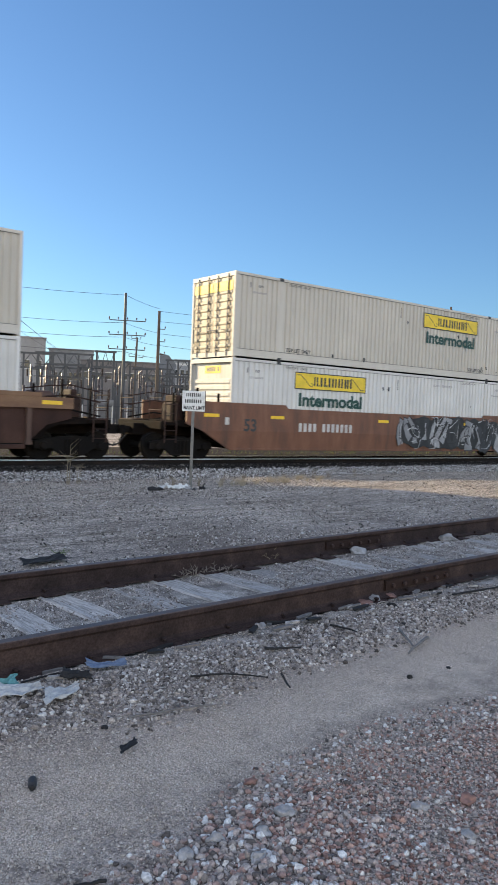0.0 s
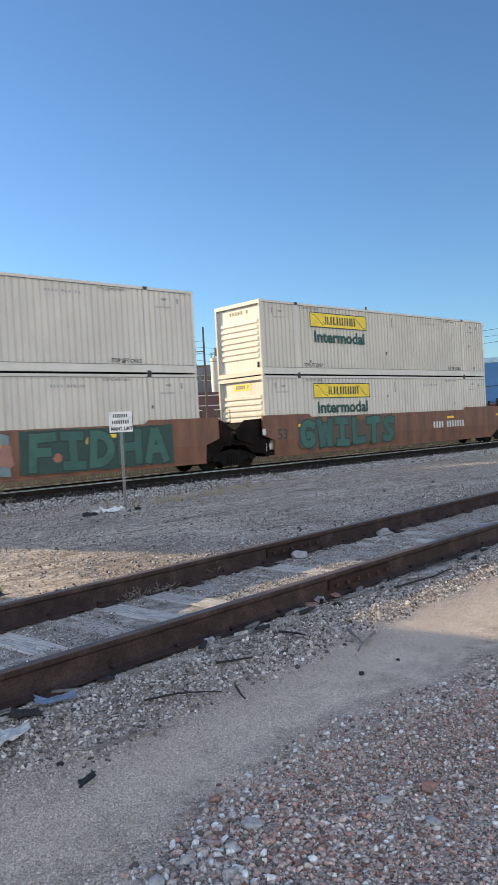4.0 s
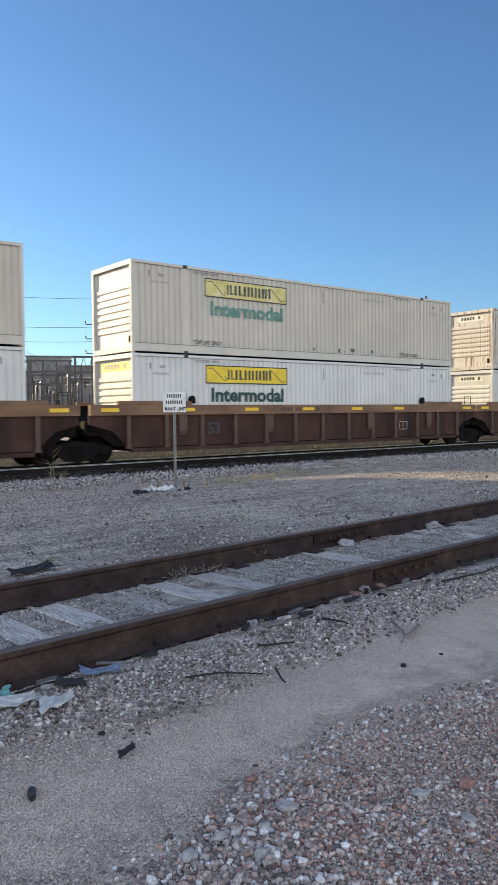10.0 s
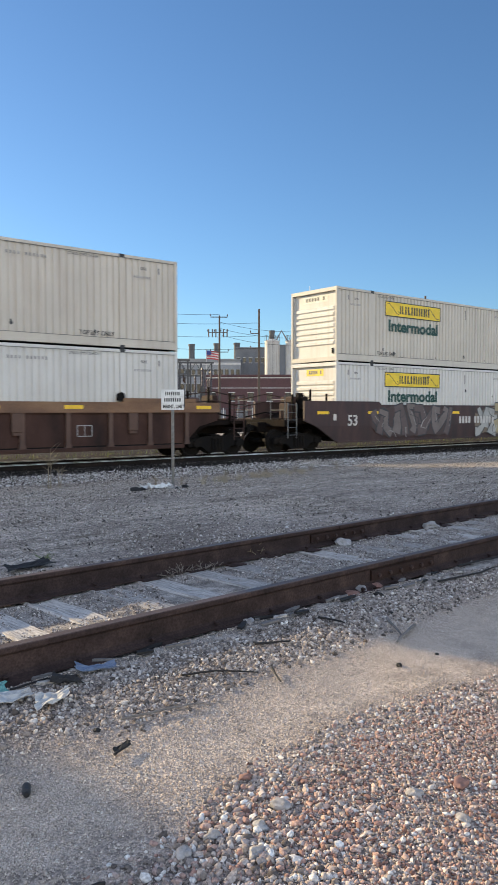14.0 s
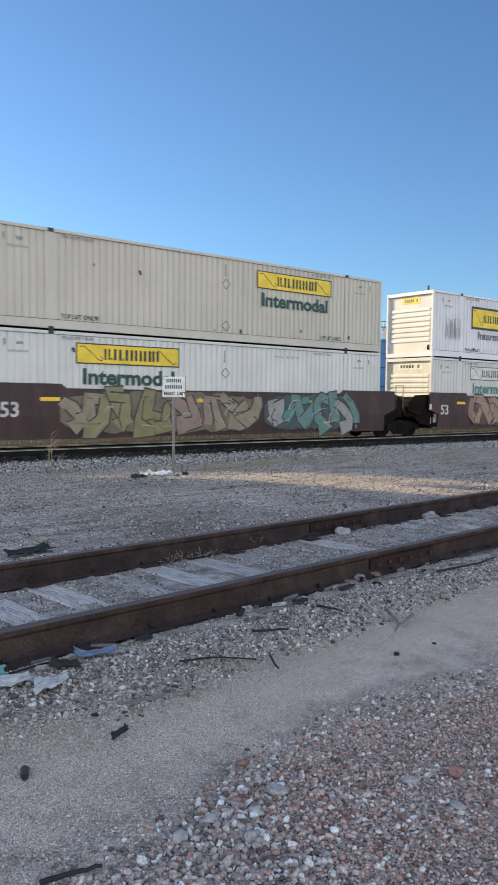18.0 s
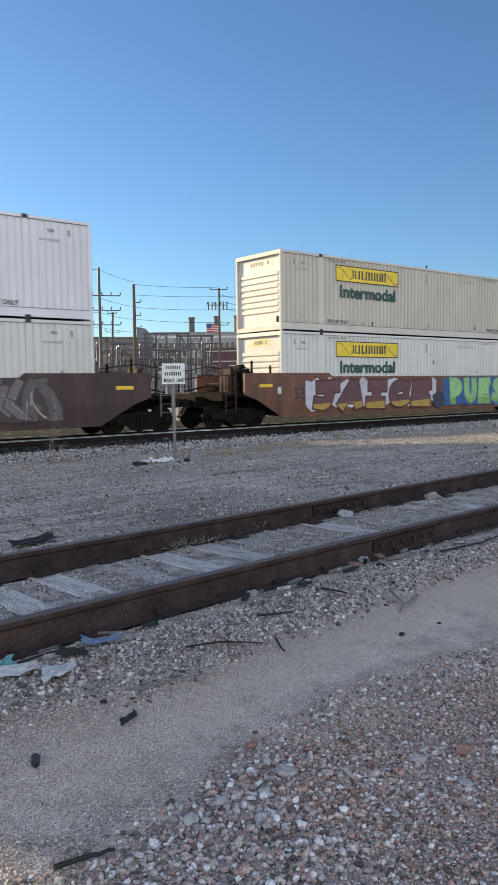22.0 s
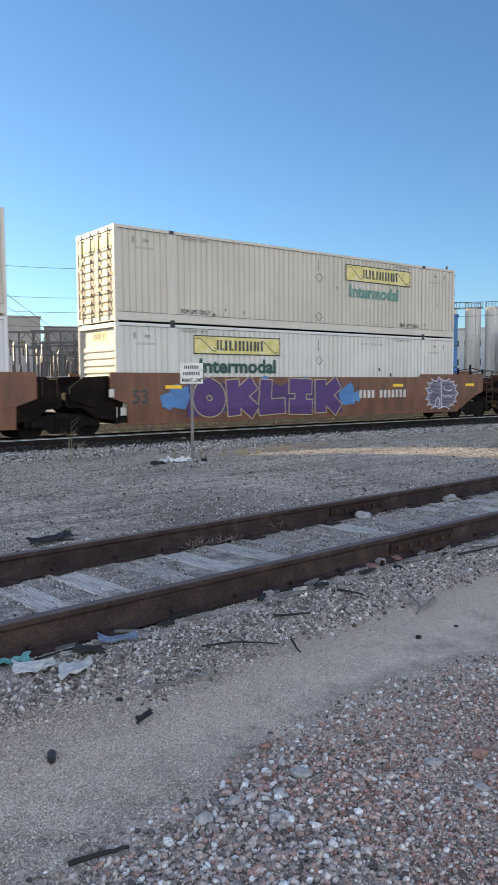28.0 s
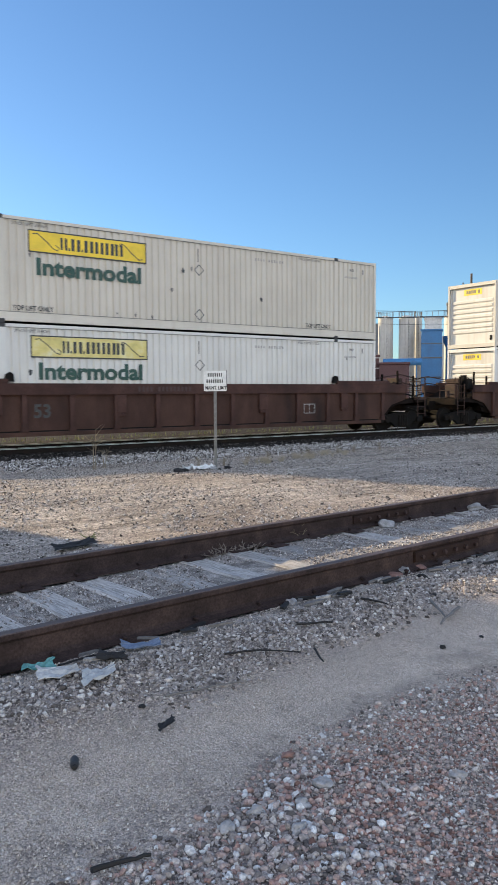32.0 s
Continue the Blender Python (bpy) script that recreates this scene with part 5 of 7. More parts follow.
def sprayed_word(car, words, x0, x1, z0, z1, fills, edge, under, lower=None, jag=0.12, seed=0, blots=(), fat=0.27, rim=0.05, slant=0.0, inner=None, swing=0.05, flare=0.0, cloud=None):
    """A sprayed word of fat outlined strokes, letter by letter in its own colour, over a cloud. lower: the colour of the letters' feet; inner: of the thin
    shine lines; flare: how much wider the strokes grow to one end; blots: (x, z, radius, colour) beside it."""
    rng = random.Random(seed)
    y = -1.4945
    a0, a1, b0, b1 = cloud or (x0, x1, z0, z1)
    piece = part("graffiti", Geo().prism(ragged(a0, a1, b0, b1, rng, jag), -0.0008, 0.0008).mesh("graffiti", spray(under)), car, "sprayed graffiti word in fat letters", (0, y, 0))
    cell, high, k = (x1 - x0) / len(words), z1 - z0, 0
    for i, ch in enumerate(words):
        pen = fat * min(cell, high * 0.95)
        mx, mz = pen * 0.62 + rim, pen * 0.52 + rim
        cx, cz = x0 + cell * i, z0 + rng.uniform(-swing, swing) * 0.3
        tip = rng.uniform(-swing, swing) + slant

        def at(p):
            u, v = p
            return (cx + mx * 0.7 + u * (cell - 1.4 * mx) + (v - 0.5) * tip * high, min(z1 - mz, max(z0 + mz, cz + mz + v * (high - 2 * mz))))
        lines = []
        for stroke in GLYPHS[ch]:
            pts = [at(p) for p in stroke]
            fine = [pts[0]]
            for p, q in zip(pts, pts[1:]):
                fine += [(p[0] + (q[0] - p[0]) * m / 3, p[1] + (q[1] - p[1]) * m / 3) for m in (1, 2, 3)]
            if len(pts) > 2:
                for _ in range(2):
                    fine = [fine[0]] + [((a[0] + 2 * b[0] + c[0]) / 4, (a[1] + 2 * b[1] + c[1]) / 4) for a, b, c in zip(fine, fine[1:], fine[2:])] + [fine[-1]]
            lines.append(fine)
        grown = []
        for fine in lines:
            d = [Vector((q[0] - p[0], q[1] - p[1])).normalized() for p, q in ((fine[0], fine[1]), (fine[-2], fine[-1]))]
            grown.append([tuple(Vector(fine[0]) - d[0] * pen * 0.42)] + fine[1:-1] + [tuple(Vector(fine[-1]) + d[1] * pen * 0.42)])
        for name, wide, rgb, base in (("paint_outline", pen + 2 * rim, edge, 0.0), ("paint_fill", pen, fills[i % len(fills)], 0.006)):
            g = Geo()
            for fine in grown:
                k += 1
                far = fine if name == "paint_fill" else [tuple(Vector(fine[0]) - (Vector(fine[1]) - Vector(fine[0])).normalized() * rim)] + fine[1:-1] + [tuple(Vector(fine[-1]) + (Vector(fine[-1]) - Vector(fine[-2])).normalized() * rim)]
                g.add(*strip(far, wide, -base - 0.00004 * k, flare))
            me = g.mesh(name, spray(rgb), fix=False)
            part(name, me, piece, "", (0, -0.0022, 0))
            if lower and name == "paint_fill":
                bm = bmesh.new()
                bm.from_mesh(me)
                bmesh.ops.bisect_plane(bm, geom=bm.verts[:] + bm.edges[:] + bm.faces[:], plane_co=(cx + cell * 0.5, 0, z0 + high * 0.27), plane_no=(-0.06, 0, 1), clear_outer=True)
                foot = bpy.data.meshes.new("paint_foot")
                bm.to_mesh(foot)
                bm.free()
                foot.materials.append(spray(lower))
                part("paint_foot", foot, piece, "", (0, -0.0028, 0))
        if inner:
            g = Geo()
            for fine in lines:
                k += 1
                g.add(*strip([(a - pen * 0.2, b + pen * 0.16) for a, b in fine], 0.028, -0.008 - 0.00004 * k))
            part("paint_line", g.mesh("paint_line", spray(inner), fix=False), piece, "", (0, -0.0034, 0))
    for n, (bx, bz, r, rgb) in enumerate(blots):
        ring = [(math.cos(6.283 * j / 16) * r * rng.uniform(0.6, 1.15), math.sin(6.283 * j / 16) * r * rng.uniform(0.6, 1.15)) for j in range(16)]
        part("paint_blot", Geo().prism(ring, -0.0002, 0.0002).mesh("paint_blot", spray(rgb)), piece, "", (bx, -0.0013 - 0.0001 * n, bz))


def spiky_tag(car, x0, x1, z0, z1):
    """A round sprayed tag with a thorny edge: hatched violet grey inside a silver outline, split by a silver bar."""
    rng = random.Random(16)
    cx, cz, rx, rz = (x0 + x1) / 2, (z0 + z1) / 2, (x1 - x0) / 2, (z1 - z0) / 2

    def rim(a, k):
        c, q = math.cos(a), math.sin(a)
        return (cx + rx * k * math.copysign(abs(c) ** 0.7, c), cz + rz * k * math.copysign(abs(q) ** 0.7, q))
    ring = []
    for i in range(15):
        a = 6.283 * i / 15
        ring.append(rim(a, rng.uniform(0.95, 1.08)))
        ring += [rim(a + 6.283 / 15 * u, rng.uniform(0.80, 0.84)) for u in (0.3, 0.7)]
    piece = part("graffiti", Geo().prism(ring, -0.0008, 0.0008).mesh("graffiti", spray((0.15, 0.135, 0.18))), car, "thorny silver and violet-grey sprayed tag", (0, -1.4945, 0))
    for i in range(16):
        z, left = cz + rz * (-0.72 + 0.092 * i), i % 2
        u0, u1 = (-0.72, -0.12) if left else (0.04, 0.70)
        bend = rng.uniform(-0.05, 0.05)
        line = [(cx + rx * (u0 + (u1 - u0) * k / 4), z + bend * k) for k in range(5)]
        part("paint_hatch", Geo().add(*strip(line, 0.035, -0.0002 * i)).mesh("paint_hatch", spray((0.045, 0.04, 0.055)), fix=False), piece, "", (0, -0.0014, 0))
    bows = [ring + ring[:1], [(cx - rx * 0.02, z0 + 0.1), (cx - rx * 0.06, z1 - 0.12)],
            [(cx + rx * u, cz + rz * v) for u, v in ((0.1, 0.42), (0.2, 0.2), (0.4, 0.16), (0.62, 0.26))],
            [(cx + rx * u, cz + rz * v) for u, v in ((0.02, -0.08), (0.2, -0.22), (0.36, -0.1), (0.52, -0.24), (0.64, -0.08))],
            [(cx + rx * u, cz + rz * v) for u, v in ((-0.42, -0.78), (-0.34, -0.4), (-0.2, -0.2), (-0.12, -0.5), (-0.16, -0.8))],
            [(cx + rx * u, cz + rz * v) for u, v in ((-0.82, 0.1), (-0.66, 0.02), (-0.56, 0.14), (-0.66, 0.24))]]
    for i, line in enumerate(bows):
        part("paint_line", Geo().add(*strip(line, 0.05, -0.0003 * i)).mesh("paint_line", spray((0.50, 0.48, 0.53)), fix=False), piece, "", (0, -0.0055, 0))


def bars_block(car, x0, x1, z0, z1, back, front):
    """A flat colour panel with three plain bars."""
    p = part("graffiti", Geo().box(x0, x1, -0.0008, 0.0008, z0, z1).mesh("graffiti", spray(back)), car, "orange paint panel with brown bars", (0, -1.4945, 0))
    w = (x1 - x0) / 3.6
    for i in range(3):
        a, h = x0 + w * (0.35 + i), z1 - z0
        g = Geo().add(*strip([(a + w * 0.36, z0 + h * 0.15), (a + w * (0.36 if i < 2 else 0.75), z0 + h * 0.72)], 0.22, 0)).add(*strip([(a, z0 + h * 0.76), (a + w * 0.8, z0 + h * 0.76)], 0.2, -0.0003))
        part("paint_fill", g.mesh("paint_fill", spray(front), fix=False), p, "", (0, -0.0022, 0))


def well_car(look_of, left, right, number=10.2):
    """One well unit. left, right: 'coupler', 'joint' (owns the shared truck) or 'guest' (rests on the neighbour's)."""
    paint, words = {"smooth": (TTX_BROWN, "smooth-sided orange-brown well car"), "ribbed": (RIB_BROWN, "ribbed dark brown well car with dusty tan sill"),
                    "plain": (RIB_BROWN, "ribbed dark brown well car"), "maroon": (MAROON, "smooth dark maroon well car")}[look_of]
    car = thing("well_car", f"{words} under stacked containers", "rail car", "cars of the freight train")
    fit = GALV if look_of == "maroon" else GREASY
    a, b = {"coupler": 1.85}.get(left, 0.30), {"coupler": 1.85}.get(right, 0.70)
    if look_of in ("ribbed", "plain"):
        a = b = 1.55
    mid, high = ZF + 1.235, ZF + 1.36
    for flip in (0, 1):
        m = Matrix() if not flip else pose(LEN, 0, 0, 0, 0, 180)
        if look_of in ("smooth", "maroon"):
            part("side_sheet", shared(("sheet", look_of, a, b, flip), lambda: side_sheet(paint, *((b, a) if flip else (a, b)), mid, high)), car, "smooth folded steel side", m)
        else:
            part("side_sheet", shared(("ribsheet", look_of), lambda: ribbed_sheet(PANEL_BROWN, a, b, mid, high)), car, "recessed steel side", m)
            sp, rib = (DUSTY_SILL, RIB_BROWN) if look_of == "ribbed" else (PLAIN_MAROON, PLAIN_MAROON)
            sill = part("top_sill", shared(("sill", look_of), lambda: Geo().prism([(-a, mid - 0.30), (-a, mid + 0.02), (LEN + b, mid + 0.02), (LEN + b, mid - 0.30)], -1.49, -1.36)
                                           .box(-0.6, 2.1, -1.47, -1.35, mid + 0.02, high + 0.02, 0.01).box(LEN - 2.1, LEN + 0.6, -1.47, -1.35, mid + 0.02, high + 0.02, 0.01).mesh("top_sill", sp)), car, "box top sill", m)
            for i in range(13):
                x = -0.25 + i * (LEN + 0.5) / 12
                part("side_post", shared(("post", rib.name), lambda: post_mesh(rib)), car, "", m @ pose(x, 0, 0))
    part("well_floor", shared("wellfloor", lambda: Geo().box(-0.1, LEN + 0.1, -1.38, 1.38, ZF - 0.16, ZF - 0.06).box(-0.1, 0.5, -1.3, 1.3, ZF - 0.06, ZF).box(LEN - 0.5, LEN + 0.1, -1.3, 1.3, ZF - 0.06, ZF).mesh("well_floor", STEEL_DARK)), car)
    for s, kind, x0 in ((-1, left, 0.0), (1, right, LEN)):
        if kind == "coupler":
            coupler_end(car, s, paint, x0, fit)
        else:
            joint_end(car, s, paint, x0, kind == "joint", fit)
    if look_of in ("ribbed", "plain"):
        hang = shared(("hanger", look_of), lambda: Geo().box(-0.16, 0.16, -1.485, -1.37, mid - 0.86, mid - 0.303, 0.02).box(-0.12, 0.12, -1.47, -1.37, mid - 0.95, mid - 0.863, 0.01).mesh("bracket", RIB_BROWN if look_of == "ribbed" else PLAIN_MAROON))
        for x in (1.75, 5.45, 10.7, LEN - 1.75):
            part("bracket", hang, car, "hanging steel bracket", (x, 0, 0))
        part("lettering", text_mesh("fifty", "53", 0.38, INK, 0.012), car, "stencilled number", (2.80, -1.3725, ZF + 0.30))
        part("stencil_row", bars_mesh("sillnum", 1.9, 0.15, 14, MAROON, 0.55, (4,)), car, "row of dark bars", (6.0, -1.4915, mid - 0.22))
    clamp = shared("clamp", lambda: Geo().prism([(-0.12, 0), (0.12, 0), (0.10, 0.2), (0.02, 0.26), (-0.10, 0.2)], -1.46, -1.34).mesh("guide_post", STEEL_DARK))
    for x in (2.15, LEN - 2.15) if look_of in ("ribbed", "plain") else ():
        part("guide_post", clamp, car, "container guide", (x, 0, high - 0.06))
    yellow = shared("reflector", lambda: Geo().box(-0.30, 0.30, -1.4955, -1.490, 0, 0.11).mesh("reflector", REFLECT))
    z = mid - 0.19 if look_of in ("ribbed",) else ZF + 0.86
    for x in ((-0.9, 1.9, 4.6, 7.3, 9.9, 12.4, LEN + 0.9) if look_of != "plain" else ()):
        if look_of in ("smooth", "maroon") and (x in (4.6, 9.9) or x == -0.9 and left != "coupler" or x > LEN and right != "coupler"):
            continue
        part("reflector", yellow, car, "yellow reflector strip", (x, -0.0012, z))
    if number and look_of in ("smooth", "maroon"):
        part("stencil_row", bars_mesh("carnum", 2.75, 0.30, 12, PALE_INK, 0.62, (4,)), car, "row of pale bars", (number if look_of == "smooth" else 7.6, -1.4975, ZF + 0.44))
    if look_of in ("smooth", "maroon"):
        part("lettering", text_mesh("fifty", "53", 0.42, INK if look_of == "smooth" else PALE_INK, 0.012), car, "stencilled number", (0.42, -1.4975, ZF + 0.20 + 0.22))
        part("data_plate", shared("plate", lambda: Geo().box(0, 0.16, -1.498, -1.492, 0, 0.24).mesh("data_plate", PALE_INK)), car, "pale data plate", (-0.35, 0, ZF + 0.62))
    else:
        part("data_plate", shared("grid", lambda: Geo().box(0, 0.5, -1.376, -1.372, 0, 0.025).box(0, 0.5, -1.376, -1.372, 0.315, 0.34).box(0, 0.025, -1.376, -1.372, 0.025, 0.315).box(0.475, 0.5, -1.376, -1.372, 0.025, 0.315).box(0.24, 0.26, -1.376, -1.372, 0.025, 0.315).mesh("data_plate", INK_FAINT)), car, "stencilled data box", (LEN - 3.6, 0, ZF + 0.22))
    return car


# Train positions: metres along the line at t = 0, and the way gone by time t.
UNITS = dict(A=-23.515, B=-0.083, C=19.361, D=38.701, E=62.261, F=81.849, G=101.208, H=124.671, I=144.077, J=163.546, K=187.133, L=206.58, M=226.005, N=249.366, O=272.799)


def gone(t):
    u = t / 32
    return 14.953 - 268.8247 * u - 18.3647 * u ** 2 + 23.2253 * u ** 3 + 17.7458 * u ** 4 - 13.6028 * u ** 5


MOVERS = []


def place(ob, unit, z):
    ob.matrix_world = pose(UNITS[unit] + gone(0), YC, z)
    MOVERS.append((ob, unit, z))
    return ob


# unit: car look, left end, right end; upper box: paint, end, logo side, logo style, small logo; lower box the same
TRAIN = {
    "A": ("ribbed", "joint", "coupler", (CREAM, "front", "L", "yellow", "yellow"), (WHITE, "front", "L", "yellow", "yellow")),
    "B": ("smooth", "coupler", "joint", (CREAM, "door", "R", "yellow", "yellow"), (WHITE, "front", "L", "yellow", "yellow")),
    "C": ("smooth", "guest", "joint", (CREAM, "front", "L", "yellow", "yellow"), (CREAM, "front", "L", "yellow", "yellow")),
    "D": ("smooth", "guest", "coupler", (CREAM, "front", "L", "yellow", "bare"), (CREAM, "front", "L", "yellow", "yellow")),
    "E": ("ribbed", "coupler", "joint", (RUSTY, "front", "L", "bare", "bare"), (WHITE, "front", "L", "yellow", "yellow")),
    "F": ("ribbed", "guest", "joint", (CREAM, "front", "L", "faded", "bare"), (WHITE, "front", "L", "yellow", "wide")),
    "G": ("ribbed", "guest", "coupler", (STREAKED, "front", "L", "faded", "bare"), (WHITE, "front", "L", "pale", "bare")),
    "H": ("maroon", "coupler", "joint", (CREAM, "front", "L", "yellow", "bare"), (WHITE, "front", "L", "yellow", "yellow")),
    "I": ("maroon", "guest", "joint", (CREAM, "door", "R", "yellow", "yellow"), (WHITE, "front", "L", "yellow", "yellow")),
    "J": ("maroon", "guest", "coupler", (FRESH, "front", "L", "boxed", "yellow"), (WHITE, "front", "L", "ghost", "bare")),
    "K": ("smooth", "coupler", "joint", (CREAM, "front", "L", "yellow", "bare"), (WHITE, "front", "L", "yellow", "faded")),
    "L": ("smooth", "guest", "joint", (CREAM, "front", "L", "yellow", "wide"), (FRESH, "front", "L", "boxed", "yellow")),
    "M": ("smooth", "guest", "coupler", (CREAM, "door", "R", "faded", "yellow"), (WHITE, "front", "L", "pale", "faded")),
    "N": ("plain", "coupler", "coupler", (CREAM, "front", "L", "yellow", "yellow"), (WHITE, "front", "L", "pale", "faded")),
    "O": ("plain", "coupler", "coupler", (CREAM, "front", "L", "yellow", "yellow"), (WHITE, "front", "L", "yellow", "yellow")),
}
END_PAINT = {("B", 1): DOORRUST, ("M", 1): DOORRUST, ("N", 1): DOORRUST, ("G", 1): STREAKED, ("E", 1): END_CREAM}
SILVER, INKY = (0.50, 0.50, 0.50), (0.03, 0.03, 0.035)
for unit, (kind, le, ri, upper, lower) in TRAIN.items():
    car = place(well_car(kind, le, ri, {"B": 2.9, "C": 0, "I": 0, "K": 0, "L": 0, "D": 10.9}.get(unit, 10.2)), unit, 0)
    for level, (paint, end, side, style, small) in ((0, lower), (1, upper)):
        place(container(level, paint, end, side, style, small, END_PAINT.get((unit, level)), unit in "IMNE", ord(unit) * 2 + level), unit, ZF + level * (HGT + 0.004))
    zl, zh = ZF - 0.16, ZF + 1.2
    if unit == "B":
        graffiti(car, 1, 8.2, 15.6, zl, zh, 7, ((0.22, 0.22, 0.23), INKY, (0.30, 0.30, 0.31), (0.03, 0.03, 0.033)), (0.014, 0.014, 0.016), (0.50, 0.50, 0.50), jag=0.3, strokes=26)
    elif unit == "C":
        sprayed_word(car, "2TCE", 1.6, 8.6, zl + 0.02, zh + 0.02, ((0.22, 0.285, 0.285), (0.11, 0.20, 0.23), (0.40, 0.36, 0.30), (0.03, 0.045, 0.085)), (0.02, 0.035, 0.05), (0.13, 0.20, 0.21), seed=2, fat=0.40, rim=0.035,
                     cloud=(1.0, 9.0, zl, zh + 0.02), blots=((0.9, zl + 0.5, 0.34, (0.30, 0.19, 0.18)), (3.5, zl + 0.75, 0.3, (0.46, 0.27, 0.31)), (5.6, zl + 0.8, 0.3, (0.46, 0.28, 0.32)), (5.1, zh - 0.3, 0.34, (0.44, 0.34, 0.10)),
                                                             (7.4, zl + 0.35, 0.5, (0.03, 0.035, 0.07)), (8.8, zl + 0.7, 0.4, (0.28, 0.13, 0.10)), (8.5, zh - 0.35, 0.3, (0.40, 0.22, 0.14))))
        sprayed_word(car, "FIDHA", 9.5, 14.6, zl + 0.04, zh - 0.02, ((0.028, 0.10, 0.075), (0.022, 0.085, 0.065)), (0.008, 0.026, 0.022), (0.012, 0.045, 0.036), jag=0.05, seed=3, fat=0.26, cloud=(9.3, 14.8, zl + 0.02, zh + 0.02),
                     blots=((11.6, zh - 0.4, 0.14, (0.36, 0.25, 0.06)), (10.5, zl + 0.5, 0.16, (0.30, 0.11, 0.06))))
    elif unit == "D":
        sprayed_word(car, "GWILTS", 1.6, 7.9, zl + 0.06, zh + 0.02, ((0.028, 0.10, 0.078), (0.023, 0.085, 0.066)), (0.009, 0.03, 0.026), (0.075, 0.048, 0.032), seed=4, fat=0.27, jag=0.2)
    elif unit == "H":
        graffiti(car, 5, 1.8, 7.0, zl + 0.05, zh, 4, ((0.10, 0.07, 0.065), (0.15, 0.12, 0.11)), INKY, (0.3, 0.28, 0.26), under=(0.055, 0.03, 0.028))
        graffiti(car, 15, 8.8, 15.4, zl + 0.02, zh, 4, ((0.34, 0.335, 0.315), (0.29, 0.285, 0.27), (0.36, 0.29, 0.17), (0.30, 0.31, 0.30)), INKY, (0.45, 0.42, 0.38), under=(0.16, 0.12, 0.085), strokes=8)
    elif unit == "I":
        graffiti(car, 6, 2.2, 9.6, zl + 0.02, zh, 5, ((0.255, 0.205, 0.135), (0.225, 0.20, 0.095), (0.20, 0.18, 0.08), (0.26, 0.18, 0.14)), INKY, (0.34, 0.30, 0.22), under=(0.15, 0.115, 0.075), strokes=10)
        graffiti(car, 7, 9.9, 14.6, zl + 0.02, zh, 3, ((0.28, 0.27, 0.25), (0.07, 0.20, 0.18), (0.11, 0.20, 0.18)), INKY, (0.42, 0.36, 0.32), under=(0.05, 0.075, 0.075), strokes=12)
    elif unit == "J":
        graffiti(car, 8, 2.6, 7.2, zl + 0.02, zh, 3, ((0.24, 0.145, 0.10), (0.31, 0.20, 0.14), (0.17, 0.10, 0.085)), (0.03, 0.018, 0.018), (0.45, 0.36, 0.30), under=(0.085, 0.048, 0.042), strokes=10)
        scrape = Geo()
        for i in range(16):
            a = 0.9 + i * 0.07 + 0.03 * math.sin(i * 5)
            scrape.box(a, a + 0.02 + 0.012 * (i % 3), -0.001, 0.001, 0.75 + 0.2 * abs(math.sin(i * 2.3)), 1.3 + 0.5 * abs(math.sin(i * 1.7)))
        part("scrape_marks", scrape.mesh("scrape_marks", INK_FAINT), MOVERS[-1][0], "grey vertical scrape marks", (0, -HW - 0.003, 0))
        graffiti(car, 18, 11.0, 14.8, zl + 0.1, zh, 3, ((0.10, 0.08, 0.08), (0.15, 0.12, 0.12)), INKY, (0.4, 0.37, 0.35), under=(0.06, 0.03, 0.03), strokes=8)
    elif unit == "K":
        sprayed_word(car, "JAICE", 1.35, 8.4, zl + 0.04, zh - 0.04, ((0.125, 0.050, 0.052), (0.105, 0.048, 0.054)), (0.060, 0.012, 0.018), (0.50, 0.48, 0.52), lower=(0.40, 0.25, 0.045), seed=9, fat=0.36, rim=0.06, slant=0.12, jag=0.3, inner=None,
                     cloud=(1.0, 8.7, zl + 0.05, zh + 0.03))
        sprayed_word(car, "PUESR", 9.6, 14.9, zl + 0.06, zh + 0.02, ((0.30, 0.50, 0.20), (0.27, 0.46, 0.19)), (0.05, 0.16, 0.22), (0.025, 0.085, 0.25), lower=(0.21, 0.37, 0.10), seed=10, fat=0.36, rim=0.05, cloud=(9.2, 15.1, zl + 0.04, zh + 0.02),
                     blots=((15.2, zl + 0.5, 0.5, (0.03, 0.035, 0.06)), (8.9, zl + 0.4, 0.45, (0.025, 0.03, 0.05)), (13.2, zl + 0.3, 0.3, (0.05, 0.2, 0.42))))
    elif unit == "L":
        graffiti(car, 11, 0.6, 5.0, zl, zh, 3, ((0.30, 0.30, 0.31), (0.20, 0.20, 0.21), (0.24, 0.13, 0.16)), INKY, SILVER, under=(0.16, 0.15, 0.15))
        bars_block(car, 5.2, 8.7, zl + 0.12, zh - 0.02, (0.36, 0.17, 0.055), (0.17, 0.055, 0.032))
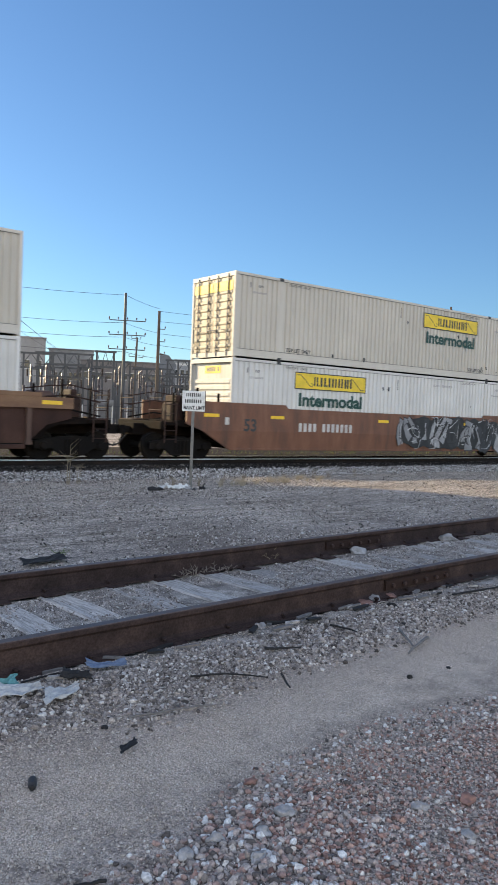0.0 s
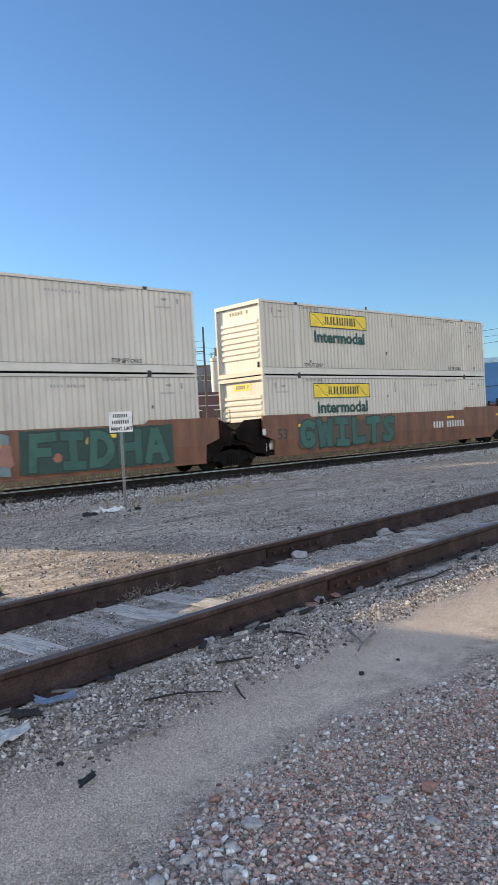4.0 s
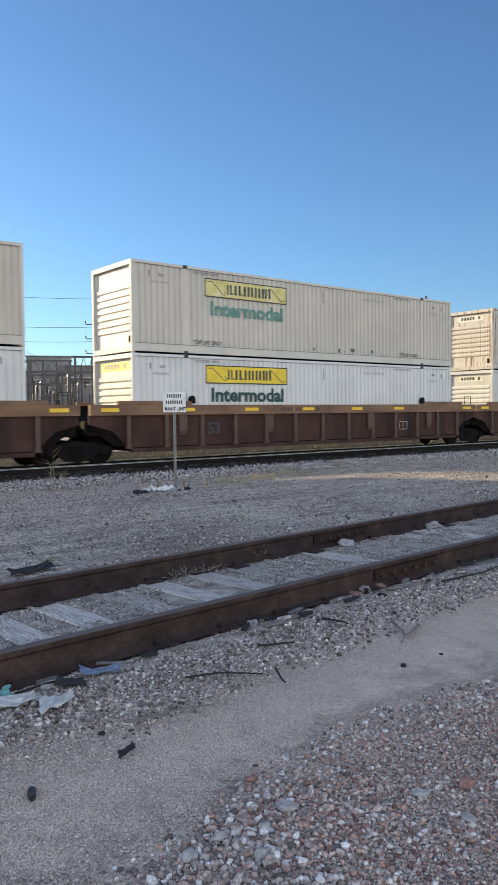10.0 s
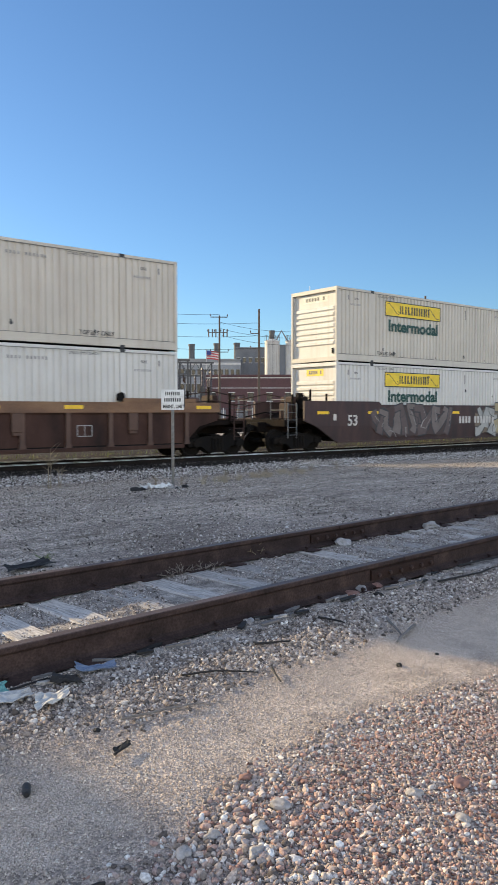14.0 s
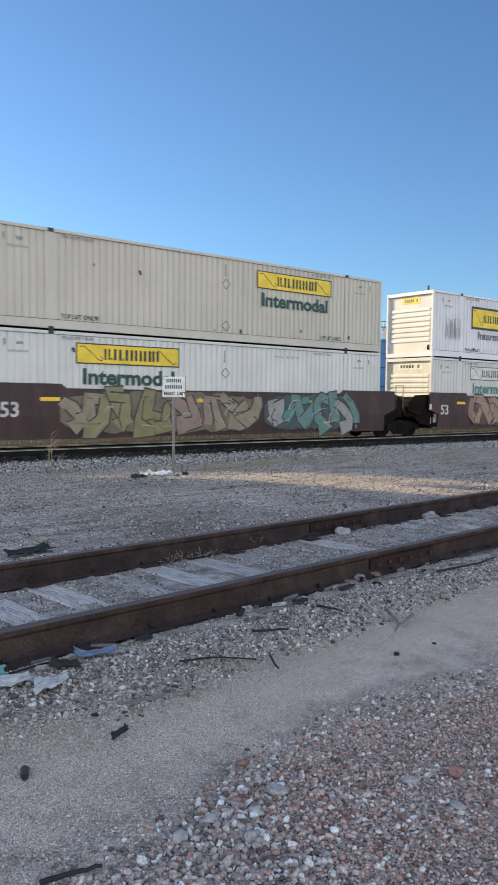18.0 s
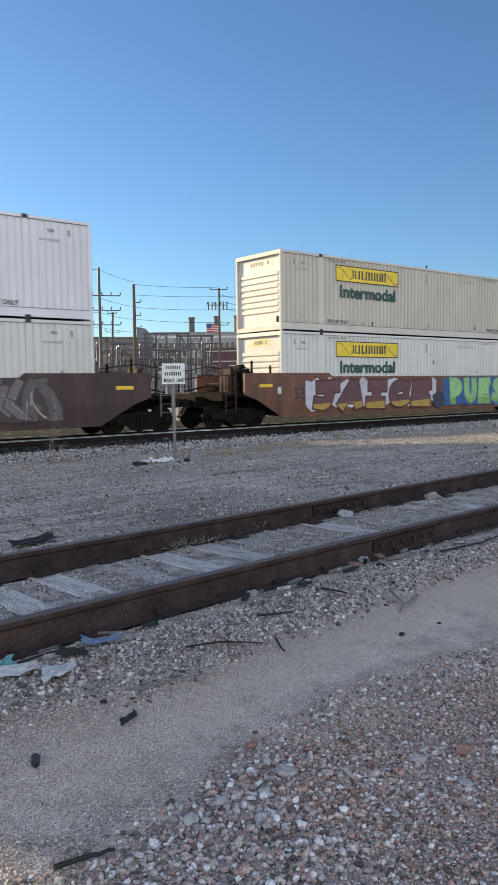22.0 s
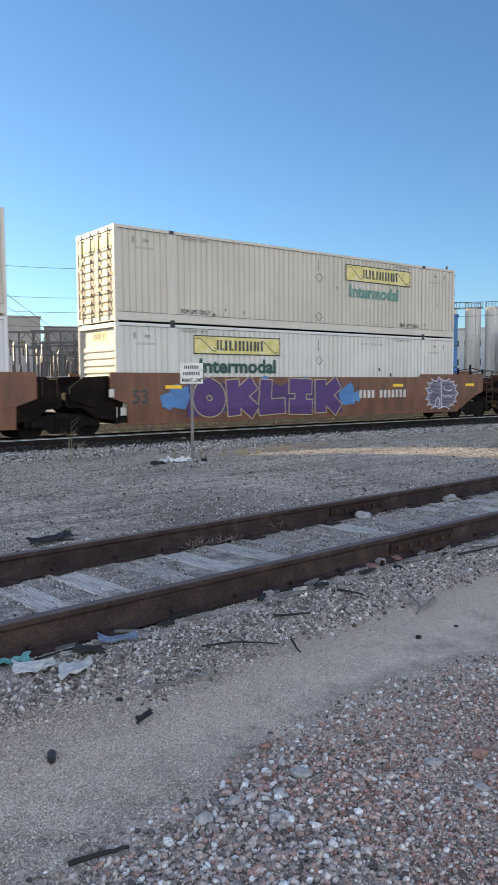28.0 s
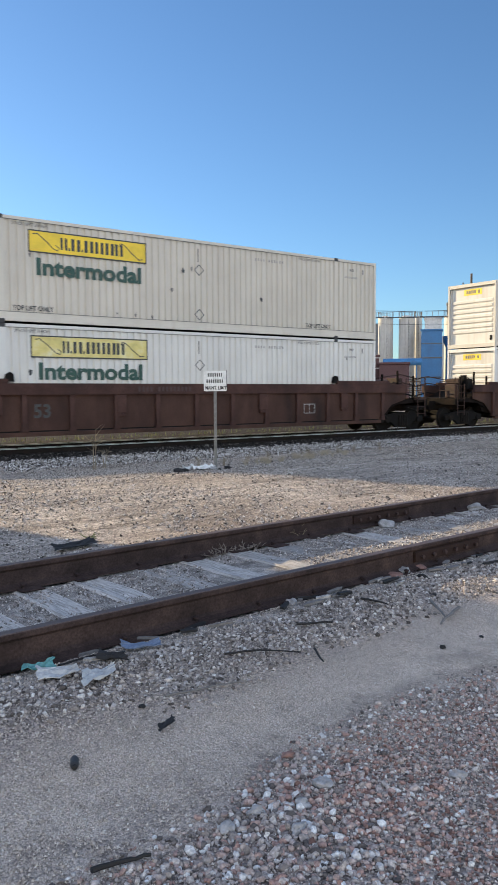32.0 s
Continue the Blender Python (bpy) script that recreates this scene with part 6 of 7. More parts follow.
        sprayed_word(car, "PALM", 9.1, 14.3, zl + 0.02, zh + 0.03, ((0.035, 0.22, 0.33), (0.04, 0.25, 0.30), (0.035, 0.26, 0.24), (0.03, 0.20, 0.32)), (0.56, 0.53, 0.56), (0.42, 0.12, 0.22), lower=(0.03, 0.25, 0.17), seed=13, fat=0.50, rim=0.045, jag=0.35,
                     cloud=(8.8, 14.8, zl + 0.08, zh - 0.10), blots=((8.5, zl + 0.55, 0.34, (0.46, 0.13, 0.23)), (8.9, zl + 0.3, 0.3, (0.30, 0.05, 0.15)), (8.3, zh - 0.35, 0.22, (0.46, 0.18, 0.26)), (14.6, zl + 0.95, 0.30, (0.44, 0.12, 0.22)),
                                                                     (15.0, zl + 0.35, 0.34, (0.40, 0.11, 0.22)), (14.5, zl + 0.3, 0.26, (0.10, 0.04, 0.10)), (15.2, zl + 0.7, 0.2, (0.42, 0.20, 0.28))))
    elif unit == "M":
        sprayed_word(car, "OKLIK", 2.6, 9.2, zl + 0.02, zh + 0.02, ((0.065, 0.022, 0.125), (0.075, 0.026, 0.14)), (0.42, 0.36, 0.20), (0.055, 0.018, 0.105), seed=14, fat=0.40, rim=0.034, jag=0.3, lower=(0.06, 0.016, 0.11), inner=None,
                     cloud=(2.4, 9.3, zl + 0.02, zh), blots=((2.1, zl + 0.75, 0.46, (0.06, 0.17, 0.38)), (1.7, zl + 0.65, 0.3, (0.07, 0.20, 0.42)), (9.6, zl + 0.75, 0.48, (0.06, 0.17, 0.38)), (10.0, zl + 0.65, 0.25, (0.07, 0.20, 0.42)),
                                                             (5.6, zh - 0.25, 0.3, (0.06, 0.18, 0.40)), (7.4, zh - 0.2, 0.26, (0.06, 0.18, 0.40))))
        spiky_tag(car, 14.05, 16.25, zl + 0.04, zh + 0.02)


# ---- the sign ----
def on_ground(x, y, dz=0.0):
    return float(ground_z(np.array(x, float), np.array(y, float))) + dz


SIGN_WHITE = surface("sign_white", (0.74, 0.74, 0.72), rough=0.5, scale=6, wear=0.3)


def limit_sign(x, y):
    z = on_ground(x, y)
    face = math.degrees(math.atan2(-x, y)) + 4
    s = thing("track_limit_sign", "small white lettered sign on a thin steel post", "sign", at=pose(x, y, z, 0, 0, face))
    part("post", Geo().prism([(-0.030, -0.018), (0.030, -0.018), (0.030, 0.018), (0.016, 0.018), (0.016, -0.006), (-0.016, -0.006), (-0.016, 0.018), (-0.030, 0.018)], -0.3, 2.015, axis="z").mesh("post", GALV), s, "galvanised channel post")
    plate = part("plate", Geo().box(-0.235, 0.235, -0.004, 0.004, 0, 0.42, 0.002).mesh("plate", SIGN_WHITE), s, "white plate", (0, -0.026, 1.622))
    part("side_plate", Geo().box(0.239, 0.249, -0.02, 0.22, 0.05, 0.43, 0.002).mesh("side_plate", BLACK), s, "dark edge-on plate", (0, 0, 1.622))
    for w, z0 in ((0.31, 0.30), (0.36, 0.17)):
        part("stencil_row", bars_mesh("sign", w, 0.073, 8, INK, 0.6), plate, "row of black bars", (-w / 2, -0.006, z0))
    part("lettering", text_mesh("limit", "MAINT. LIMIT", 0.070, INK, 0.0035, 0.76), plate, "black words", (-0.205, -0.006, 0.038))
    for z0 in (0.05, 0.37):
        part("bolt", shared("signbolt", lambda: Geo().lathe([(0.012, -0.012), (0.012, 0.0)], axis="y", seg=6).mesh("bolt", GALV)), plate, "", (0, -0.004, z0))


limit_sign(8.55, 13.14)

# ---- things beyond the main line ----
CONCRETE = surface("weathered_concrete", (0.27, 0.26, 0.25), scale=0.4, fine=3, wear=0.25, rough=0.9, stretch=(1, 1, 0.3))
CONCRETE_DARK = surface("dark_grey_cladding", (0.17, 0.175, 0.185), scale=0.3, fine=5, rough=0.8)
SILO_PAINT = surface("pale_silo_paint", (0.52, 0.50, 0.46), dark=(0.30, 0.255, 0.21), light=(0.62, 0.61, 0.57), scale=1.3, fine=2, wear=0.2, bump=0.03, rough=0.6, stretch=(1.5, 1.5, 0.08), spread=0.15)
BLUE_STEEL = surface("blue_steel", (0.035, 0.16, 0.36), scale=0.5, fine=8, rough=0.5)
BLUE_PALE = surface("pale_blue_roof", (0.30, 0.45, 0.55), scale=0.5, rough=0.5)
MAROON_WALL = surface("maroon_cladding", (0.095, 0.044, 0.045), scale=0.4, fine=6, rough=0.7, stretch=(1, 1, 0.4))
STACK_GREY = surface("sooty_grey_steel", (0.095, 0.098, 0.105), scale=0.5, fine=5, rough=0.8)
WHITE_TRIM = surface("white_trim", (0.62, 0.60, 0.57), rough=0.6)
POLE_WOOD = surface("pole_wood", (0.10, 0.078, 0.06), scale=3, rough=0.9, stretch=(4, 4, 0.3))
LATTICE = surface("lattice_steel", (0.075, 0.077, 0.08), rough=0.55, metal=0.4, scale=1.5)
GLASS_DARK = surface("dark_window", (0.02, 0.024, 0.028), rough=0.15, bump=0)
CERAMIC = surface("brown_insulator", (0.10, 0.075, 0.065), rough=0.3, bump=0)
FAR_Z = -0.5


def bearing(az, d, z=FAR_Z):
    return Vector((d * math.sin(radians(az)), d * math.cos(radians(az)), z))


def rise(el, d):
    """Height over the far ground of what stands at that angle over the eye's level."""
    return EYE + d * math.tan(radians(el)) - FAR_Z


def silo(az0, az1, el, d=138, paint=SILO_PAINT, label="tall pale cylindrical silo streaked with rust", cap=True):
    mid, r, h = (az0 + az1) / 2, d * radians(az1 - az0) / 2, rise(el, d)
    s = thing("silo", label, "silo", "silos of the plant", at=pose(*bearing(mid, d)))
    part("shell", Geo().lathe([(r, 0), (r, h * 0.5), (r * 1.008, h * 0.5), (r * 1.008, h * 0.505), (r, h * 0.505), (r, h)], seg=28).mesh("shell", paint, smooth=True), s)
    part("roof", Geo().lathe([(r * 1.02, h), (r * 1.02, h + 0.12), (r * 0.3, h + 0.45)], seg=28).mesh("roof", paint, smooth=True), s)
    if cap:
        g = Geo()
        for i in range(14):
            a = 2 * math.pi * i / 14
            g.tube([(r * math.cos(a), r * math.sin(a), h + 0.1), (r * math.cos(a), r * math.sin(a), h + 1.1)], 0.03, 4)
        g.tube([(r * math.cos(2 * math.pi * i / 28), r * math.sin(2 * math.pi * i / 28), h + 1.1) for i in range(29)], 0.03, 4)
        part("guard_rail", g.mesh("guard_rail", LATTICE), s)
        part("cage_ladder", ladder_mesh(LATTICE, 30, 0.5, h), s, "", (-r * 0.5, -r * 0.9, 0))
    return s


def building(name, label, az0, az1, el, d, paint, deep=14, windows=(), roof=None, bands=()):
    """A plain block whose front runs between two bearings. windows: rows (height share, count, width share, height m)."""
    a, b, h = bearing(az0, d), bearing(az1, d), rise(el, d)
    ln = (b - a).length
    rz = math.degrees(math.atan2(b.y - a.y, b.x - a.x))
    o = thing(name, label, "building", at=pose(*a, 0, 0, rz))
    part("wall", Geo().box(0, ln, 0, deep, 0, h, 0.05).mesh("wall", paint), o)
    part("roof", Geo().box(-0.15, ln + 0.15, -0.15, deep + 0.15, h, h + 0.3, 0.04).mesh("roof", roof or paint), o, "flat roof edge")
    for share, n, wide, tall in windows:
        w = ln / n * wide
        me = Geo().box(0, w, -0.04, 0.06, 0, tall).mesh("window", GLASS_DARK)
        fr = Geo().box(-0.08, w + 0.08, -0.07, 0.02, -0.12, -0.003).box(-0.08, w + 0.08, -0.07, 0.02, tall + 0.003, tall + 0.09).mesh("window_frame", WHITE_TRIM)
        for i in range(n):
            win = part("window", me, o, "", ((i + 0.5) * ln / n - w / 2, 0, h * share))
            part("window_frame", fr, win)
    for share, tall, mat in bands:
        part("trim", Geo().box(-0.02, ln + 0.02, -0.06, 0.0, h * share, h * share + tall).mesh("trim", mat), o, "level trim band")
    return o, ln, h


def chimney(az, el, d, r, paint=STACK_GREY):
    h = rise(el, d)
    c = thing("smokestack", "slim grey steel smokestack over the plant", "smokestack", "smokestacks", at=pose(*bearing(az, d)))
    part("shaft", Geo().lathe([(r * 1.1, 0), (r, h * 0.6), (r, h)], seg=16).mesh("shaft", paint, smooth=True), c)
    part("rim", Geo().lathe([(r * 1.15, h - 0.5), (r * 1.15, h), (r * 0.8, h), (r * 0.8, h - 0.4)], seg=16).mesh("rim", paint), c)


def pole(az, el, d, arms=(), lean=0.0, r=0.17, paint=POLE_WOOD, label="tall dark wooden utility pole"):
    """arms: (metres below the top, reach to the left, reach to the right)."""
    h = rise(el, d)
    p = thing("utility_pole", label, "utility pole", "poles beyond the line", at=pose(*bearing(az, d), 0, lean, -az))
    part("shaft", Geo().tube([(0, 0, -0.5), (0, 0, h)], r, 10, r * 0.62).mesh("shaft", paint, smooth=True), p)
    for down, a, b in arms:
        arm = part("crossarm", Geo().box(-a, b, -0.04, 0.04, -0.045, 0.045, 0.01).mesh("crossarm", paint), p, "", (0, -0.16, h - down))
        n = max(1, round((a + b) / 0.8))
        for i in range(n + 1):
            x = -a + (a + b) * i / n
            if abs(x) > 0.15:
                part("insulator", shared("insulator", lambda: Geo().lathe([(0.03, 0.07), (0.03, 0.12), (0.09, 0.14), (0.05, 0.2), (0.08, 0.24), (0.04, 0.32)], seg=8).mesh("insulator", CERAMIC)), arm, "", (x, 0, 0))
    return p, h


def wire(a, b, sag, r=0.018):
    a, b = Vector(a), Vector(b)
    pts = [a.lerp(b, i / 14) - Vector((0, 0, sag * 4 * (i / 14) * (1 - i / 14))) for i in range(15)]
    w = thing("overhead_wire", "thin dark overhead wire between poles", "wire", "overhead wires", mesh=Geo().tube(pts, r, 4).mesh("overhead_wire", BLACK))
    return w


def plant():
    building("factory_block", "plain grey concrete factory block", 17.0, 22.05, 4.9, 140, CONCRETE, windows=((0.62, 6, 0.35, 1.4),))
    building("office_block", "low grey plant building behind the substation", 22.3, 25.5, 4.2, 155, CONCRETE, windows=((0.55, 9, 0.6, 1.5), (0.25, 9, 0.6, 1.5)))
    building("brown_shed", "dull brown-grey shed behind the substation", 24.6, 30.4, 3.5, 150, surface("brown_grey_cladding", (0.17, 0.15, 0.14), scale=0.4, fine=6), windows=((0.7, 10, 0.7, 1.2),))
    g, ln, h = building("gabled_hall", "dark grey hall with a sloping roof", 30.4, 31.6, 3.5, 160, CONCRETE_DARK)
    part("roof_slope", Geo().prism([(0, h + 0.3), (0, h + 2.4), (ln * 0.55, h + 2.0), (ln, h + 0.3)], 0, 12).mesh("roof_slope", CONCRETE_DARK), g)
    building("long_factory", "long grey factory with rows of windows", 31.5, 38.2, 3.85, 180, surface("grey_cladding", (0.29, 0.295, 0.30), scale=0.3, fine=5), windows=((0.75, 16, 0.6, 1.3), (0.45, 16, 0.7, 2.0)), bands=((0.92, 0.5, WHITE_TRIM),))
    building("tall_factory", "taller grey factory wing", 37.8, 40.1, 4.72, 182, CONCRETE_DARK, windows=((0.8, 5, 0.5, 1.2),))
    building("grey_mill", "dark grey mill building behind the silos", 40.9, 46.2, 4.9, 170, CONCRETE_DARK)
    m, ln, h = building("maroon_warehouse", "long maroon warehouse with pale trim lines", 35.4, 45.4, 2.58, 105, MAROON_WALL, windows=((0.5, 7, 0.3, 1.1),), bands=((0.97, 0.12, WHITE_TRIM), (0.76, 0.10, WHITE_TRIM)))
    for i in range(6):
        part("loading_door", Geo().box(0, 1.6, -0.05, 0.05, 0, 2.1, 0.02).mesh("loading_door", CONCRETE_DARK), m, "grey door", (1.5 + i * ln / 6, 0, 0))
    building("low_annex", "low maroon lean-to beside the silos", 45.4, 47.6, 2.0, 104, MAROON_WALL)
    b, ln, h = building("blue_warehouse", "bright blue corrugated steel warehouse", 56.6, 63.5, 3.64, 130, BLUE_STEEL, deep=30, roof=BLUE_PALE, bands=((0.62, 0.12, GLASS_DARK), (0.30, 0.12, GLASS_DARK)))
    part("roof_slope", Geo().prism([(-0.3, h + 0.3), (ln + 0.3, h + 0.3), (ln + 0.3, h + 0.9), (-0.3, h + 0.9)], 0.5, 29).mesh("roof_slope", BLUE_PALE), b, "pale blue roof")
    for i in range(40):
        part("rib", shared("bluerib", lambda: Geo().box(-0.06, 0.06, -0.05, 0.0, 0.02, h - 0.02).mesh("rib", BLUE_STEEL)), b, "", (0.2 + i * ln / 40, 0, 0))
    building("pale_plant", "pale grey plant building between silos", 49.2, 56.2, 3.9, 175, surface("pale_cladding", (0.47, 0.47, 0.46), scale=0.3, fine=5), windows=((0.72, 9, 0.5, 1.4), (0.42, 9, 0.5, 1.4)))
    for a, c, e in ((40.03, 41.16, 5.22), (41.61, 42.76, 5.2), (43.14, 44.24, 5.2), (45.31, 46.41, 5.38), (46.82, 47.99, 5.38), (50.08, 51.24, 5.38), (51.66, 52.72, 5.34), (53.30, 54.4, 5.3), (54.7, 55.8, 5.3)):
        silo(a, c, e)
    silo(47.95, 48.5, 5.34, 141)
    for az0, az1, lo, hi, d in ((48.45, 49.95, 0, 4.42, 130), (52.03, 52.80, 0, 4.86, 126)):
        building("blue_hopper_tower", "bright blue steel hopper tower beside pale silos", az0, az1, hi, d, BLUE_STEEL, deep=3, bands=((0.35, 0.15, GLASS_DARK), (0.62, 0.15, GLASS_DARK), (0.82, 0.1, GLASS_DARK)))
    building("white_hopper_top", "white steel housing over a blue tower", 48.7, 49.9, 5.28, 134, WHITE_TRIM, deep=3)
    duct = thing("blue_duct", "thick level blue steel duct between silos", "pipe", at=pose(*bearing(45.69, 126, rise(2.17, 126) + FAR_Z), 0, 0, -47))
    part("pipe", Geo().tube([(0, 0, 0), (6.2, 0, 0)], 0.58, 16).mesh("pipe", BLUE_STEEL, smooth=True), duct)
    for i in range(3):
        part("leg", Geo().box(-0.1, 0.1, -0.1, 0.1, -6.9, -0.5).mesh("leg", BLUE_STEEL), duct, "", (0.6 + i * 2.4, 0, 0))
    cone = thing("blue_cone_hopper", "blue conical hopper under a pale silo", "hopper", at=pose(*bearing(50.66, 134)))
    hh = rise(4.0, 134)
    part("cone", Geo().lathe([(0.3, hh - 3.4), (1.5, hh - 1.0), (1.5, hh)], seg=20).mesh("cone", BLUE_STEEL, smooth=True), cone)
    for s in (-1, 1):
        part("leg", Geo().box(-0.12, 0.12, -0.12, 0.12, 0, hh - 0.6).mesh("leg", BLUE_STEEL), cone, "", (s * 1.4, 0, 0))
    for az, el, d, r in ((34.5, 5.03, 190, 0.75), (36.4, 5.1, 190, 0.75), (37.92, 5.14, 190, 0.75), (40.58, 6.06, 146, 0.5), (43.6, 6.3, 150, 0.55), (50.42, 6.41, 146, 0.45)):
        chimney(az, el, d, r)
    for az in (41.3, 51.5):
        a = bearing(az - 0.45, 138, rise(5.25, 138) + FAR_Z)
        c = bearing(az + 0.45, 138, rise(5.3, 138) + FAR_Z)
        t = thing("arched_pipe", "dark bent pipe over the silo tops", "pipe", "pipes over the silos", mesh=Geo().tube([a, a.lerp(c, 0.5) + Vector((0, 0, 1.9)), c], 0.14, 8).mesh("arched_pipe", CONCRETE_DARK))
    a, c = bearing(44.4, 137, rise(5.45, 137) + FAR_Z), bearing(54.5, 137, rise(5.4, 137) + FAR_Z)
    walkway = thing("silo_walkway", "light steel walkway along the silo tops", "walkway")
    n = 26
    part("deck", Geo().tube([a, c], 0.09, 6).mesh("deck", LATTICE), walkway)
    part("rail", Geo().tube([a + Vector((0, 0, 1.0)), c + Vector((0, 0, 1.0))], 0.04, 6).mesh("rail", LATTICE), walkway)
    for i in range(n):
        q = a.lerp(c, i / (n - 1))
        part("post", shared("walkpost", lambda: Geo().tube([(0, 0, 0), (0, 0, 1.0)], 0.035, 4).mesh("post", LATTICE)), walkway, "", pose(*q))


plant()


def flag():
    h = rise(4.65, 150)
    f = thing("flag", "small striped red and white flag on a thin pole", "flag", at=pose(*bearing(35.6, 150), 0, 0, -36))
    part("pole", Geo().tube([(0, 0, 0), (0, 0, h)], 0.06, 6).mesh("pole", WHITE_TRIM), f)
    red, blue = surface("flag_red", (0.45, 0.05, 0.06)), surface("flag_blue", (0.05, 0.07, 0.25))
    for i in range(7):
        z = h - 0.2 - (i + 1) * 0.24
        vs = [(2.5 * k / 6, 0.12 * math.sin(k * 1.3), z - 0.10 * k * k / 12 + dz) for dz in (0, 0.24) for k in range(7)]
        part("stripe", Geo().add(vs, [(k, k + 1, 8 + k, 7 + k) for k in range(6)]).mesh("stripe", red if i % 2 == 0 else WHITE_TRIM, fix=False), f)
    part("canton", Geo().add([(0, -0.03, h - 0.2), (1.0, -0.15, h - 0.25), (1.0, -0.15, h - 1.1), (0, -0.03, h - 1.04)], [(0, 1, 2, 3)]).mesh("canton", blue, fix=False), f)


flag()


def poles():
    steel = "tall grey steel transmission pole with long side arms"
    p1, h1 = pole(27.72, 8.63, 75, ((2.7, 1.5, 2.0), (4.1, 1.5, 2.0), (5.5, 1.5, 2.0)), r=0.20, paint=LATTICE, label=steel)
    p2, h2 = pole(30.25, 7.45, 85, ((2.0, 0.1, 0.7), (3.4, 0.1, 0.7), (4.8, 0.1, 0.7)), r=0.24)
    pole(28.45, 5.42, 110, ((0.2, 0.8, 0.5), (2.8, 1.0, 1.0), (4.2, 1.0, 1.0)), lean=2.0, r=0.2)
    p4, h4 = pole(36.6, 7.18, 85, ((0.2, 1.0, 0.9), (1.9, 1.3, 0.9), (4.1, 1.0, 1.0)), r=0.15, label="wooden utility pole with crossarms and cutout fuses")
    for x in (-1.2, -0.8, -0.4, 0.45, 0.85):
        part("cutout", shared("cutout", lambda: Geo().tube([(0, 0, -0.55), (0, 0, 0.35)], 0.07, 6).mesh("cutout", CERAMIC)), p4, "dark cutout fuse", (x, -0.3, h4 - 1.9))
    p5, h5 = pole(39.6, 7.66, 80, ((2.6, 0.9, 0.1), (4.2, 0.9, 0.1)), r=0.16)
    pole(43.43, 9.3, 100, ((3.0, 0.4, 0.4),), r=0.07, paint=WHITE_TRIM, label="thin white antenna mast by the plant")
    pole(44.08, 7.42, 85, ((1.5, 0.6, 0.1), (3.0, 0.6, 0.1)), r=0.16)
    pole(44.58, 5.4, 100, (), r=0.07, paint=WHITE_TRIM, label="thin white steel post by the plant")
    pole(51.95, 8.4, 80, ((1.2, 0.8, 0.8), (3.0, 0.8, 0.8), (4.4, 0.8, 0.8)), r=0.17)
    for z, s in ((12.6, 0.6), (9.9, 0.8), (8.5, 0.8), (7.1, 0.8)):
        wire(bearing(8, 82, z + 2.2), bearing(27.72, 75, z), s)
        wire(bearing(27.72, 75, z), bearing(30.25, 85, z + 0.2), 0.1)
    wire(bearing(30.25, 85, h2 + FAR_Z), bearing(36.6, 85, h4 + FAR_Z + 0.1), 0.15)
    for down, s in ((1.15, 0.2), (2.5, 0.25), (3.8, 0.3)):
        wire(bearing(30.25, 85, h2 + FAR_Z - down), bearing(39.6, 80, h5 + FAR_Z - down - 0.3), s)
    for z, s in ((10.4, 0.5), (9.7, 0.5), (9.0, 0.6)):
        wire(bearing(36.6, 85, z + 1.0), bearing(44.08, 85, z), s)
        wire(bearing(44.08, 85, z), bearing(62, 90, z + 0.6), s)
    for a, z0, z1 in ((24.8, 13.0, 6.0), (25.6, 12.5, 5.5), (26.2, 10.5, 5.0)):
        wire(bearing(16, 80, z0 + 2), bearing(a, 95, z1), 0.3)


poles()


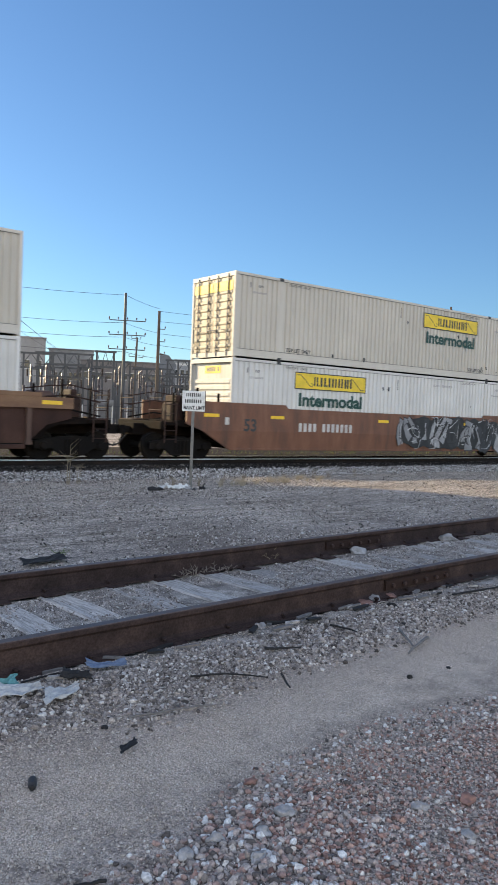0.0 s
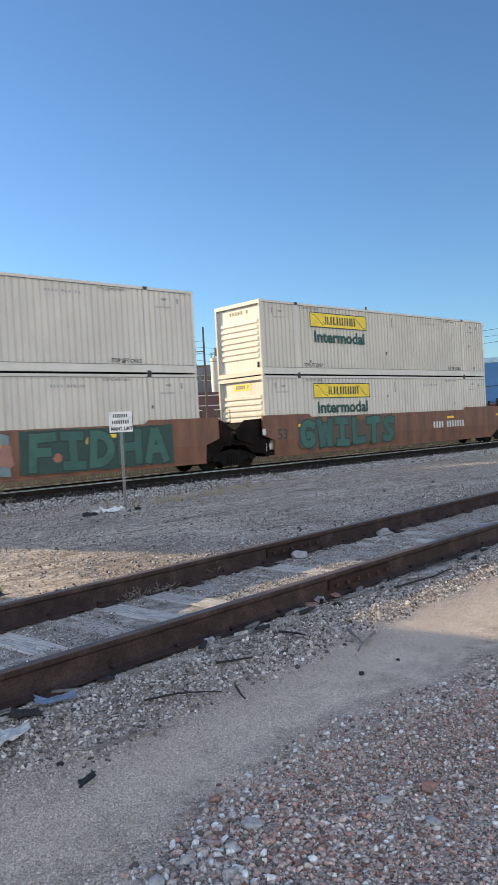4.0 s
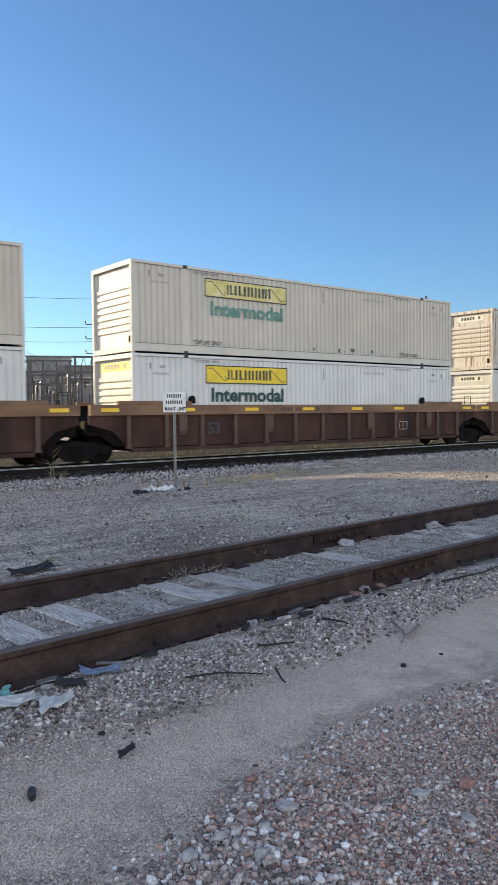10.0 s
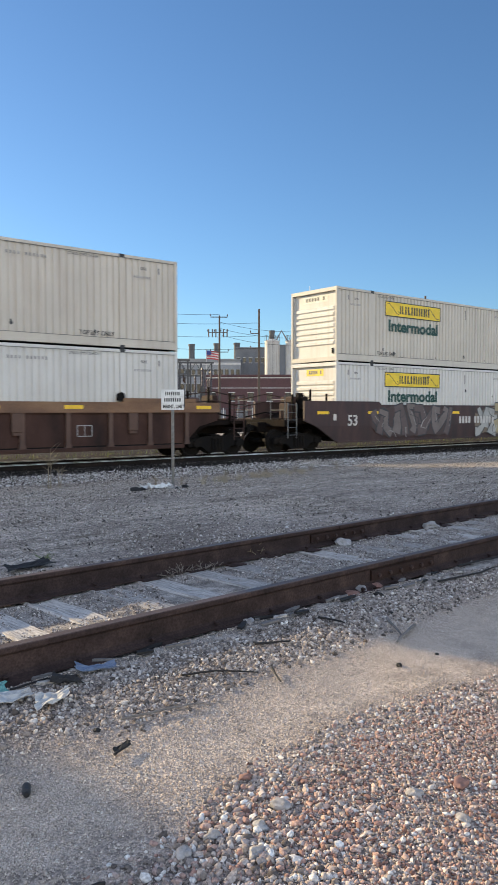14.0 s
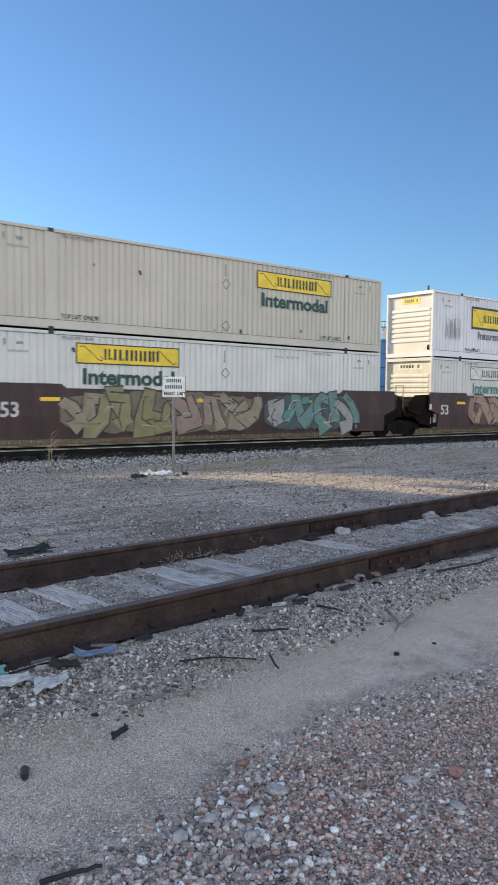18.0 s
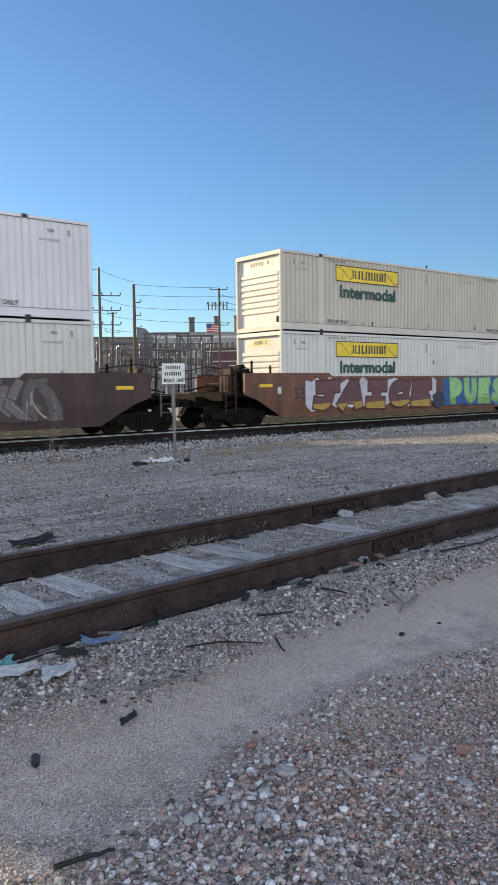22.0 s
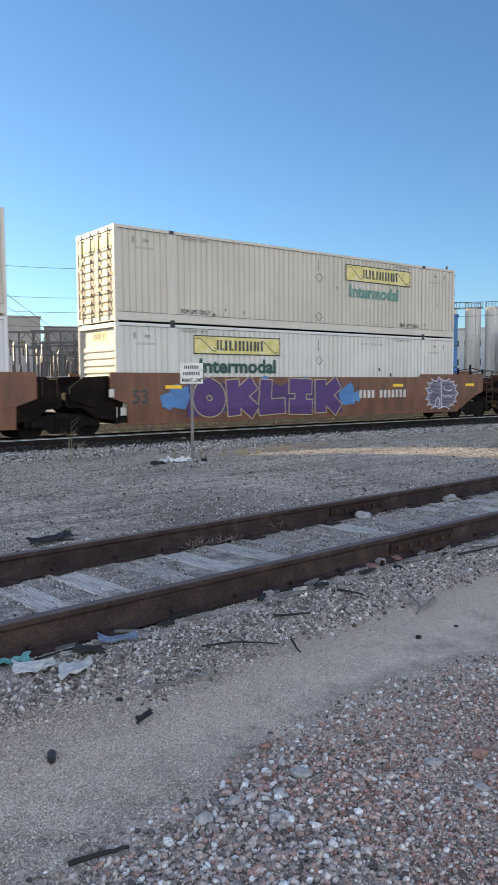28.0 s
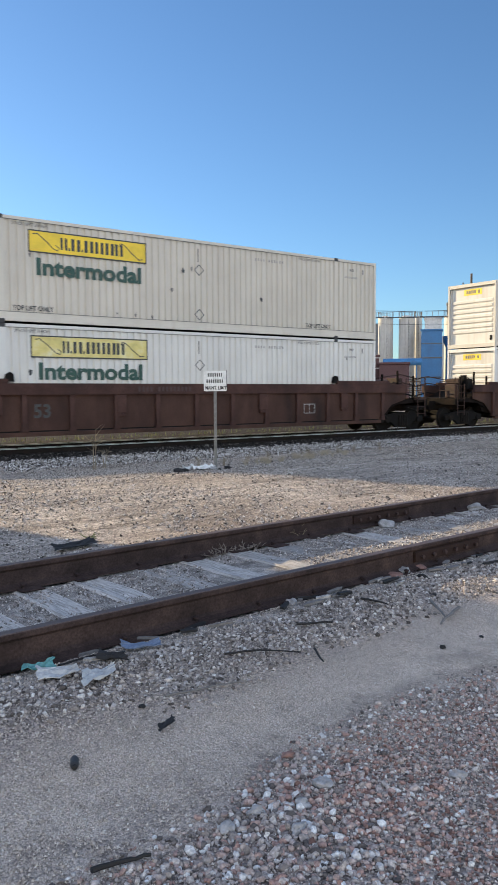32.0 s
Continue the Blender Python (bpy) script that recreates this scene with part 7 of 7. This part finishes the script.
def substation():
    rng = random.Random(21)
    leg = lambda h: shared(("leg", round(h, 1)), lambda: Geo().box(-0.12, 0.12, -0.12, 0.12, 0, h).mesh("column", LATTICE))
    def portal(az0, az1, d, el, n=2):
        a, b, h = bearing(az0, d), bearing(az1, d), rise(el, d)
        ln = (b - a).length
        rz = math.degrees(math.atan2(b.y - a.y, b.x - a.x))
        p = thing("substation_portal", "grey steel substation frame with insulators", "steel frame", "substation frames", at=pose(*a, 0, 0, rz))
        for i in range(n):
            part("column", leg(h), p, "", (ln * i / (n - 1), 0, 0))
        for z in (h - 0.1, h * 0.78):
            part("beam", Geo().box(-0.3, ln + 0.3, -0.1, 0.1, -0.12, 0.12).mesh("beam", LATTICE), p, "", (0, 0, z))
        g = Geo()
        k = max(4, round(ln / 1.2))
        for i in range(k):
            x0, x1 = ln * i / k, ln * (i + 1) / k
            g.tube([(x0, 0, h * 0.78 if i % 2 else h - 0.1), (x1, 0, h - 0.1 if i % 2 else h * 0.78)], 0.045, 4)
        part("bracing", g.mesh("bracing", LATTICE), p, "zigzag bracing")
        for i in range(round(ln / 1.5)):
            part("insulator", shared("string", lambda: Geo().lathe([(0.04, 0)] + [(r, -0.1 - 0.09 * j) for j in range(9) for r in (0.05, 0.14)] + [(0.04, -1.0)], seg=8).mesh("insulator", CERAMIC)), p, "", (0.7 + 1.5 * i, 0, h * 0.78 - 0.1))
    for az0, az1, d, el, n in ((19.5, 22.6, 96, 3.9, 4), (21.5, 25.4, 104, 4.0, 5), (22.3, 24.8, 88, 3.2, 3), (25.75, 27.0, 92, 4.3, 2), (25.2, 28.2, 100, 3.6, 4), (28.6, 31.2, 98, 3.2, 4), (31.0, 34.2, 104, 3.9, 5), (29.4, 33.4, 90, 2.7, 5), (33.6, 36.0, 108, 3.7, 4)):
        portal(az0, az1, d, el, n)
    for i in range(46):
        az, d = rng.uniform(19, 36), rng.uniform(78, 100)
        h = rise(rng.uniform(1.6, 3.3), d)
        p = thing("switchgear_post", "thin grey switchgear post with an insulator", "steel post", "switchgear posts", at=pose(*bearing(az, d), 0, 0, -az))
        part("column", Geo().box(-0.09, 0.09, -0.09, 0.09, 0, h * 0.7).mesh("column", LATTICE), p)
        part("insulator", Geo().lathe([(0.06, h * 0.7)] + [(r, h * (0.7 + 0.028 * j)) for j in range(10) for r in (0.07, 0.17)] + [(0.05, h)], seg=8).mesh("insulator", CERAMIC), p)
        if i % 3 == 0:
            part("crossbar", Geo().tube([(-1.2, 0, h), (1.2, 0, h)], 0.05, 5).mesh("crossbar", LATTICE), p)
    for i in range(5):
        az, d = (20.6, 23.3, 26.2, 29.6, 32.4)[i], 84
        t = thing("power_transformer", "grey finned power transformer in the substation", "transformer", "transformers", at=pose(*bearing(az, d), 0, 0, -az))
        part("tank", Geo().box(-1.4, 1.4, -0.9, 0.9, 0.3, 2.9, 0.05).mesh("tank", CONCRETE), t)
        for k in range(9):
            part("fin", shared("fin", lambda: Geo().box(-0.05, 0.05, -1.3, -0.9, 0.5, 2.6).mesh("fin", CONCRETE)), t, "", (-1.2 + 0.3 * k, 0, 0))
        for k in range(3):
            part("bushing", shared("bushing", lambda: Geo().lathe([(0.12, 0)] + [(r, 0.1 + 0.12 * j) for j in range(9) for r in (0.08, 0.16)] + [(0.05, 1.25)], seg=10).mesh("bushing", CERAMIC)), t, "", (-0.8 + 0.8 * k, 0, 2.9))


substation()


def yard_fence():
    """Pale posts along the far side of the line."""
    f = thing("boundary_fence", "chain-link boundary fence with pale steel posts", "fence", "fences")
    post = Geo().tube([(0, 0, 0), (0, 0, 2.2)], 0.045, 6).mesh("post", WHITE_TRIM)
    pts = [bearing(16 + i * 1.1, 66) for i in range(42)]
    for q in pts:
        part("post", post, f, "", pose(*q))
    for z in (0.15, 1.1, 2.15):
        part("rail", Geo().tube([q + Vector((0, 0, z)) for q in pts], 0.025, 4).mesh("rail", LATTICE), f)


yard_fence()


# ---- litter and weeds in the yard ----
DARK_WOOD = surface("dark_wet_wood", (0.016, 0.014, 0.013), scale=12, rough=0.8, bump=0.4)
GREY_WOOD = surface("grey_driftwood", (0.17, 0.155, 0.145), scale=12, rough=0.9, bump=0.4)
PAPER = surface("dirty_white_paper", (0.46, 0.455, 0.44), scale=6, rough=0.8)
RAG = surface("white_rag", (0.74, 0.73, 0.70), scale=6, rough=0.9)
TEAL_SHEET = surface("teal_plastic", (0.10, 0.27, 0.26), rough=0.4)
BLUE_SHEET = surface("blue_plastic", (0.11, 0.15, 0.23), rough=0.4)
BRICK_MAT = surface("broken_brick", (0.27, 0.15, 0.12), rough=0.9, scale=20)
DRY = surface("dry_stalks", (0.25, 0.20, 0.135), rough=0.9)
STRAW = surface("pale_straw", (0.42, 0.35, 0.25), rough=0.9)
TWIG = surface("dead_twigs", (0.26, 0.215, 0.18), rough=0.9)
GREEN = surface("green_weed", (0.12, 0.16, 0.04), light=(0.30, 0.28, 0.09), rough=0.8)


def stick(pts, r, mat, label):
    r *= 0.68
    p3 = [(x, y, on_ground(x, y, r * 0.8 + 0.012)) for x, y in pts]
    rng = random.Random(int(pts[0][0] * 1000))
    fine = []
    for a, b in zip(p3, p3[1:]):
        for k in range(4):
            q = Vector(a).lerp(Vector(b), k / 4)
            fine.append(q + Vector((rng.uniform(-1, 1), rng.uniform(-1, 1), rng.uniform(0, 1))) * r * 0.6)
    fine.append(Vector(p3[-1]))
    return thing("stick", label, "stick", "sticks on the gravel", mesh=Geo().tube(fine, r, 7, r * 0.6).mesh("stick", mat))


def sheet(corners, mat, label, name="paper_scrap", curl=0.03, seed=1):
    """A crumpled sheet with thickness, lying on the stones."""
    rng = random.Random(seed)
    a, b, c, d = (Vector((*q, 0)) for q in corners)
    n, top = 7, []
    for i in range(n):
        for j in range(n):
            u, v = i / (n - 1), j / (n - 1)
            p = a.lerp(b, u).lerp(d.lerp(c, u), v) + Vector((rng.uniform(-1, 1), rng.uniform(-1, 1), 0)) * 0.008
            z = on_ground(p.x, p.y, 0.022) + curl * (rng.random() * 0.7 + (2 * u - 1) ** 2 * 0.6 * (v + 0.2))
            top.append((p.x, p.y, z))
    low = [(x, y, z - 0.004) for x, y, z in top]
    k = n * n
    fs = [(i * n + j, (i + 1) * n + j, (i + 1) * n + j + 1, i * n + j + 1) for i in range(n - 1) for j in range(n - 1)]
    fs += [tuple(k + q for q in reversed(f)) for f in fs]
    rim = [i for i in range(n)] + [i * n + n - 1 for i in range(1, n)] + [(n - 1) * n + j for j in range(n - 2, -1, -1)] + [i * n for i in range(n - 2, 0, -1)]
    fs += [(rim[i], rim[(i + 1) % len(rim)], k + rim[(i + 1) % len(rim)], k + rim[i]) for i in range(len(rim))]
    return thing(name, label, "litter", "litter on the gravel", mesh=Geo().add(top + low, fs).mesh(name, mat))


bm_ = bmesh.new()
bmesh.ops.create_icosphere(bm_, subdivisions=3, radius=1)
ROUND_V = [v.co[:] for v in bm_.verts]
ROUND_F = [tuple(v.index for v in f.verts) for f in bm_.faces]
bm_.free()


def lump(x, y, r, mat, label, name="rock", seed=0, flat=0.6):
    rng = random.Random(seed)
    vs = []
    off = Vector((seed * 3.7, seed * 1.3, 0))
    for v in ROUND_V:
        q = 1 + 0.55 * noise.noise(Vector(v) * 1.1 + off) + 0.2 * noise.noise(Vector(v) * 2.7 + off)
        vs.append((v[0] * r * q * 1.15, v[1] * r * q * 0.85, v[2] * r * q * flat))
    return thing(name, label, name.replace("_", " "), "loose pieces on the gravel", at=pose(x, y, on_ground(x, y, r * flat * 0.6), 0, 0, seed * 40), mesh=Geo().add(vs, ROUND_F).mesh(name, mat, smooth=True))


def litter():
    stick([(2.16, 3.24), (2.30, 3.20), (2.38, 3.16), (2.52, 3.05)], 0.009, DARK_WOOD, "thin black stick lying on gravel")
    stick([(1.65, 2.98), (1.88, 2.94), (2.06, 2.90)], 0.009, GREY_WOOD, "long thin grey stick lying on gravel")
    stick([(0.87, 2.03), (0.96, 2.01), (1.05, 2.0)], 0.014, DARK_WOOD, "short black stick lying on gravel")
    stick([(3.46, 3.56), (3.51, 3.37)], 0.012, DARK_WOOD, "short dark stick beside the siding")
    stick([(3.84, 3.30), (3.66, 3.03)], 0.013, GREY_WOOD, "grey stick lying on sandy gravel")
    stick([(3.88, 3.09), (3.53, 2.95)], 0.016, GREY_WOOD, "forked grey stick lying on sandy gravel")
    stick([(2.77, 3.39), (2.98, 3.31)], 0.012, DARK_WOOD, "short dark stick in coarse gravel")
    stick([(2.61, 3.05), (2.54, 2.89)], 0.010, DARK_WOOD, "small dark twig in gravel")
    stick([(1.38, 3.60), (1.58, 3.62), (1.70, 3.45)], 0.009, DARK_WOOD, "thin dark twig beside the rail")
    stick([(5.6, 4.0), (6.4, 4.03)], 0.014, DARK_WOOD, "dark stick beside the rail")
    stick([(5.0, 3.75), (5.5, 3.72), (5.9, 3.8)], 0.014, DARK_WOOD, "dark stick by the rail joint")
    stick([(6.2, 3.9), (7.3, 4.0)], 0.014, GREY_WOOD, "grey stick by the rail joint")
    sheet([(1.36, 3.24), (1.56, 3.31), (1.58, 3.38), (1.42, 3.40)], PAPER, "crumpled dirty white paper sheet on gravel", seed=2)
    sheet([(1.22, 3.44), (1.42, 3.42), (1.43, 3.47), (1.26, 3.58)], PAPER, "torn white paper sheet on gravel", seed=3)
    sheet([(1.20, 3.62), (1.36, 3.58), (1.37, 3.65), (1.24, 3.72)], TEAL_SHEET, "torn teal plastic sheet", "plastic_scrap", seed=4)
    sheet([(1.73, 3.60), (1.93, 3.53), (1.95, 3.57), (1.76, 3.66)], BLUE_SHEET, "torn blue plastic strip", "plastic_scrap", seed=5)
    sheet([(1.55, 3.52), (1.68, 3.44), (1.70, 3.50), (1.60, 3.60)], DARK_WOOD, "black rubber scrap beside the rail", "rubber_scrap", seed=6)
    sheet([(1.47, 2.70), (1.58, 2.76), (1.58, 2.79), (1.49, 2.75)], DARK_WOOD, "small black rubber scrap on gravel", "rubber_scrap", curl=0.010, seed=7)
    b = thing("bottle", "small black plastic bottle lying on sand", "bottle", at=pose(1.08, 2.67, on_ground(1.08, 2.67, 0.014), 90, 0, -22))
    part("body", Geo().lathe([(0.004, -0.036), (0.014, -0.034), (0.016, -0.028), (0.016, 0.022), (0.010, 0.029)], seg=14).mesh("body", BLACK, smooth=True), b)
    part("cap", Geo().lathe([(0.0095, 0.029), (0.0095, 0.042), (0.003, 0.044)], seg=12).mesh("cap", DARK_WOOD), b)
    for i, (x, y, r) in enumerate(((1.53, 2.97, 0.026), (3.25, 2.70, 0.03), (3.60, 2.71, 0.02), (4.29, 3.77, 0.05), (4.0, 3.4, 0.03), (2.9, 3.9, 0.03))):
        lump(x, y, r * 0.6, DARK_WOOD, "small black lump on gravel", "dark_lump", i)
    for i, (x, y, r) in enumerate(((1.98, 3.86, 0.035), (4.6, 4.07, 0.05), (4.24, 4.0, 0.05), (1.80, 2.26, 0.024), (2.39, 1.68, 0.030))):
        lump(x, y, r, BRICK_MAT, "broken reddish brick piece on gravel", "brick_piece", i + 10)
    pale = surface("pale_stone", (0.36, 0.34, 0.325), rough=0.9, scale=14)
    for i, (x, y, r) in enumerate(((2.19, 1.53, 0.026), (1.76, 2.0, 0.030), (1.46, 2.01, 0.026), (1.51, 1.84, 0.030), (1.33, 1.99, 0.028), (1.62, 1.95, 0.026), (7.46, 5.72, 0.08), (5.76, 5.55, 0.08), (4.4, 4.05, 0.06), (3.1, 3.85, 0.04), (2.2, 1.75, 0.026))):
        lump(x, y, r, pale, "pale rounded stone among the gravel", "rock", i + 20)
    # board scraps along the rail foot
    rng = random.Random(3)
    for i in range(60):
        x = rng.uniform(1.2, 10)
        y = siding_y(x) - rng.uniform(0.86, 1.12)
        ln, w = rng.uniform(0.03, 0.10), rng.uniform(0.007, 0.022)
        thing("wood_chip", "grey weathered wood splinter beside the rail", "wood chip", "wood chips", at=pose(x, y, on_ground(x, y, 0.022), rng.uniform(-6, 6), rng.uniform(-8, 8), rng.uniform(-25, 40)),
              mesh=Geo().prism([(-ln, -w), (-ln * 0.4, -w * 1.2), (ln * 0.7, -w), (ln, -w * 0.2), (ln * 0.6, w * 0.9), (-ln * 0.8, w)], -0.008, 0.006, axis="z").mesh("wood_chip", rng.choice((GREY_WOOD, TIE_WOOD, DARK_WOOD))))
    # white rag heap by the sign
    for i, (x, y, w) in enumerate(((8.0, 12.85, 0.22), (8.24, 12.95, 0.17), (7.82, 12.98, 0.15))):
        sheet([(x - w, y - 0.10), (x + w, y - 0.04), (x + w * 0.8, y + 0.12), (x - w * 0.9, y + 0.10)], RAG, "crumpled white sheet by the sign post", curl=0.10, seed=30 + i)
    for i in range(16):
        x, y = 7.4 + rng.uniform(0, 1.35), 12.75 + rng.uniform(-0.1, 0.42)
        lump(x, y, rng.uniform(0.035, 0.085), DARK_WOOD if i % 3 else pale, "dark lump of debris by the sign", "dark_lump", 50 + i)
    sheet([(2.45, 6.42), (2.95, 6.5), (2.9, 6.68), (2.5, 6.62)], DARK_WOOD, "black tarpaulin scrap beside the siding", "tarpaulin_scrap", curl=0.045, seed=9)
    for i in range(10):
        x, y = rng.uniform(4, 24), rng.uniform(7, 16)
        if x < y * 1.4 and x > y * 0.35:
            lump(x, y, rng.uniform(0.015, 0.03), DARK_WOOD, "small dark lump in the yard", "dark_lump", 70 + i)


litter()


def tuft(name, label, x, y, h, n, spread, mat, seed):
    """A weed of thin bent stalks with side twigs."""
    rng = random.Random(seed)
    g = Geo()
    for i in range(n):
        a, t = rng.uniform(0, 6.28), rng.uniform(0.1, 1.0) * spread
        px, py = rng.uniform(-0.03, 0.03), rng.uniform(-0.03, 0.03)
        hh = h * rng.uniform(0.5, 1.0)
        tip = (px + math.cos(a) * t, py + math.sin(a) * t, hh)
        mid = (px + math.cos(a) * t * 0.35, py + math.sin(a) * t * 0.35, hh * 0.62)
        g.tube([(px, py, -0.03), mid, tip], 0.0035 + h * 0.006, 4, 0.0015)
        for k in range(3):
            b = a + rng.uniform(-1.6, 1.6)
            q = Vector(mid).lerp(Vector(tip), rng.random())
            g.tube([q, q + Vector((math.cos(b) * 0.12, math.sin(b) * 0.12, rng.uniform(0, 0.14))) * (h * 2)], 0.0025 + h * 0.003, 4, 0.001)
    return thing(name, label, "weed", "weeds", at=pose(x, y, on_ground(x, y)), mesh=g.mesh(name, mat))


tuft("dry_weed", "dry spiky weed growing by the rail", 4.62, 5.60, 0.15, 9, 0.13, DRY, 1)
for i in range(5):
    tuft("dry_weed", "low dry tangled weed along the rail", 3.50 + i * 0.13, 5.44 + 0.012 * i, 0.07 + 0.02 * (i % 2), 8, 0.12, TWIG, 10 + i)
for i in range(26):
    u = i / 25
    tuft("dry_grass", "short straw-coloured dry grass at the ballast edge", 9.75 + 4.4 * u + 0.3 * math.sin(i * 7), 13.75 + 0.06 * i + 0.5 * math.sin(i * 3.1), 0.15, 16, 0.16, STRAW, 60 + i)
for i, (x, y) in enumerate(((9.43, 14.14), (9.9, 13.9), (7.22, 16.24), (7.52, 16.4), (11.42, 15.11), (13.0, 15.4), (14.68, 16.1), (15.3, 16.1), (8.9, 14.4), (16.67, 16.38))):
    tuft("dry_weed", "dry straw-coloured weed at the ballast edge", x, y, (1.0 if i == 2 else 0.6) if i in (2, 3) else 0.26, 5 if i in (2, 3) else 9, 0.10, DRY, 20 + i)
tuft("green_weed", "small yellow-green weed by the siding", 2.95, 6.75, 0.10, 12, 0.1, GREEN, 31)


def verge():
    """Rough grass and weeds along the far side of the main line."""
    rng = np.random.default_rng(9)
    g = Geo()
    n = 1300
    xs, ys = rng.uniform(2, 64, n), rng.normal(25.9, 0.55, n)
    hs, aa, ss = rng.uniform(0.06, 0.24, n), rng.uniform(0, 6.28, n), rng.uniform(0.02, 0.09, n)
    zs = ground_z(xs, ys)
    for x, y, h, a, s, z in zip(xs, ys, hs, aa, ss, zs):
        c, d = math.cos(a), math.sin(a)
        g.v += [(x - d * 0.012, y + c * 0.012, z), (x + d * 0.012, y - c * 0.012, z), (x + c * s, y + d * s, z + h)]
        k = len(g.v)
        g.f.append((k - 3, k - 2, k - 1))
    tagged(new("grass_verge", g.mesh("grass_verge", GREEN, fix=False)), "rough yellow-green grass behind the main line", "grass", kind="stuff")


verge()


def motions():
    times = [float(t) for t in range(0, 33)]
    for ob, unit, z in MOVERS:
        walk(ob, [(t, pose(UNITS[unit] + gone(t), YC, z)) for t in times])
    where = {ob: unit for ob, unit, z in MOVERS}
    for wheel, dx, car in WHEELS:
        x0 = UNITS[where[car]]
        seen = [i * 0.0666667 for i in range(481) if -14 < x0 + gone(i * 0.0666667) < 50]
        first, last = (seen[0], seen[-1]) if seen else (0, 0)
        rows = [(t, pose(dx, 0, 0.4255, 0, math.degrees((gone(t) - gone(first)) / 0.4255), 0)) for t in seen]
        if first > 0.1:
            rows.insert(0, (0.0, rows[0][1]))
        if last < 31.9:
            rows.append((32.0, rows[-1][1]))
        walk(wheel, rows)


motions()
